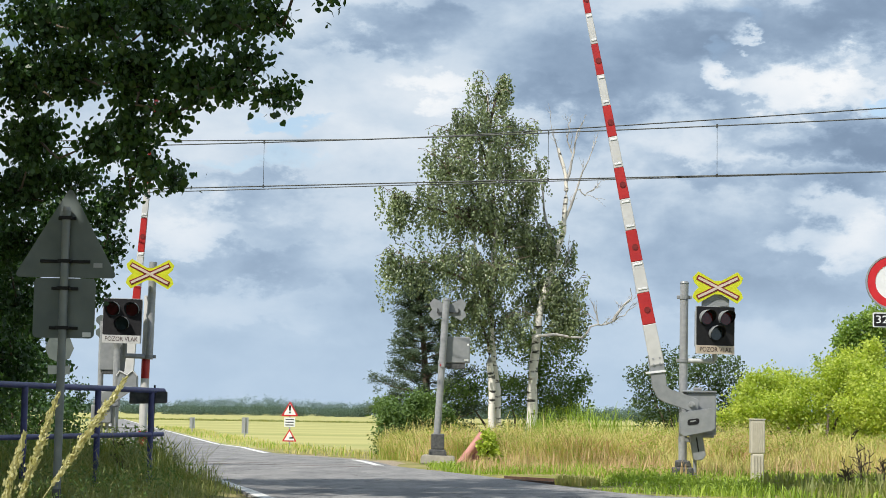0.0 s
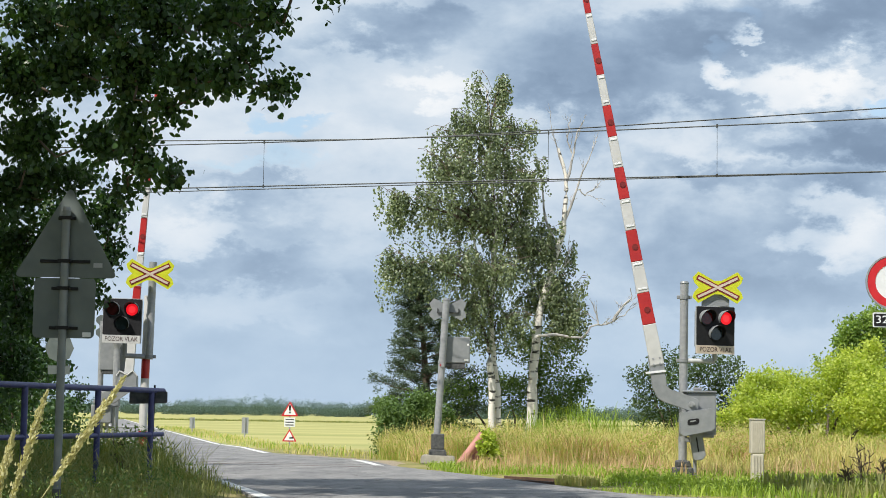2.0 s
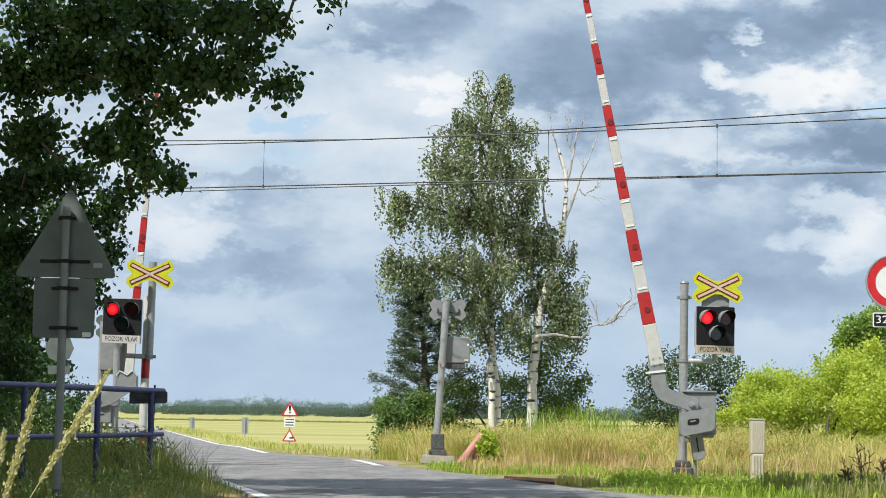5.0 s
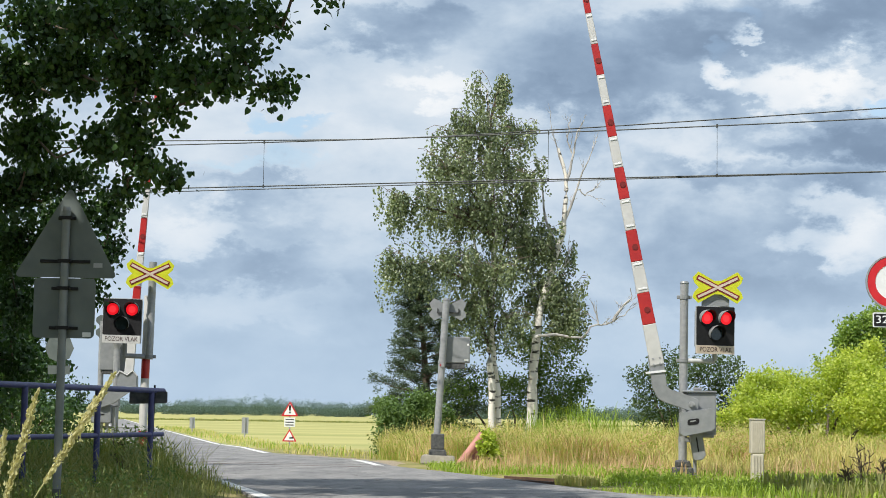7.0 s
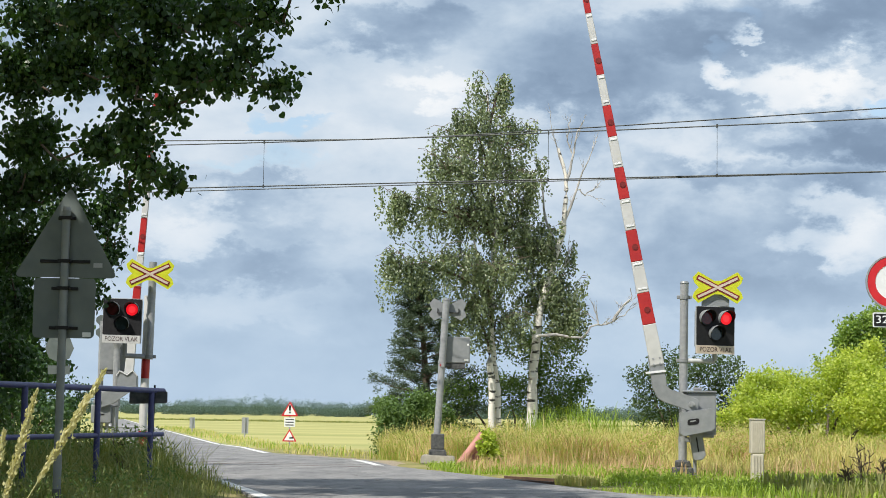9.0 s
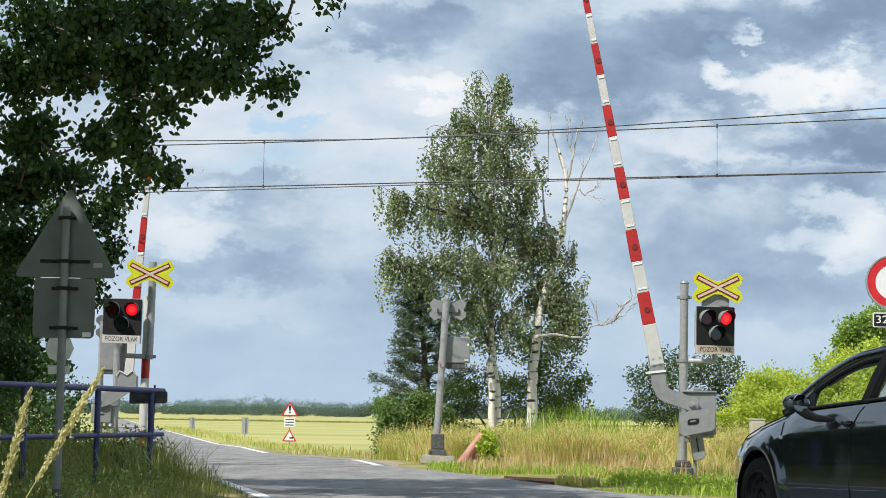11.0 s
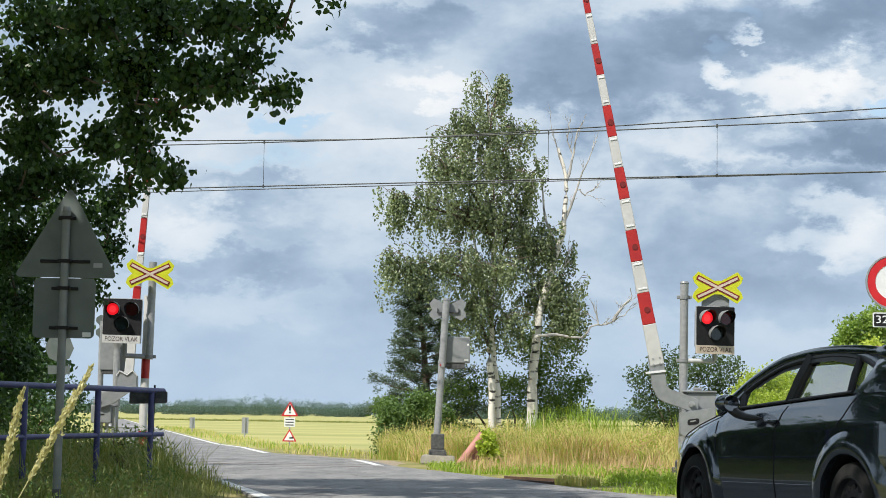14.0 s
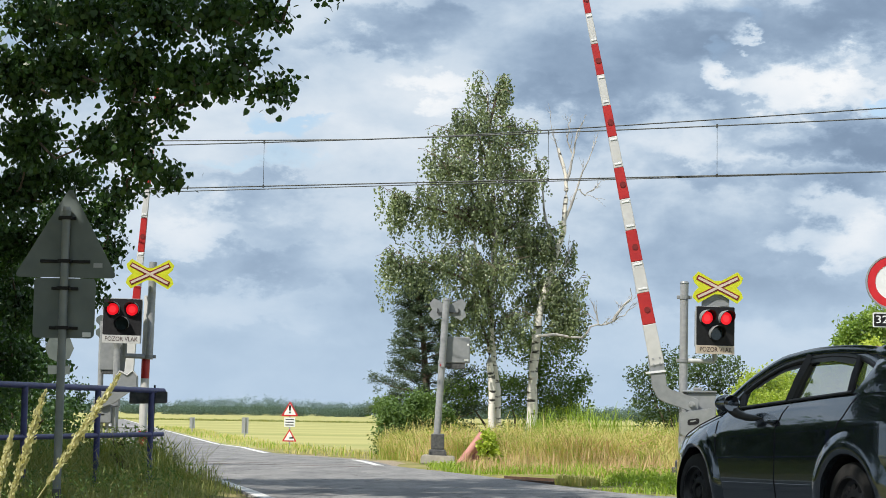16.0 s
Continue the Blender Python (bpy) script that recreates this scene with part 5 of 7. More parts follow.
BOUGHS = {
    'top': [(-3.65, 17, 4.4, 0.38, 0.33, 0.27), (-2.92, 16, 4.22, 0.42, 0.34, 0.28), (-2.32, 15.5, 4.13, 0.37, 0.29, 0.27), (-1.79, 15, 4.03, 0.33, 0.27, 0.2), (-1.39, 14.5, 3.95, 0.19, 0.15, 0.15), (-1.23, 14.5, 3.85, 0.09, 0.08, 0.09), (-0.84, 14, 3.95, 0.07, 0.05, 0.04)],
    'middle': [(-1.55, 14.5, 3.64, 0.19, 0.15, 0.13), (-1.31, 14.3, 3.35, 0.18, 0.14, 0.06), (-1.68, 14.5, 3.44, 0.21, 0.17, 0.09), (-2.0, 15, 3.57, 0.24, 0.19, 0.2), (-2.54, 15.5, 3.7, 0.32, 0.26, 0.27), (-3.24, 16.5, 3.87, 0.39, 0.31, 0.27), (-3.79, 17, 3.9, 0.3, 0.28, 0.35), (-2.2, 15.2, 3.31, 0.13, 0.11, 0.13)],
    'lower': [(-2.52, 15.5, 3.24, 0.21, 0.16, 0.21), (-2.88, 16, 3.16, 0.21, 0.17, 0.21), (-2.37, 15.5, 2.87, 0.16, 0.13, 0.1), (-2.18, 15.3, 2.78, 0.11, 0.09, 0.05), (-3.78, 17.5, 3.41, 0.33, 0.27, 0.31), (-3.71, 18.5, 3.17, 0.44, 0.35, 0.16), (-4.14, 18.5, 3.0, 0.3, 0.26, 0.33), (-2.66, 16, 2.76, 0.12, 0.1, 0.08), (-2.53, 15.6, 3.02, 0.13, 0.1, 0.12)],
    'behind': [(-3.56, 20, 2.98, 0.27, 0.21, 0.27), (-3.52, 20.5, 2.72, 0.08, 0.11, 0.13), (-3.66, 20.5, 2.57, 0.24, 0.22, 0.27), (-4.74, 21, 2.72, 0.31, 0.35, 0.43), (-4.25, 21, 2.91, 0.43, 0.4, 0.49), (-4.88, 22, 2.09, 0.32, 0.41, 0.52), (-3.83, 21, 2.24, 0.12, 0.17, 0.22), (-5.14, 23, 1.47, 0.41, 0.33, 0.41)],
}
BIRCH_CROWN = [(1.18, 55, 10.04, 0.62, 0.52, 0.65), (1.59, 55.3, 10.34, 0.23, 0.33, 0.41), (0.85, 55, 9.0, 0.95, 0.85, 0.65), (2.11, 55.5, 9.14, 0.57, 0.46, 0.57), (0.22, 54.5, 7.9, 0.8, 0.64, 0.8), (1.37, 55, 7.98, 1.13, 0.91, 0.81), (2.37, 55.5, 7.56, 0.49, 0.78, 0.98), (-1.12, 54, 6.77, 0.48, 0.38, 0.41), (-0.41, 54.3, 6.97, 0.64, 0.51, 0.48), (0.73, 55, 6.66, 1.3, 1.04, 0.81), (1.98, 55.5, 6.4, 0.74, 0.78, 0.98), (-1.0, 53.6, 4.97, 0.66, 0.53, 0.44)]
BIRCH_SKIRT = [(0.0, 54, 5.2, 1.05, 0.85, 0.5), (1.24, 55, 5.03, 1.38, 1.1, 0.81), (2.74, 55.8, 5.78, 0.74, 0.66, 0.82), (3.01, 56, 4.47, 0.82, 0.66, 0.82), (1.59, 55, 3.58, 1.3, 1.04, 0.89), (0.85, 54.6, 3.9, 0.7, 0.6, 0.5), (3.6, 56, 3.82, 0.56, 0.79, 0.99), (2.3, 56.9, 2.97, 1.05, 0.6, 0.9), (3.58, 56, 5.48, 0.33, 0.4, 0.49)]
UNDERWOOD = [(0.65, 56.6, 1.47, 0.8, 0.6, 0.74), (2.01, 57.4, 1.5, 1.01, 0.81, 0.76), (3.38, 57.5, 1.7, 1.02, 0.81, 1.02), (3.85, 57, 1.2, 0.59, 0.47, 0.5), (3.02, 57.5, 2.87, 1.02, 0.81, 0.85)]
LEFT_BUSH = [(-1.16, 50, 0.73, 0.56, 0.45, 0.47), (-0.58, 50.5, 0.88, 0.59, 0.48, 0.59), (-1.49, 51, 1.09, 0.3, 0.24, 0.23), (0.01, 51, 0.67, 0.45, 0.36, 0.38)]
DARK_BUSH = [(5.76, 53, 1.83, 0.62, 0.5, 0.56), (6.69, 53, 2.08, 0.86, 0.69, 0.7), (7.63, 53, 2.02, 0.7, 0.56, 0.66), (7.94, 53, 1.48, 0.55, 0.44, 0.55), (6.23, 53, 1.22, 0.94, 0.75, 0.47)]
LIGHT_BUSH = [(7.97, 46, 1.62, 0.68, 0.54, 0.57), (7.27, 45, 1.2, 0.6, 0.48, 0.46), (8.4, 44, 1.22, 0.78, 0.62, 0.58), (8.56, 47, 1.72, 0.48, 0.39, 0.33), (9.3, 44, 1.62, 0.78, 0.62, 0.78), (9.5, 42, 1.23, 0.74, 0.59, 0.74), (7.03, 46, 0.94, 0.54, 0.43, 0.3), (9.46, 46, 2.05, 0.54, 0.43, 0.41), (10.0, 45, 2.1, 0.7, 0.6, 0.6), (7.6, 44.5, 1.0, 0.7, 0.5, 0.45), (10.1, 43, 1.4, 0.7, 0.6, 0.7)]
WALNUT = [(10.87, 50, 3.04, 0.62, 0.49, 0.62), (11.46, 50, 3.42, 0.59, 0.47, 0.47), (12.05, 50, 3.06, 0.88, 0.71, 0.88), (10.58, 50, 2.45, 0.59, 0.47, 0.59)]
STEM_A = [(1.51, 55, 0.64), (1.45, 55, 1.64), (1.4, 55, 2.76), (1.45, 55, 4.39), (1.49, 55, 6.02), (1.4, 55, 7.65), (1.29, 55, 9.13), (1.2, 55, 10.29)]
STEM_B = [(1.7, 55.2, 0.64), (1.62, 55.2, 1.64), (1.51, 55.2, 2.45), (1.4, 55.2, 3.75), (1.08, 55.2, 5.21), (0.74, 55.2, 6.52)]
STEM_C = [(2.59, 55.6, 0.72), (2.64, 55.6, 1.66), (2.7, 55.6, 2.8), (2.83, 55.6, 3.95), (3.15, 55.6, 5.11), (3.48, 55.6, 6.27), (3.57, 55.6, 7.26), (3.53, 55.6, 7.92), (3.32, 55.6, 8.72)]
DEAD_LIMBS = [[(3.51, 55.6, 6.43), (3.78, 55.6, 7.27), (4.02, 55.6, 8.02), (4.42, 55.6, 8.94)], [(3.56, 55.6, 7.43), (3.69, 55.6, 8.34), (3.85, 55.6, 9.1), (4.07, 55.6, 9.55)], [(3.53, 55.6, 7.92), (3.27, 55.6, 8.72), (3.1, 55.6, 9.33)], [(3.86, 55.6, 7.52), (4.11, 55.6, 7.35), (4.39, 55.6, 7.51)], [(2.66, 55, 3.16), (3.13, 55, 3.24), (3.62, 55, 3.19), (4.02, 55, 3.14), (4.26, 55, 3.46), (4.75, 55, 3.59), (5.23, 55, 3.86), (5.59, 55, 4.13)], [(4.5, 55, 3.54), (4.42, 55, 3.94)], [(4.91, 55, 3.66), (5.15, 55, 4.04), (5.44, 55, 4.32), (5.39, 55, 4.61)], [(3.39, 55.7, 5.78), (2.97, 55.7, 6.6), (2.88, 55.7, 7.6), (2.7, 55.7, 8.26)], [(3.69, 55.6, 8.59), (3.56, 55.6, 9.09), (3.68, 55.6, 9.56)], [(2.9, 55.5, 4.11), (2.4, 55.5, 5.25), (1.98, 55.5, 5.9)], [(3.03, 55.6, 4.78), (3.55, 55.6, 5.28), (3.71, 55.6, 5.78)]]
PINE_STEM = [(-0.37, 57, 0.46), (-0.42, 57, 1.63), (-0.53, 57, 2.97), (-0.68, 57, 4.14), (-0.81, 57, 4.81)]
STALKS = [((-1.26, 6.0, 0.609), (-0.998, 6.0, 1.019), 0.4), ((-1.225, 5.6, 0.629), (-1.118, 5.6, 0.957), 0.34), ((-1.222, 5.4, 0.638), (-1.169, 5.4, 0.843), 0.26)]


def near_tree():
    """A lime tree at the roadside: the trunk stands beside the view, its boughs hang into it."""
    org = Vector((-9.0, 19.0, 0.0))
    tr = thing("lime_tree", Matrix.Translation(org), "dark green lime tree with hanging leafy boughs", "tree", "trees")
    bm = bmesh.new()
    limb(bm, (Vector((0, 0, -0.1)), Vector((0.05, 0, 2.0)), Vector((0.0, 0.1, 5.0)), Vector((0.1, 0, 9.5))), 0.30, 0.08, 12)
    part("trunk", bm, "bark", tr, "brown lime trunk", smooth=True)
    moved = []
    for key, count in (("top", 4800), ("middle", 6600), ("lower", 5400), ("behind", 6400)):
        clumps = BOUGHS[key]
        root = Vector((0.0, 0.0, {"top": 3.9, "middle": 3.4, "lower": 2.7, "behind": 2.2}[key]))
        bough = new("bough")
        bough.parent = tr
        bough.matrix_local = Matrix.Translation(root)
        tagged(bough, "leafy bough of the lime tree")
        local = [(c[0] - org.x - root.x, c[1] - org.y - root.y, c[2] - org.z - root.z, *c[3:]) for c in clumps]
        bm = bmesh.new()
        order = sorted(local, key=lambda c: c[0])
        nodes = [Vector((0, 0, 0))]
        for c in order:
            t_ = Vector(c[:3])
            near_ = min(nodes, key=lambda q: (q - t_).length)
            arch = 0.6 if c[3] < 0.08 else -0.12
            mid = near_.lerp(t_, 0.5) + Vector((0, 0, arch)) + Vector(RNG.normal(size=3)) * 0.06
            r_ = 0.05 if len(nodes) == 1 else 0.013
            limb(bm, (near_, mid, t_), r_, 0.007, 6, 0.012)
            nodes.append(t_)
        part("branchwork", bm, "bark", bough, "dark branch", smooth=True)
        seeds = in_clumps(local, count // 12, 0.2)
        pts = tufts(seeds, 12, (0.07, 0.07, 0.06))
        v, f = leaf_mesh(pts, 0.046, HEART, 0.65)
        raw("leaves", v.tolist(), f, "leaf_near", bough, "dark heart-shaped leaves").data.shade_smooth()
        moved.append((bough, root))
    # the crown above and behind; outer clumps added unseen to shade road, sign, car
    up = [(0.3, -1.2, 6.5, 3.0, 3.0, 1.7), (-1.0, 1.5, 8.0, 2.8, 2.8, 2.0), (1.2, 2.0, 6.3, 2.4, 2.2, 1.5), (-0.5, 0.0, 10.0, 1.8, 1.8, 1.3), (-1.5, -2.5, 5.5, 2.2, 2.0, 1.6), (2.0, -4.6, 6.9, 2.3, 2.3, 1.5), (4.0, 2.4, 7.5, 2.5, 2.4, 1.2), (6.6, 4.2, 7.9, 2.2, 2.0, 1.1), (8.9, 1.4, 7.5, 2.1, 2.0, 1.0), (5.0, -0.5, 7.2, 2.4, 2.0, 1.2), (8.3, -7.5, 7.9, 2.5, 2.3, 1.1), (10.4, -6.0, 8.1, 2.2, 2.2, 1.0), (6.0, -8.2, 7.6, 2.4, 2.4, 1.2), (8.7, -10.0, 7.9, 2.4, 2.2, 1.1), (4.2, -6.0, 7.6, 2.2, 2.0, 1.2), (5.8, -6.6, 7.3, 1.8, 1.8, 1.0), (10.8, -8.8, 8.1, 2.2, 2.2, 1.0)]
    v, f = leaf_mesh(tufts(in_clumps(up, 8400), 4, 0.14), 0.20, HEART, 0.4)
    raw("crown", v.tolist(), f, "leaf_near", tr, "dark green upper crown, unseen, spread out to cast shade")
    return moved


def roadside_tree(x, y, h, r, count, name="roadside_tree"):
    z = height(x, y)
    tr = thing(name, pose(x, y, z), "dense dark green broadleaf tree behind the railing", "tree", "trees")
    bm = bmesh.new()
    limb(bm, ((0, 0, -0.1), (0.1, 0, h * 0.4), (0, 0.1, h * 0.85)), 0.2, 0.04, 10, 0.02)
    part("trunk", bm, "bark", tr, smooth=True)
    cl = [(RNG.uniform(-0.5, 0.5) * r, RNG.uniform(-0.5, 0.5) * r, h * q, r * (1.1 - 0.6 * abs(q - 0.45)), r * (1.1 - 0.6 * abs(q - 0.45)), h * 0.16) for q in (0.1, 0.22, 0.38, 0.5, 0.62, 0.75, 0.88)]
    v, f = leaf_mesh(tufts(in_clumps(cl, count // 4), 4, 0.10), 0.15, HEART, 0.4)
    raw("crown", v.tolist(), f, "leaf_near", tr, "dark leafy crown")


def weeping(clumps, count, strands, per, size=0.08, hang=(0.35, 1.25)):
    """Arching twigs out of each clump, with strands of small leaves that hang from them in bunches."""
    c = np.array(clumps)
    area = (c[:, 3] * c[:, 4] * c[:, 5]) ** (2 / 3)
    pick = RNG.choice(len(c), count, p=area / area.sum())
    pts, tv, tf = [], [], []
    for k in pick:
        q = c[k]
        a, e = RNG.uniform(0, 2 * math.pi), RNG.uniform(-0.25, 1.0)
        out = np.array((math.cos(a) * q[3], math.sin(a) * q[4], e * q[5]))
        root = q[:3] + RNG.normal(size=3) * q[3:] * 0.25 - (0, 0, 0.2 * q[5])
        reach = RNG.uniform(0.7, 1.15)
        path = [root + out * reach * t + np.array((0, 0, 0.30 * math.sin(t * 2.6))) for t in (0.0, 0.35, 0.7, 1.0)]
        w = np.array((0.006, 0.006, 0.004))
        for p0, p1 in zip(path, path[1:]):
            i = len(tv)
            tv += [tuple(p0 - w), tuple(p0 + w), tuple(p0 + (0, 0, 0.014)), tuple(p1 - w), tuple(p1 + w), tuple(p1 + (0, 0, 0.012))]
            tf += [(i, i + 1, i + 4, i + 3), (i + 1, i + 2, i + 5, i + 4), (i + 2, i, i + 3, i + 5)]
        for j in range(strands):
            t = RNG.uniform(0.3, 1.0)
            top = np.array([np.interp(t, (0, 0.35, 0.7, 1.0), [p[m] for p in path]) for m in range(3)]) + RNG.normal(size=3) * 0.07
            ln = RNG.uniform(*hang) * (0.5 + 0.6 * t)
            h = RNG.uniform(0, 1, per)
            drift = RNG.normal(size=2) * 0.07
            s_ = np.stack([top[0] + h * drift[0], top[1] + h * drift[1], top[2] - h * ln], 1) + RNG.normal(size=(per, 3)) * 0.028
            pts.append(s_)
    v, f = leaf_mesh(np.concatenate(pts), size, KITE, 0.9)
    return (tv, tf), v, f


def bare_twigs(bm, a, d, ln, r, depth):
    """A forked bare twig."""
    b = a + d * ln
    limb(bm, (a, a.lerp(b, 0.5) + Vector(RNG.normal(size=3)) * 0.04 * ln, b), r, r * 0.55, 5, 0.01)
    if depth:
        for k in range(2 + int(RNG.random() < 0.5)):
            e = (d + Vector((RNG.normal() * 0.45, RNG.normal() * 0.35, RNG.normal() * 0.35 + 0.12))).normalized()
            bare_twigs(bm, a.lerp(b, RNG.uniform(0.45, 1.0)), e, ln * RNG.uniform(0.5, 0.8), r * 0.55, depth - 1)


def birches():
    org = Vector((1.6, 55.0, height(1.6, 55)))
    tr = thing("birch_tree", Matrix.Translation(org), "tall weeping birch with white stems beyond the track", "tree", "trees")
    sub = lambda pts: [Vector(q) - org for q in pts]
    for pts, r0, r1 in ((STEM_A, 0.12, 0.02), (STEM_B, 0.115, 0.02)):
        p = sub(pts)
        p[0].z = -0.1
        bm = bmesh.new()
        limb(bm, p, r0, r1, 10, 0.02)
        part("stem", bm, "birch_bark", tr, "white birch stem with dark scars", smooth=True)
    crown = [tuple(Vector(c[:3]) - org) + tuple(c[3:]) for c in BIRCH_CROWN + [q for q in BIRCH_SKIRT if q[0] < 2.3] + [BIRCH_CROWN[k] for k in (7, 11, 1)]]
    bm = bmesh.new()
    p = sub(STEM_A)
    for c in crown:
        t = Vector(c[:3])
        root = min(p, key=lambda q: (q - t).length + (3 if q.z > t.z - 0.4 else 0))
        limb(bm, (root, root.lerp(t, 0.5) + Vector((0, 0, 0.25)), t + Vector((0, 0, 0.1))), 0.045, 0.012, 6, 0.02)
    twigs, v, f = weeping(crown, 380, 8, 14, hang=(0.3, 1.25))
    part("branchwork", bm, "bark", tr, "dark branches")
    tagged(raw("twig_work", *twigs, "bark", tr, "thin dark arching twigs"), kind="stuff")
    crown_ob = raw("crown", v.tolist(), f, "leaf_birch", tr, "drooping strands of small green leaves")
    org2 = Vector((2.65, 55.6, height(2.65, 55.6)))
    dd = thing("half_dead_birch", Matrix.Translation(org2), "half dead birch with bare bleached top limbs", "tree", "trees")
    p = [Vector(q) - org2 for q in STEM_C]
    p[0].z = -0.1
    bm = bmesh.new()
    limb(bm, p, 0.165, 0.03, 12, 0.015)
    part("stem", bm, "birch_bark", dd, "white birch stem", smooth=True)
    for pts in DEAD_LIMBS:
        q = [Vector(c) - org2 for c in pts]
        bm = bmesh.new()
        limb(bm, q, 0.05 if len(q) > 3 else 0.026, 0.009, 7, 0.02)
        for k in range(4):
            j = RNG.integers(max(1, len(q) - 3), len(q))
            a = q[j].lerp(q[j - 1], RNG.uniform(0, 0.8))
            d = ((q[j] - q[j - 1]).normalized() + Vector((RNG.normal() * 0.4, RNG.normal() * 0.3, RNG.normal() * 0.3 + 0.2))).normalized()
            bare_twigs(bm, a, d, RNG.uniform(0.2, 0.5), 0.011, 1 if len(q) < 6 else 2)
        part("bare_limb", bm, "dead_bark", dd, "bare bleached limb", smooth=True)
    cl = [tuple(Vector(c[:3]) - org2) + tuple(c[3:]) for c in BIRCH_SKIRT if c[0] > 2.3]
    twigs, v, f = weeping(cl, 140, 7, 13, 0.08, (0.3, 0.95))
    tagged(raw("twig_work", *twigs, "bark", dd, "thin dark arching twigs"), kind="stuff")
    raw("crown", v.tolist(), f, "leaf_birch", dd, "thin remaining foliage")
    return crown_ob


def bush(name, clumps, count, size, material, label, shape=KITE, each=5, spread=0.09, stems=8):
    c = np.array(clumps)
    org = Vector((float(c[:, 0].mean()), float(c[:, 1].mean()), 0))
    org.z = height(org.x, org.y)
    b = thing(name, Matrix.Translation(org), label, "tree" if "tree" in name else "bush", "bushes")
    local = [tuple(Vector(q[:3]) - org) + tuple(q[3:]) for q in clumps]
    bm = bmesh.new()
    for q in local[:stems]:
        limb(bm, (Vector((q[0] * 0.3, q[1] * 0.3, -0.1)), Vector((q[0] * 0.7, q[1] * 0.7, q[2] * 0.6)), Vector(q[:3])), 0.05, 0.012, 6, 0.03)
    part("stems", bm, "bark", b, "brown woody stems", smooth=True)
    sprigs = []
    for q in local:
        for k in range(9):
            d = Vector(RNG.normal(size=3)).normalized()
            d.z = abs(d.z) * 0.9
            g = RNG.uniform(0.16, 0.32)
            sprigs.append((q[0] + d.x * q[3], q[1] + d.y * q[4], q[2] + d.z * q[5] * 1.02, q[3] * g, q[4] * g, q[5] * g * 1.3))
    low = local + sprigs + [(q[0], q[1], max(0.3, (q[2] - q[5]) * 0.5), q[3] * 0.9, q[4] * 0.9, max(0.3, (q[2] - q[5]) * 0.55)) for q in local]
    v, f = leaf_mesh(tufts(in_clumps(low, count // each), each, spread), size, shape, 0.25)
    raw("foliage", v.tolist(), f, material, b, "leafy foliage")


def pine():
    org = Vector((-0.45, 57.0, height(-0.45, 57)))
    tr = thing("pine_tree", Matrix.Translation(org), "dark pine with level tufted branches beside the birch", "tree", "trees")
    p = [Vector(q) - org for q in PINE_STEM]
    p[0].z = -0.1
    bm = bmesh.new()
    limb(bm, p, 0.13, 0.03, 8)
    part("trunk", bm, "bark", tr, smooth=True)
    bm = bmesh.new()
    pts = []
    top = p[-1].z
    for k in range(64):
        t = k / 63
        z = 0.5 + (top - 0.5) * t ** 0.95
        reach = (1.55 * (1 - t) ** 0.65 + 0.20) * RNG.uniform(0.55, 1.15)
        a = k * 2.4
        root = Vector((np.interp(z, [q.z for q in p], [q.x for q in p]), 0, z))
        tip = root + Vector((math.cos(a) * reach, math.sin(a) * reach, 0.22 * reach + 0.08))
        limb(bm, (root, root.lerp(tip, 0.6) - Vector((0, 0, 0.08)), tip), 0.025, 0.008, 5)
        for j in range(9):
            q = root.lerp(tip, 0.45 + 0.55 * j / 8)
            pts.append(q + Vector((RNG.normal() * 0.05, RNG.normal() * 0.05, 0.05 + RNG.normal() * 0.03)))
            if j > 3:
                pts.append(q + Vector((RNG.normal() * 0.2, RNG.normal() * 0.2, 0.02 + RNG.normal() * 0.04)))
    part("branchwork", bm, "bark", tr, "dark level branches")
    pts = tufts(np.array([tuple(q) for q in pts]), 55, 0.06)
    v, f = leaf_mesh(pts, 0.12, np.array(((0.0, 0.0), (0.085, 0.5), (0.0, 1.0), (-0.085, 0.5))), -0.15)
    raw("needles", v.tolist(), f, "needle", tr, "dark blue-green needle tufts")


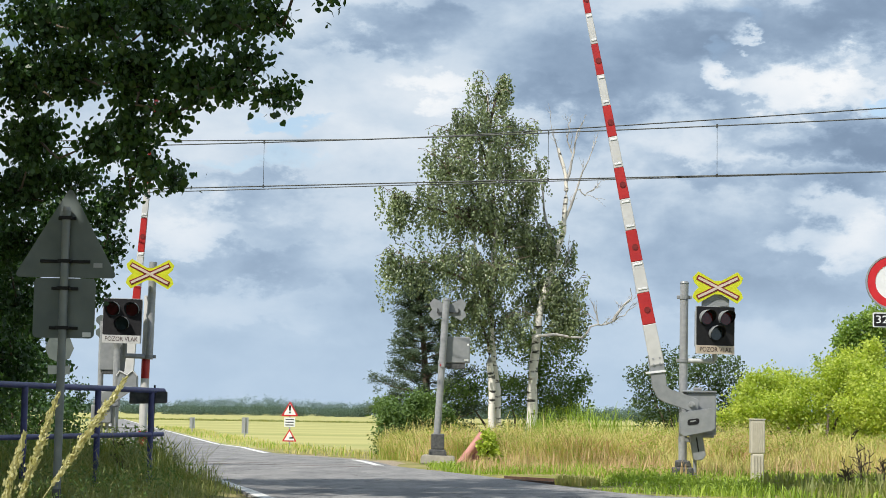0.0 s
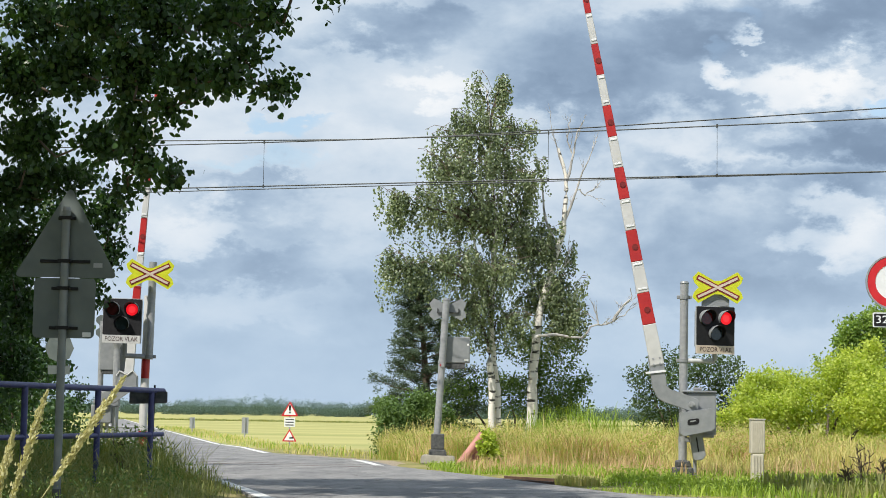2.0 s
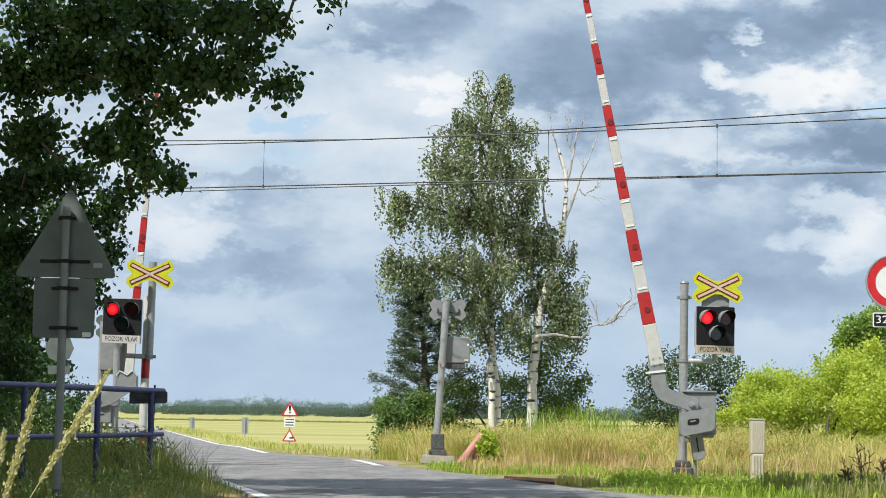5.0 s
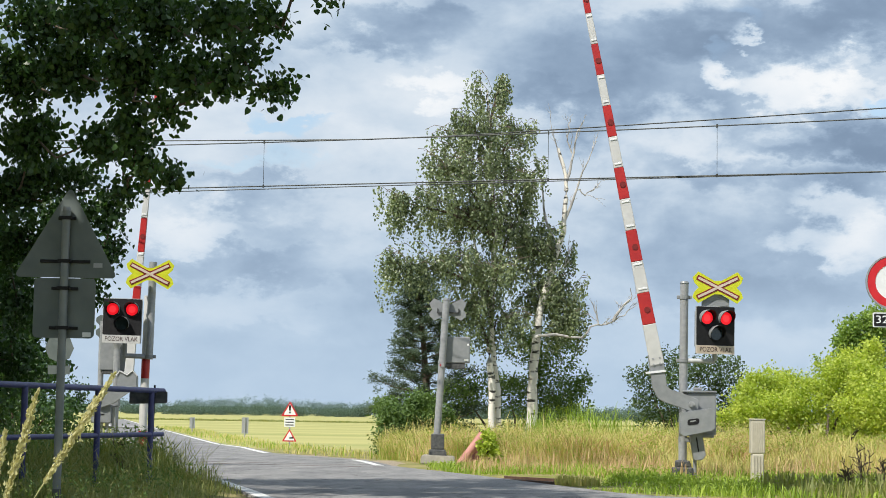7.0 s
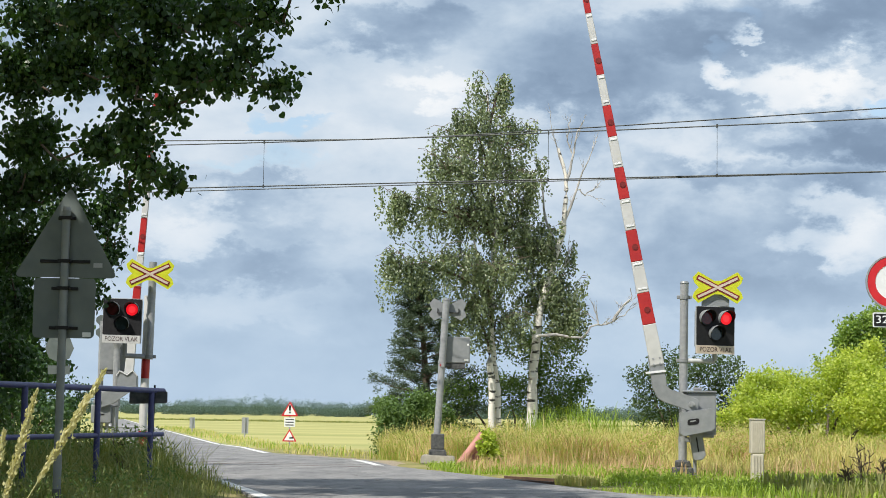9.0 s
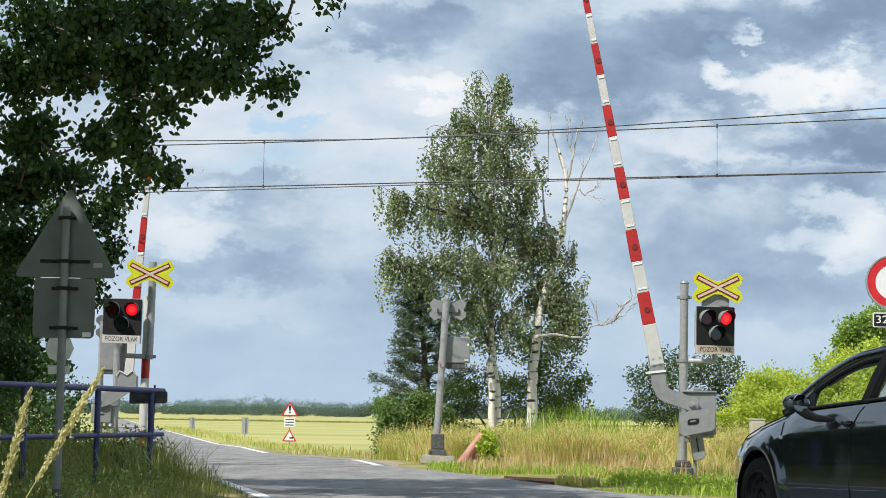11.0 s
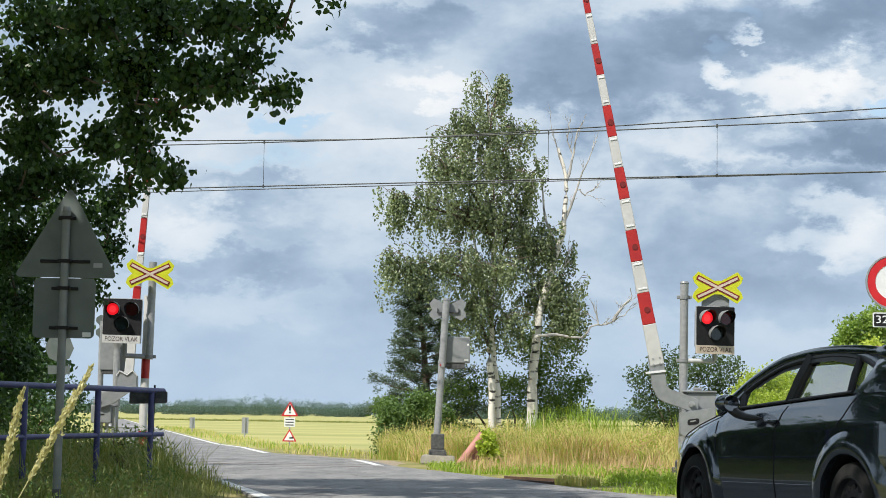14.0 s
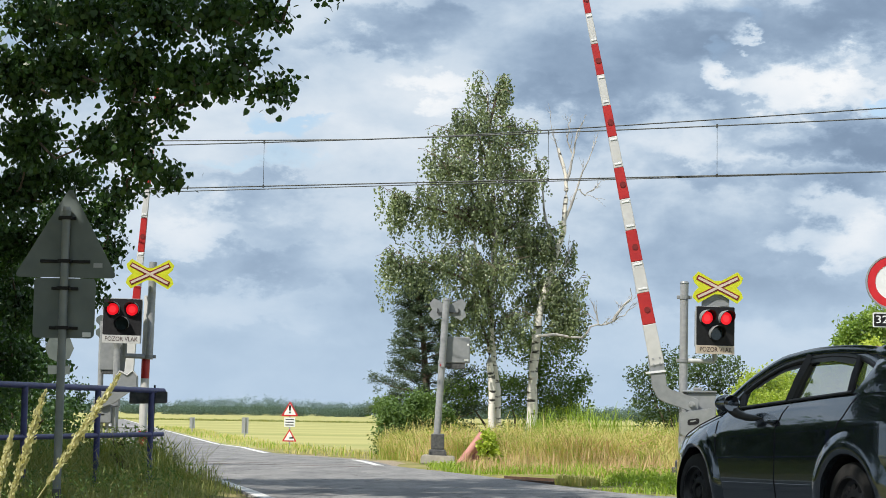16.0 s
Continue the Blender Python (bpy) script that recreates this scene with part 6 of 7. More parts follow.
def blades(name, pts, h, w, material, label, lean=0.35, heads=False, kind="stuff", cat="grass"):
    """Grass: bent tapering blades standing on the points."""
    n = len(pts)
    patch = np.array([0.78 + 0.55 * noise.noise(Vector((p[0] * 0.9, p[1] * 0.5, h))) for p in pts])
    hh = h * RNG.uniform(0.4, 1.2, n) * patch
    a = RNG.uniform(0, 2 * math.pi, n)
    d = np.stack([np.cos(a), np.sin(a), np.zeros(n)], 1)
    s = np.stack([-np.sin(a), np.cos(a), np.zeros(n)], 1) * (1.9 * w * RNG.uniform(0.6, 1.3, n))[:, None] * 0.5
    l = (hh * lean * RNG.uniform(0.1, 1.2, n))[:, None]
    up = np.zeros((n, 3))
    up[:, 2] = hh
    p0, p1, p2 = pts, pts + d * l * 0.25 + up * 0.55, pts + d * l + up
    if heads:
        v = np.stack([p0 - s * 0.4, p0 + s * 0.4, p1 + s * 0.5, p1 + (p2 - p1) * 0.5 + s * 1.5, p2, p1 + (p2 - p1) * 0.5 - s * 1.5, p1 - s * 0.5], 1)
        k, folds = 7, ((0, 1, 2, 6), (2, 3, 5, 6), (3, 4, 5))
    else:
        m_ = pts + d * l * 0.55 + up * 0.88
        tip = pts + d * l * 1.15 + up * (1.0 - 0.25 * lean * RNG.uniform(0, 1, n))[:, None]
        v = np.stack([p0 - s, p0 + s, p1 + s * 0.9, m_ + s * 0.6, tip, m_ - s * 0.6, p1 - s * 0.9], 1)
        k, folds = 7, ((0, 1, 2, 6), (2, 3, 5, 6), (3, 4, 5))
    ob = raw(name, v.reshape(-1, 3).tolist(), [tuple(i * k + q for q in f) for i in range(n) for f in folds], material)
    return tagged(ob, label, cat, kind=kind)


def scatter(n, x0, x1, y0, y1, keep, clump=0.0):
    """Points on the land where keep allows, thinned into uneven patches."""
    out = []
    x, y, r = RNG.uniform(x0, x1, n), RNG.uniform(y0, y1, n), RNG.uniform(0, 1, n)
    for a, b, c in zip(x, y, r):
        if clump and noise.noise(Vector((a * 0.7, b * 0.7, 5.0))) * clump + 0.5 < c:
            continue
        if keep(a, b):
            out.append((a, b, height(a, b) - 0.01))
    return np.array(out)


def grasses():
    off = lambda x, y: not on_road(x, y)
    right_of = lambda x, y: x > edge_x(RIGHT_EDGE, y) + 0.05
    left_of = lambda x, y: x < edge_x(LEFT_EDGE, y) - 0.06 - 0.6 * RNG.random() ** 2
    clear = lambda x, y: abs(off_track(x, y)) > 1.15 or x > 3.4 + 0.6 * RNG.random()
    # tall dry growth beyond the track
    far = lambda x, y: x > edge_x(RIGHT_EDGE, y) + 0.9 and off_track(x, y) > 2.6 and (x > 1.3 or y > 40.5)
    blades("tall_grass", scatter(115000, -1.5, 16, 37, 51, far, 0.5), 0.80, 0.005, "grass_dry", "tall yellowing grass beyond the track", 1.35)
    blades("tall_grass", scatter(22000, -1.5, 16, 37, 51, far, 1.0), 0.95, 0.005, "grass_dry", "seeding tall grass beyond the track", 0.7, True)
    blades("weeds", scatter(42000, -1.5, 16, 36.5, 52, far, 1.5), 0.74, 0.008, "grass_green", "green weeds among the tall grass", 0.9)
    blades("rusty_grass", scatter(40000, -1.2, 16, 37.2, 44, far, 1.2), 0.60, 0.006, "grass_rust", "reddish dry grass in front of the tall grass", 0.8, True)
    blades("tall_weeds", scatter(3600, 2.2, 6.4, 46.5, 50.5, off, 0.9), 1.35, 0.010, "grass_green", "tall green weeds", 0.9)
    # short turf between road and track, right side
    near_r = lambda x, y: right_of(x, y) and not (y > 35.5 and x < edge_x(RIGHT_EDGE, y) + 0.7) and not (3.7 < x < 5.4 and 29.0 < y < 33.4 and RNG.random() < 0.75) and off_track(x, y) < 3.0 and not (25.4 < y < 32.0 and x < 2.4 + 0.3 * RNG.random())
    blades("short_grass", scatter(70000, -1.2, 13, 22.0, 40, near_r, 0.7), 0.16, 0.008, "grass_green", "short green grass by the road", 1.1)
    blades("short_dry_grass", scatter(14000, 0.3, 13, 27, 37, lambda x, y: near_r(x, y) and off_track(x, y) > -4.5, 1.2), 0.40, 0.005, "grass_rust", "dry straw-coloured grass", 0.9)
    blades("bank_grass", scatter(26000, 4.3, 13, 33.5, 38, lambda x, y: right_of(x, y), 0.7), 0.60, 0.005, "grass_dry", "tall dry grass by the barrier", 0.9)
    blades("trackside_grass", scatter(14000, -0.6, 4.2, 26, 38, lambda x, y: right_of(x, y) and not (25.8 < y < 32.0 and x < 2.4) and not (y > 35.5 and x < edge_x(RIGHT_EDGE, y) + 0.6), 1.0), 0.07, 0.012, "grass_green", "sparse low grass round the rails", 0.6)
    blades("dry_tuft", scatter(700, 1.65, 2.25, 26.9, 27.6, right_of), 0.15, 0.008, "grass_dry", "orange-yellow tuft by the rails", 0.5)
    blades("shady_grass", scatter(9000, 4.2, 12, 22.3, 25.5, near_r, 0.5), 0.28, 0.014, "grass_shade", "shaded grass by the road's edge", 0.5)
    # left verge
    lv = lambda x, y: left_of(x, y)
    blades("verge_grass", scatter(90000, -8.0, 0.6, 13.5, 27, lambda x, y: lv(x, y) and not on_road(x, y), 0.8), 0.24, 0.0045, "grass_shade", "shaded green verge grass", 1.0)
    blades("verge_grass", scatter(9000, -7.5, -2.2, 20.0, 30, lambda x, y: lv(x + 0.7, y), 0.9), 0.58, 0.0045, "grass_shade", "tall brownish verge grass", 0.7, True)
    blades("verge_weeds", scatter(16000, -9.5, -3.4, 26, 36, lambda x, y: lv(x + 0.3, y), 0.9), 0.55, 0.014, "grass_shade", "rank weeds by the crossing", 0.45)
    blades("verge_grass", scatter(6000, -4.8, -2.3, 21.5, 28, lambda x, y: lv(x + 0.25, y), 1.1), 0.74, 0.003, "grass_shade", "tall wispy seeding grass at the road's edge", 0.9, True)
    # verge and crop beyond
    blades("field_verge", scatter(60000, -30, 2.0, 45, 190, lambda x, y: x > edge_x(RIGHT_EDGE, y) + 0.2 and x < edge_x(RIGHT_EDGE, y) + 3.2, 0.9), 0.24, 0.014, "grass_dry", "dry grass beside the road and field", 0.45)
    blades("field_verge", scatter(22000, -30, 2.0, 45, 190, lambda x, y: x > edge_x(RIGHT_EDGE, y) + 0.2 and x < edge_x(RIGHT_EDGE, y) + 2.6, 0.9), 0.30, 0.016, "grass_green", "green grass beside the road", 0.45)


def headland():
    """A green strip across the far field."""
    n = 9000
    p = np.stack([RNG.uniform(-95, 40, n), RNG.uniform(372, 388, n), np.full(n, base(380))], 1)
    blades("headland", p, 0.40, 0.10, "grass_shade", "green strip across the ripening field", 0.6)


def specks(name, n, x0, x1, y0, y1, keep, z0, z1, size, material, label, clump=0.8):
    """Seed heads and small leaves that hang among the grass."""
    p = scatter(n, x0, x1, y0, y1, keep, clump)
    p[:, 2] += RNG.uniform(z0, z1, len(p)) * np.array([0.8 + 0.5 * noise.noise(Vector((a[0] * 0.9, a[1] * 0.5, 3.0))) for a in p])
    v, f = leaf_mesh(tufts(p, 3, size * 0.7), size, LANCE, -0.4)
    tagged(raw(name, v.tolist(), f, material), label, "grass", kind="stuff")


def grass_details():
    far = lambda x, y: x > edge_x(RIGHT_EDGE, y) + 0.9 and off_track(x, y) > 2.6 and (x > 1.3 or y > 40.5)
    left = lambda x, y: x < edge_x(LEFT_EDGE, y) - 0.45
    specks("seed_heads", 52000, -1.5, 16, 37, 50, far, 0.25, 0.95, 0.042, "grass_dry", "pale seed heads of the tall grass")
    specks("seed_heads", 46000, -1.5, 16, 37, 48, far, 0.10, 0.78, 0.045, "grass_rust", "reddish seed heads of the tall grass", 1.3)
    specks("herb_leaves", 30000, -1.5, 16, 37, 50, far, 0.1, 0.85, 0.055, "grass_green", "small green herb leaves in the tall grass", 1.4)
    specks("herb_leaves", 9000, 2.2, 13, 23, 34, lambda x, y: x > edge_x(RIGHT_EDGE, y) + 0.1 and not on_road(x, y) and not (3.6 < x < 5.4 and y > 28), 0.02, 0.2, 0.05, "grass_green", "small green herb leaves by the road", 1.2)
    specks("verge_seeds", 9000, -7.5, 0.0, 15, 29, left, 0.1, 0.50, 0.022, "grass_shade", "brown seed heads on the verge", 1.3)
    specks("verge_leaves", 12000, -7.5, 0.0, 15, 31, left, 0.03, 0.40, 0.04, "leaf_dark", "small herb leaves on the verge", 1.2)
    specks("bramble", 5000, -6.5, -3.3, 24, 31, lambda x, y: left(x + 0.3, y), 0.05, 0.70, 0.07, "leaf_dark", "rank bramble by the railing", 1.6)


def far_wood():
    """A belt of woodland across the plain, aerial haze mixed into its leaf colours."""
    for name, mt, rows, label in (("far_wood", "far_wood", ((1400, 8.5), (1520, 9.5), (1700, 11.0)), "distant belt of woodland across the plain, haze in its colour"),
                                  ("far_ridge", "far_ridge", ((2600, 22.0), (2900, 26.0)), "low wooded ridge behind the plain, haze in its colour")):
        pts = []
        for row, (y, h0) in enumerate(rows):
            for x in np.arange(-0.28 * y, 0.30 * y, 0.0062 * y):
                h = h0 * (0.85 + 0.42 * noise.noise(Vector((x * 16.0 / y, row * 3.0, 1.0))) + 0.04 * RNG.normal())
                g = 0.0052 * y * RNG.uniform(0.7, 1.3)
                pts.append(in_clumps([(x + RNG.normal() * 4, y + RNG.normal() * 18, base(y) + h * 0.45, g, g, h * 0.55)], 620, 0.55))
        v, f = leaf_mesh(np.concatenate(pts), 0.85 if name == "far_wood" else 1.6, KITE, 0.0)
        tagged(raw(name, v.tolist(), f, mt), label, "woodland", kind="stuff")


def ears():
    made = []
    for k, (a, b, ln) in enumerate(STALKS):
        a, b = Vector(a), Vector(b)
        d = (b - a).normalized()
        foot = Vector((a.x - d.x * 0.25, a.y, height(a.x, a.y) - 0.02))
        st = thing("grass_stalk", Matrix.Translation(foot), "pale seeding grass stalk close by", "grass", "grass stalks")
        p = [Vector((0, 0, 0)), (a - foot) * 0.6 + Vector((-0.02, 0, 0.03)), a - foot, b - foot]
        bm = bmesh.new()
        tube(bm, p, [0.0025, 0.0022, 0.002, 0.001], 6)
        part("stem", bm, "ear", st)
        tip = b - foot
        root = tip - d * ln
        n = int(ln * 2600)
        t = RNG.uniform(0, 1, n)
        swell = np.sin(np.clip(t * 0.95 + 0.05, 0, 1) * math.pi) ** 0.6
        base_pts = np.array(root)[None] + t[:, None] * np.array(tip - root)[None] + RNG.normal(size=(n, 3)) * (0.006 * swell)[:, None]
        kk = len(LANCE)
        dirs = np.array(d)[None] + RNG.normal(size=(n, 3)) * 0.22
        dirs /= np.linalg.norm(dirs, axis=1)[:, None]
        u = np.cross(dirs, RNG.normal(size=(n, 3)))
        u /= np.linalg.norm(u, axis=1)[:, None]
        s = 0.015 * RNG.uniform(0.7, 1.2, n)[:, None, None]
        v = base_pts[:, None, :] + s * (LANCE[None, :, :1] * 1.3 * u[:, None, :] + LANCE[None, :, 1:] * dirs[:, None, :])
        raw("ear", v.reshape(-1, 3).tolist(), [tuple(range(i * kk, i * kk + kk)) for i in range(n)], "ear", st, "pale feathery seed head")
        made.append((st, foot))
    return made


MOVED_BOUGHS = near_tree()
roadside_tree(-10.8, 27.0, 8.5, 2.6, 9000)
roadside_tree(-13.5, 34.0, 10.0, 3.2, 9000)
# added mainly to shade the left signal, mostly out of view
roadside_tree(-10.6, 31.8, 5.6, 2.4, 9000)
# two trees added at the view's edge to darken the car's reflections
roadside_tree(-8.9, 25.2, 4.5, 2.0, 9000)
roadside_tree(-8.0, 21.0, 3.7, 2.0, 8000)
roadside_tree(-13.4, 58.0, 6.6, 2.0, 12000)
roadside_tree(-16.2, 61.0, 8.0, 2.4, 9000)
bush("hedge", [(-9.6, 47.0, 0.9, 0.9, 0.8, 0.9), (-10.7, 48.0, 1.2, 1.0, 0.9, 1.2), (-8.9, 46.0, 0.5, 0.6, 0.6, 0.6), (-12.0, 48.0, 1.4, 1.0, 0.9, 1.4)], 9000, 0.10, "leaf_near", "dark hedge behind the railing")
roadside_tree(-11.0, 12.0, 11.0, 3.4, 8000)
BIRCH_TOP = birches()
pine()
bush("underwood", UNDERWOOD, 20000, 0.075, "leaf_dark", "dark undergrowth beneath the birches")
bush("lilac_bush", LEFT_BUSH, 18000, 0.07, "leaf_dark", "rounded green bush beside the pine")
bush("elder_bush", DARK_BUSH, 13000, 0.07, "leaf_deep", "loose green bush behind the barrier, backlit shade in its colour")
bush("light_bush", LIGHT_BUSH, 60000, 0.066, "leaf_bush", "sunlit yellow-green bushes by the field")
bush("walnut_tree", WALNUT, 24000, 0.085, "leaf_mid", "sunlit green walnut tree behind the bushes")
bush("weed_clump", [(0.95, 36.9, 0.22, 0.19, 0.18, 0.30), (0.90, 36.9, 0.46, 0.14, 0.14, 0.18)], 900, 0.075, "leaf_bush", "leafy green weed beside the pipes", stems=2, spread=0.03)
far_wood()
grasses()
headland()
grass_details()


def dead_weed(x, y, h):
    z = height(x, y)
    w = thing("dead_weed", pose(x, y, z), "dry dark brown weed with bare stems", "weed", "dead weeds")
    for k in range(7):
        a = RNG.uniform(0, 6.28)
        t = Vector((math.cos(a) * 0.16 * h, math.sin(a) * 0.16 * h, h * RNG.uniform(0.6, 1.0)))
        bm = bmesh.new()
        limb(bm, (Vector((0, 0, -0.02)), t * 0.55 + Vector((0.02, 0, 0.03)), t), 0.007, 0.003, 5, 0.008)
        for j in range(5):
            b = t * RNG.uniform(0.4, 0.95)
            limb(bm, (b, b + Vector((RNG.normal() * 0.06, RNG.normal() * 0.06, RNG.uniform(0.02, 0.10)))), 0.004, 0.006, 4, 0.004)
        part("stem", bm, "bark", w, "dry brown stem")


for spot in ((5.30, 24.2, 0.62), (5.05, 23.9, 0.40), (5.55, 24.0, 0.50), (-4.05, 24.4, 0.55)):
    dead_weed(*spot)
MOVED_EARS = ears()


# ---------------------------------------------------------------- the car
BODY = (  # y, underside, side top, middle top, half width, half width at the top
    (2.21, 0.30, 0.56, 0.60, 0.30, 0.26), (2.15, 0.22, 0.63, 0.67, 0.47, 0.42), (1.98, 0.19, 0.71, 0.77, 0.66, 0.58), (1.70, 0.18, 0.78, 0.86, 0.765, 0.68),
    (1.29, 0.18, 0.86, 0.935, 0.862, 0.76), (0.98, 0.18, 0.92, 1.01, 0.884, 0.785), (0.70, 0.18, 0.985, 1.0, 0.884, 0.785), (0.30, 0.18, 1.015, 1.0, 0.882, 0.785),
    (-0.30, 0.18, 1.055, 1.03, 0.882, 0.785), (-0.90, 0.19, 1.095, 1.07, 0.888, 0.785), (-1.29, 0.20, 1.12, 1.10, 0.890, 0.78), (-1.70, 0.22, 1.12, 1.13, 0.86, 0.74),
    (-1.98, 0.28, 1.07, 1.10, 0.78, 0.66), (-2.10, 0.36, 0.92, 0.95, 0.68, 0.58))
RAIL = ((0.92, 0.965, 0.765), (0.50, 1.195, 0.70), (0.12, 1.345, 0.645), (-0.139, 1.39, 0.625), (-0.45, 1.418, 0.615), (-0.88, 1.424, 0.61), (-1.30, 1.40, 0.61), (-1.62, 1.345, 0.62), (-1.86, 1.22, 0.64), (-2.02, 1.05, 0.66))
SURROUND = ((0.66, 0.995), (0.45, 1.155), (0.08, 1.305), (-0.31, 1.37), (-0.76, 1.39), (-1.11, 1.36), (-1.29, 1.315), (-1.345, 1.28), (-1.30, 1.20), (-1.19, 1.115))


def body_row(y):
    for a, b in zip(BODY, BODY[1:]):
        if b[0] <= y <= a[0]:
            t = (a[0] - y) / (a[0] - b[0])
            return [p + (q - p) * t for p, q in zip(a, b)]
    return list(BODY[0] if y > 0 else BODY[-1])


def body_section(y):
    _, zb, zt, zc, hw, ht = body_row(y)
    q = zt - zb
    return [(0.0, zb), (hw * 0.86, zb), (hw * 0.955, zb + 0.06), (hw * 0.975, zb + 0.16 * q), (hw, zb + 0.33 * q), (hw * 0.996, zb + 0.55 * q), (hw * 0.990, zb + 0.72 * q),
            (hw * 0.990, zb + 0.775 * q), (hw * 0.980, zb + 0.795 * q), (ht + 0.055, zb + 0.90 * q), (ht, zt), (ht * 0.7, zt + (zc - zt) * 0.6), (0.0, zc)]


def side_x(y, z):
    s = body_section(y)[1:11]
    for (xa, za), (xb, zb) in zip(s, s[1:]):
        if za <= z <= zb:
            return xa + (xb - xa) * (z - za) / max(zb - za, 1e-6)
    return s[-1][0]


def loft(bm, rows):
    prev = None
    for r in rows:
        cur = [bm.verts.new(v) for v in r]
        if prev:
            for a, b, c, d in zip(prev, prev[1:], cur[1:], cur):
                bm.faces.new((a, b, c, d))
        prev = cur


def catmull(rows, n=3):
    out = []
    for i in range(len(rows) - 1):
        p0, p1, p2, p3 = (np.array(rows[max(i - 1, 0)]), np.array(rows[i]), np.array(rows[i + 1]), np.array(rows[min(i + 2, len(rows) - 1)]))
        for k in range(n):
            t = k / n
            out.append(tuple(0.5 * (2 * p1 + (p2 - p0) * t + (2 * p0 - 5 * p1 + 4 * p2 - p3) * t * t + (3 * p1 - p0 - 3 * p2 + p3) * t ** 3)))
    return out + [tuple(rows[-1])]


def catmull_rows(rows, n):
    """Rows of points, smoothed from row to row."""
    flat = catmull([[c for p in r for c in p] for r in rows], n)
    return [[tuple(r[k:k + 3]) for k in range(0, len(r), 3)] for r in flat]


def cut(ob, cutters):
    """The object with round holes for the wheels taken out of it."""
    for c in cutters:
        q = ob.modifiers.new("hole", "BOOLEAN")
        q.object, q.operation, q.solver = c, "DIFFERENCE", "EXACT"
    me = bpy.data.meshes.new_from_object(ob.evaluated_get(bpy.context.evaluated_depsgraph_get()))
    ob.modifiers.clear()
    ob.data = me
    for c in cutters:
        bpy.data.objects.remove(c)


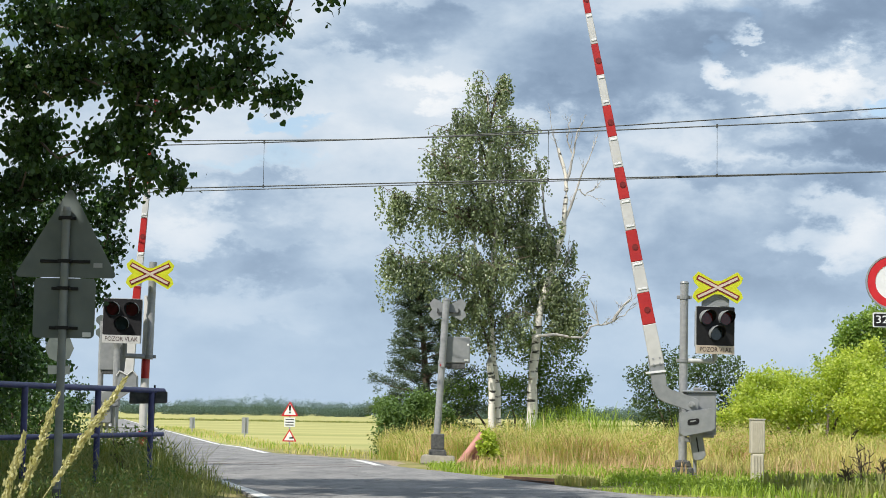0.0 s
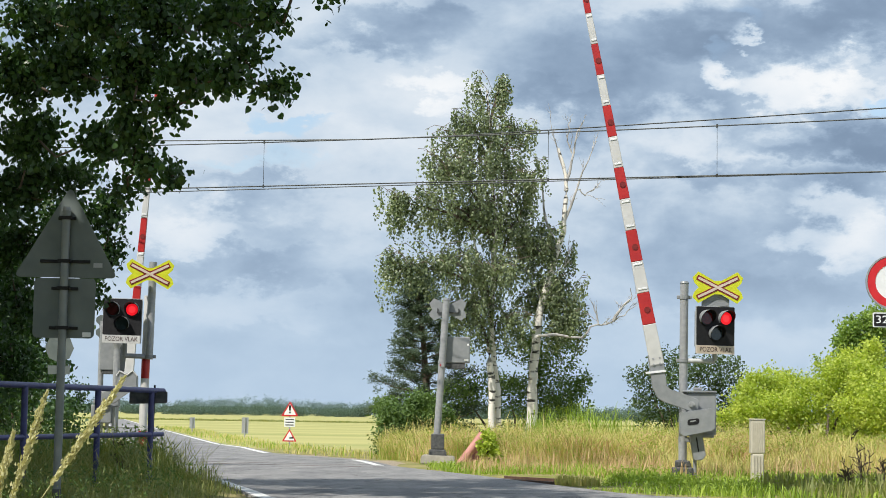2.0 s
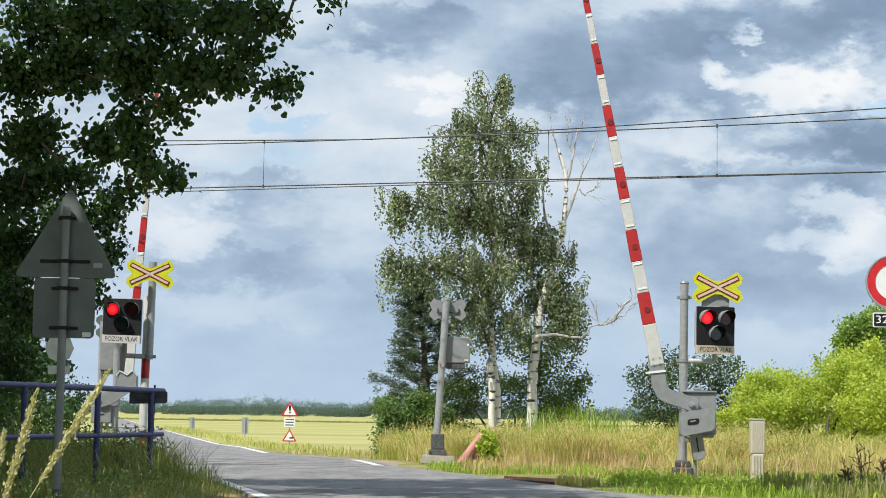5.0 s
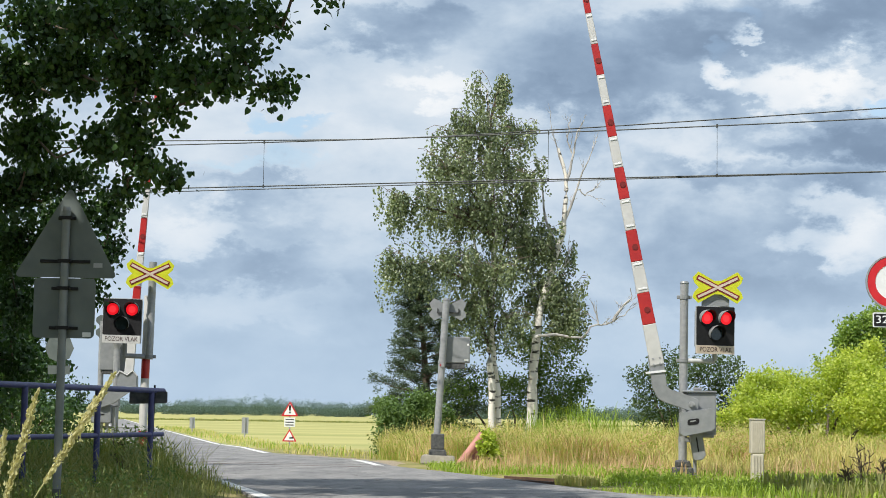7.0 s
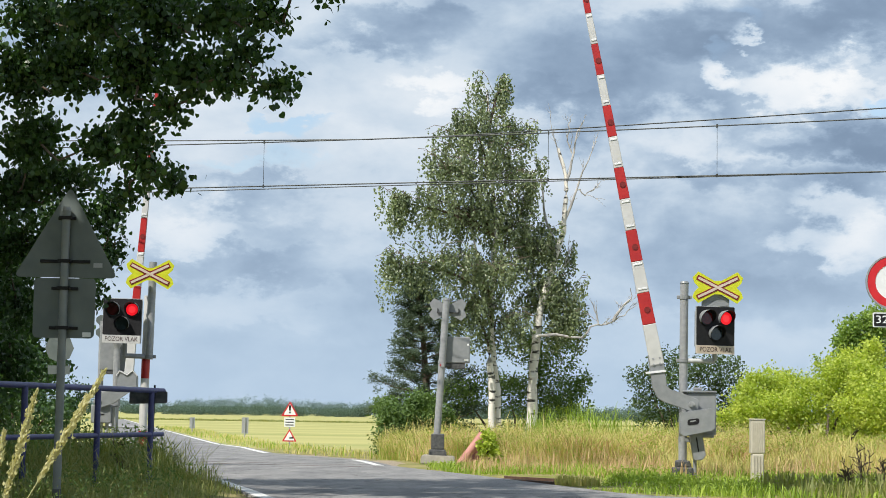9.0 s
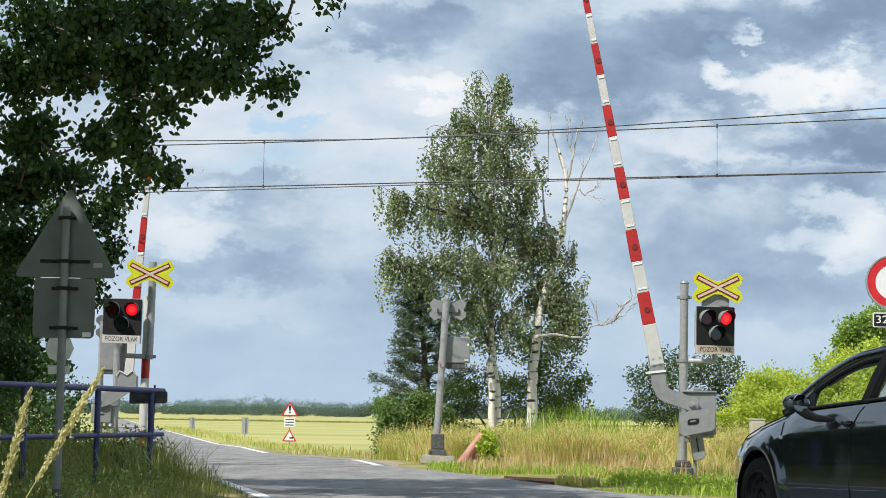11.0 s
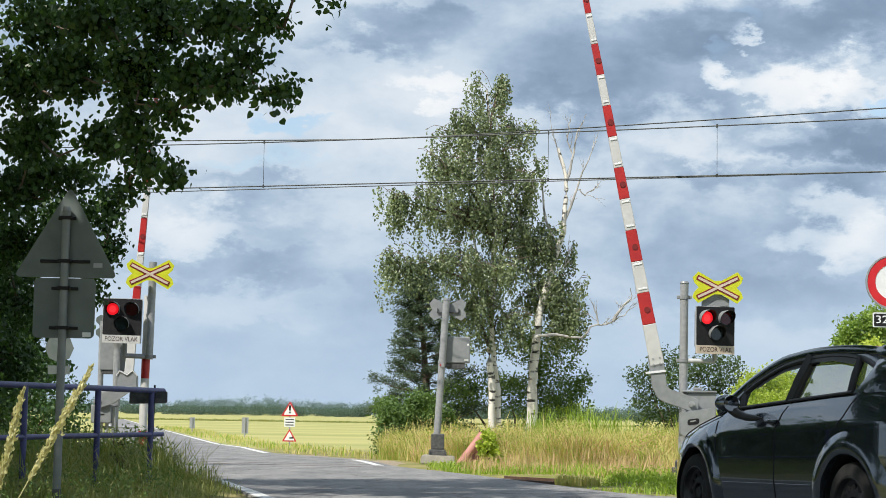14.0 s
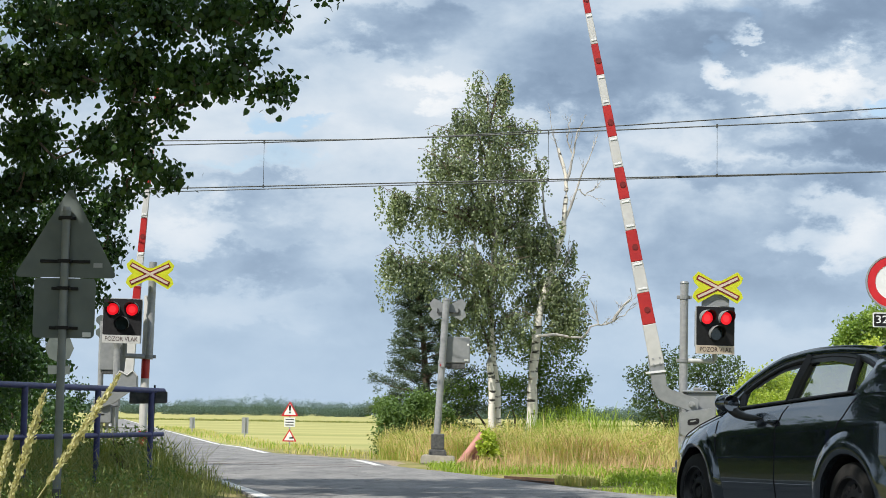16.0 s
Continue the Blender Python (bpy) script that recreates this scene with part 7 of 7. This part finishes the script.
def build_car():
    car = thing("car", pose(3.285, 14.98, 0, 0, 0, 18), "dark grey hatchback car with an open front window", "car")
    ys = [r[0] for r in catmull([(r[0],) for r in BODY], 4)]
    bm = bmesh.new()
    rows = []
    for y in ys:
        s = body_section(y)
        rows.append([(-x, y, z) for x, z in s] + [(x, y, z) for x, z in s[::-1][1:-1]])
    prev, first = None, None
    for r in rows:
        cur = [bm.verts.new(v) for v in r]
        if prev:
            for j in range(len(cur)):
                bm.faces.new((prev[j], prev[(j + 1) % len(cur)], cur[(j + 1) % len(cur)], cur[j]))
        else:
            first = cur
        prev = cur
    bm.faces.new(first)
    bm.faces.new(prev[::-1])
    shell = part("body", bm, "car_paint", car, "dark grey metallic painted body")
    cutters = []
    for y in (1.19, -1.29):
        bm = bmesh.new()
        for sx in (-1, 1):
            rod(bm, (sx * 0.60, y, 0.325), (sx * 1.2, y, 0.325), 0.362, n=48)
        me = bpy.data.meshes.new("hole")
        bmesh.ops.recalc_face_normals(bm, faces=bm.faces)
        bm.to_mesh(me)
        bm.free()
        o = new("hole", me)
        o.matrix_world = car.matrix_world
        cutters.append(o)
    bpy.context.view_layer.update()
    cut(shell, cutters)
    shell.data.shade_smooth()
    shell.data.set_sharp_from_angle(angle=radians(38))

    def on_side(sx, pts, off=0.003):
        return [Vector((sx * (side_x(y, z) + off), y, z)) for y, z in pts]

    def along(pts, n=10):
        return [(pts[k][0] + (pts[k + 1][0] - pts[k][0]) * j / n, pts[k][1] + (pts[k + 1][1] - pts[k][1]) * j / n) for k in range(len(pts) - 1) for j in range(n)] + [pts[-1]]

    for sx in (-1, 1):
        # flared arch lips and dark liners
        for y in (1.19, -1.29):
            bm = bmesh.new()
            loft(bm, [[Vector((sx * (side_x(y + r * math.cos(a), max(0.325 + r * math.sin(a), 0.24)) + o), y + r * math.cos(a), 0.325 + r * math.sin(a))) for r, o in ((0.360, -0.03), (0.364, 0.020), (0.388, 0.036), (0.44, 0.032), (0.495, 0.012), (0.535, -0.008))] for a in np.linspace(-0.25, math.pi + 0.25, 36)])
            part("arch_lip", bm, "car_paint", shell, smooth=True)
            bm = bmesh.new()
            loft(bm, [[(sx * xx, y + 0.358 * math.cos(a), 0.325 + 0.358 * math.sin(a)) for xx in (0.62, 0.86)] for a in np.linspace(-0.3, math.pi + 0.3, 24)])
            part("arch_liner", bm, "trim", shell, "black wheel arch liner")
            wh = new("wheel")
            wh.parent = car
            wh.matrix_local = pose(sx * 0.765, y, 0.316)
            bm = bmesh.new()
            prof = [(-0.10, 0.215), (-0.105, 0.27), (-0.085, 0.305), (-0.05, 0.316), (0.05, 0.316), (0.085, 0.305), (0.105, 0.27), (0.10, 0.215)]
            loft(bm, [[(x, r * math.cos(a), r * math.sin(a)) for x, r in prof] for a in np.linspace(0, 2 * math.pi, 49)])
            bmesh.ops.remove_doubles(bm, verts=bm.verts, dist=0.0005)
            part("tyre", bm, "rubber", wh, "black tyre", smooth=True)
            bm = bmesh.new()
            prof = [(sx * 0.095, 0.218), (sx * 0.10, 0.205), (sx * 0.06, 0.19), (sx * 0.045, 0.16), (sx * 0.07, 0.10), (sx * 0.065, 0.075), (sx * 0.04, 0.07), (sx * 0.04, 0.0)]
            loft(bm, [[(x, r * math.cos(a), r * math.sin(a)) for x, r in prof] for a in np.linspace(0, 2 * math.pi, 49)])
            bmesh.ops.remove_doubles(bm, verts=bm.verts, dist=0.0005)
            rim = part("rim", bm, "wheel", wh, "dark steel rim", smooth=True)
            for k in range(12):
                a = 2 * math.pi * k / 12
                bm = bmesh.new()
                rod(bm, (sx * 0.052, 0.145 * math.cos(a), 0.145 * math.sin(a)), (sx * 0.062, 0.145 * math.cos(a), 0.145 * math.sin(a)), 0.022, n=12)
                part("rim_hole", bm, "black", rim, "dark round opening")
            bm = bmesh.new()
            rod(bm, (sx * 0.04, 0, 0), (sx * 0.068, 0, 0), 0.055, 0.045, n=18)
            part("hub_cap", bm, "wheel", rim, smooth=True)
            WHEELS.append((wh, sx * 0.765, y))
        # seams of the doors and the bonnet's edge
        for pts in ([(0.775, 0.30), (0.79, 0.70), (0.83, 0.90)], [(-0.20, 0.26), (-0.21, 0.86), (-0.30, 1.02)], [(-1.12, 0.86), (-1.20, 0.94), (-1.29, 1.08)], [(0.70, 0.28), (-0.82, 0.27)]):
            bm = bmesh.new()
            tube(bm, on_side(sx, along(pts), 0.0005), 0.0045, 6)
            part("seam", bm, "black", shell, "dark panel gap")
        bm = bmesh.new()
        tube(bm, [Vector((sx * body_row(y)[5] * 1.02, y, body_row(y)[2] + 0.001)) for y in np.linspace(2.0, 0.85, 14)], 0.005, 6)
        part("seam", bm, "black", shell, "dark bonnet gap")
        # pressed line low on the doors
        bm = bmesh.new()
        tube(bm, on_side(sx, along([(0.74, 0.42), (-0.80, 0.45)]), -0.003), 0.0042, 6)
        part("sill_crease", bm, "car_paint", shell, smooth=True)
        # handle, and a flat black disc that paints the shade of its recess
        bm = bmesh.new()
        tube(bm, [Vector((sx * (side_x(y, 0.905) + o), y, 0.905)) for y, o in ((-0.05, 0.002), (-0.08, 0.03), (-0.18, 0.034), (-0.21, 0.004))], 0.013, 8, (1.4, 1))
        part("handle", bm, "car_paint", shell, "body-coloured door handle", smooth=True)
        bm = bmesh.new()
        cx = sx * (side_x(-0.13, 0.895) + 0.0)
        bmesh.ops.create_uvsphere(bm, u_segments=16, v_segments=10, radius=1, matrix=Matrix.Translation((cx, -0.13, 0.89)) @ Matrix.Diagonal((0.005, 0.05, 0.028, 1)))
        part("handle_recess_shade", bm, "trim", shell, "flat dark disc as shade behind the handle", smooth=True)
        bm = bmesh.new()
        bmesh.ops.create_uvsphere(bm, u_segments=14, v_segments=8, radius=1, matrix=Matrix.Translation((sx * (side_x(0.80, 0.785)), 0.80, 0.785)) @ Matrix.Diagonal((0.008, 0.026, 0.014, 1)))
        part("side_indicator", bm, "sign_white", shell, "small pale side indicator", smooth=True)
        # mirror on its long foot
        bm = bmesh.new()
        bmesh.ops.create_uvsphere(bm, u_segments=24, v_segments=16, radius=1, matrix=Matrix.Translation((sx * 0.985, 0.36, 1.04)) @ Matrix.Diagonal((0.105, 0.075, 0.068, 1)))
        mir = part("door_mirror", bm, "car_paint", car, "dark rounded door mirror", smooth=True)
        bm = bmesh.new()
        tube(bm, [(sx * 0.965, 0.345, 1.0), (sx * 0.935, 0.29, 0.958), (sx * 0.905, 0.19, 0.932), (sx * 0.884, 0.07, 0.925), (sx * 0.865, 0.01, 0.925)], [0.040, 0.036, 0.028, 0.022, 0.005], 12)
        part("mirror_foot", bm, "trim", mir, "black mirror foot", smooth=True)
        bm = bmesh.new()
        rod(bm, (sx * 0.985, 0.30, 1.04), (sx * 0.985, 0.289, 1.04), 0.062, n=20)
        part("mirror_glass", bm, "mirror", mir, "mirror glass", smooth=True)
        # roof rail, pillars and seals
        rail = catmull([(sx * x, y, z) for y, z, x in RAIL], 5)
        bm = bmesh.new()
        tube(bm, rail, [0.045 + 0.02 * (k > 30) for k in range(len(rail))], 10, (0.75, 1.0))
        part("roof_rail", bm, "car_paint", shell, smooth=True)
        bm = bmesh.new()
        lean_x = lambda z: 0.79 - (z - 1.0) * 0.40
        tube(bm, catmull([(sx * (lean_x(z) + 0.004), y, z) for y, z in SURROUND], 5), 0.021, 8)
        part("window_seal", bm, "trim", car, "black window surround", smooth=True)
        bm = bmesh.new()
        tube(bm, [(sx * 0.795, y, body_row(y)[2] + 0.004) for y in np.linspace(0.66, -1.22, 20)], 0.012, 8)
        part("waist_seal", bm, "trim", car, "black waist seal", smooth=True)
        # painted frame between the window surround and the roof
        ring_y, ring_z = [q[0] for q in SURROUND[:8]][::-1], [q[1] for q in SURROUND[:8]][::-1]
        ry, rz, rx = ([q[1] for q in rail][::-1], [q[2] for q in rail][::-1], [abs(q[0]) for q in rail][::-1])
        rows = []
        for y in np.linspace(0.64, -1.34, 30):
            z0, z1, x1 = np.interp(y, ring_y, ring_z), np.interp(y, ry, rz), np.interp(y, ry, rx)
            rows.append([(sx * (lean_x(z0) * (1 - t) + (x1 + 0.012) * t + 0.02 * t * (1 - t)), y, z0 + (z1 + 0.01 - z0) * t) for t in (0, 0.33, 0.66, 1)])
        bm = bmesh.new()
        loft(bm, rows)
        part("cant_rail", bm, "car_paint", shell, smooth=True)
        for name, a, b, w in (("pillar", (-0.29, 1.04, 0.782), (-0.375, 1.395, 0.638), 0.046), ("pillar", (-1.12, 1.10, 0.757), (-1.095, 1.375, 0.645), 0.036), ("pillar", (0.50, 0.99, 0.785), (0.50, 1.18, 0.71), 0.03)):
            bm = bmesh.new()
            tube(bm, [(sx * a[2], a[0], a[1]), (sx * (a[2] + b[2]) / 2 * 1.015, (a[0] + b[0]) / 2, (a[1] + b[1]) / 2), (sx * b[2], b[0], b[1])], w, 4, (0.5, 1.0))
            part(name, bm, "trim", car, "black window pillar")

        def pane(name, pts, material, label):
            bm_ = bmesh.new()
            bm_.faces.new([bm_.verts.new((sx * x, y, z)) for y, z, x in pts])
            o = part(name, bm_, material, car, label)
            o.visible_shadow = False
            return o
        pane("rear_window", [(y, z, lean_x(z) - 0.006) for y, z in ((-0.30, 1.055), (-1.11, 1.11), (-1.08, 1.37), (-0.76, 1.40), (-0.38, 1.392))], "pane", "tinted rear door glass")
        pane("quarter_window", [(y, z, lean_x(z) - 0.006) for y, z in ((-1.12, 1.11), (-1.19, 1.115), (-1.30, 1.20), (-1.345, 1.28), (-1.29, 1.315), (-1.11, 1.37))], "pane", "tinted quarter glass")
        bm = bmesh.new()
        strip_ = [(y - 0.05, z - 0.03, x * 1.03) for x, y, z in ((abs(q[0]), q[1], q[2]) for q in rail[6:21])]
        loft(bm, [[(sx * (x), y, z), (sx * (x + 0.03), y - 0.02, z - 0.055)] for y, z, x in strip_])
        part("wind_deflector", bm, "trim", car, "dark wind deflector over the open window")
        bm = bmesh.new()
        loft(bm, [[(sx * x, y, z), (sx * (x + 0.03), y, z - 0.05)] for y, z, x in ((-0.40, 1.395, 0.648), (-0.75, 1.402, 0.645), (-1.06, 1.37, 0.658))])
        part("wind_deflector", bm, "trim", car, "dark wind deflector")
        # panel behind the quarter glass down to the tail
        bm = bmesh.new()
        cols = (((-1.17, 1.10), (-1.24, 1.15), (-1.31, 1.22), (-1.345, 1.285), (-1.33, 1.34), (-1.30, 1.40)), ((-1.38, 1.115), (-1.40, 1.17), (-1.42, 1.24), (-1.44, 1.31), (-1.45, 1.35), (-1.45, 1.38)),
                ((-1.60, 1.12), (-1.61, 1.17), (-1.62, 1.23), (-1.62, 1.28), (-1.62, 1.32), (-1.62, 1.35)), ((-1.80, 1.11), (-1.81, 1.14), (-1.82, 1.17), (-1.83, 1.20), (-1.84, 1.22), (-1.85, 1.235)), ((-2.0, 1.06), (-2.0, 1.062), (-2.0, 1.064), (-2.01, 1.066), (-2.01, 1.068), (-2.02, 1.07)))
        rows = []
        for (col, x0, x1) in zip(cols, (0.778, 0.775, 0.755, 0.725, 0.66), (0.605, 0.61, 0.62, 0.64, 0.655)):
            rows.append([(sx * (x0 + (x1 - x0) * k / 5 + 0.035 * math.sin(math.pi * k / 5) * (x0 - x1) / 0.17), y, z) for k, (y, z) in enumerate(col)])
        loft(bm, catmull_rows(rows, 3))
        part("rear_quarter", bm, "car_paint", shell, smooth=True)
        bm = bmesh.new()
        box(bm, sx * 0.35 - 0.13, sx * 0.35 + 0.13, -1.12, -1.02, 1.05, 1.24, 0.04)
        part("headrest", bm, "trim", car, "dark rear headrest", smooth=True)
        bm = bmesh.new()
        bmesh.ops.create_uvsphere(bm, u_segments=20, v_segments=12, radius=1, matrix=Matrix.Translation((sx * 0.52, 1.98, 0.66)) @ Matrix.Rotation(radians(-40 * sx), 4, "Z") @ Matrix.Diagonal((0.13, 0.07, 0.06, 1)))
        part("headlight", bm, "lens_dark", shell, "clear headlight", smooth=True)
    # roof, screens
    rail = catmull([(x, y, z) for y, z, x in RAIL], 5)

    def across(rows, crown, push):
        return [[(x * t, y + push * (1 - t * t), z + crown * (1 - t * t)) for t in np.linspace(-1, 1, 13)] for x, y, z in rows]
    bm = bmesh.new()
    loft(bm, across(rail[14:37], 0.032, 0.0))
    part("roof", bm, "car_paint", shell, smooth=True)
    bm = bmesh.new()
    loft(bm, across(rail[0:15], 0.012, 0.03))
    o = part("windscreen", bm, "clear_pane", car, "clear windscreen", smooth=True)
    o.visible_shadow = False
    bm = bmesh.new()
    loft(bm, across(rail[36:], 0.02, -0.12))
    part("rear_screen", bm, "pane", car, "tinted rear screen", smooth=True)
    bm = bmesh.new()
    rod(bm, (-0.62, 0.78, 0.93), (0.62, 0.78, 0.93), 0.06, n=12)
    part("dashboard", bm, "trim", car, "black dashboard top", smooth=True)
    return car


WHEELS = []
CAR = build_car()


# ---------------------------------------------------------------- what moves
def left_to_go(t):
    """Metres that the car has still to roll, at t seconds."""
    if t >= 14.0:
        return 0.0
    if t >= 11.3:
        ts, ss = (11.3, 11.5, 12.0, 12.5, 13.0, 13.5, 14.0), (0.83, 0.70, 0.40, 0.19, 0.055, 0.010, 0.0)
        return float(np.interp(t, ts, ss))
    b = 11.3 - max(t, 6.3)
    s = 0.83 + 0.70 * b + 0.75 * b * b
    return s + max(0.0, 6.3 - t) * 8.2


def car_pose(s):
    """The car s metres before its stop: straight at last, out of the bend before."""
    x, y, a, step = 3.285, 14.98, 18.0, 0.1
    for k in range(int(s / step)):
        x, y = x + math.sin(radians(a)) * step, y - math.cos(radians(a)) * step
        if k * step > 3.0 and a < 68:
            a += 0.32
    r = s - int(s / step) * step
    return pose(x + math.sin(radians(a)) * r, y - math.cos(radians(a)) * r, 0, 0, 0, a)


STALK_TIPS = ((0.0, 0.8, 0.3), (0.5, 0.0, -1.0), (1.0, -0.9, -2.2), (1.5, -0.3, -1.8), (2.0, 0.5, -1.7), (2.5, -0.2, -1.2), (3.0, -0.9, -1.1), (3.5, -0.5, -0.3), (4.0, -1.4, -3.1), (5.2, -2.3, -3.4), (6.5, -2.9, -3.8), (7.0, -1.2, -3.2), (7.5, -0.5, -2.4), (8.0, -1.6, -2.4),
              (8.5, -2.4, -2.6), (9.0, -2.8, -3.4), (10.2, -2.4, -3.0), (11.5, -3.6, -5.2), (12.0, -2.0, -3.4), (12.5, -1.0, -2.4), (13.0, -4.4, -6.0), (13.5, -7.4, -9.0), (14.0, -5.0, -5.6), (14.5, -3.2, -3.1), (15.0, -4.9, -5.6), (15.5, -3.6, -3.5), (16.0, -0.4, -2.0))


def motions():
    # the car rolls up and stops
    times = [k / 10 for k in range(161)]
    walk(CAR, [(t, car_pose(left_to_go(t))) for t in times])
    for wh, x, y in WHEELS:
        rows, t = [], 0.0
        while t <= 16.0001:
            rows.append((t, pose(x, y, 0.316) @ Matrix.Rotation(left_to_go(t) / 0.316, 4, "X")))
            t += 1 / 30 if t < 9.9 else 0.1
        walk(wh, rows)
    # the red lamps come on by turns
    for lamp, k, lx, lz in LAMPS:
        back, fore = pose(lx, 0.012, lz), pose(lx, -0.0195, lz)
        rows = [(0.0, back)]
        for n in range(15):
            on = 0.15 + 1.1236 * n + (0.53 if k else 0.0)
            off = on + (0.66 if k == 0 else 0.74)
            for t, m in ((on, back), (on + 1 / 30, fore), (off, fore), (off + 1 / 30, back)):
                if rows[-1][0] + 0.02 < t < 16.0:
                    rows.append((t, m))
        rows.append((16.0, rows[-1][1]))
        walk(lamp, rows)
    # boughs and grass stalks sway in the wind
    for n, (bough, root) in enumerate(MOVED_BOUGHS):
        rows = []
        for k in range(33):
            t = k * 0.5
            a = 0.16 * math.sin(1.9 * t + n * 1.3) + 0.10 * math.sin(3.1 * t + n * 2.1)
            b = 0.14 * math.sin(1.4 * t + n * 0.7) + 0.07 * math.sin(2.6 * t + n)
            rows.append((t, pose(root.x, root.y, root.z, 0.5 * b, a, b)))
        walk(bough, rows)
    walk(BIRCH_TOP, [(k * 0.5, pose(0, 0, 0, 0.10 * math.sin(1.1 * k), 0.16 * math.sin(0.8 * k + 0.6) - 0.10 * k / 32, 0)) for k in range(33)])
    for n, (stalk, foot) in enumerate(MOVED_EARS):
        walk(stalk, [(q[0], pose(foot.x, foot.y, foot.z, 0, q[1] if n == 0 else q[2], 0)) for q in STALK_TIPS])


motions()
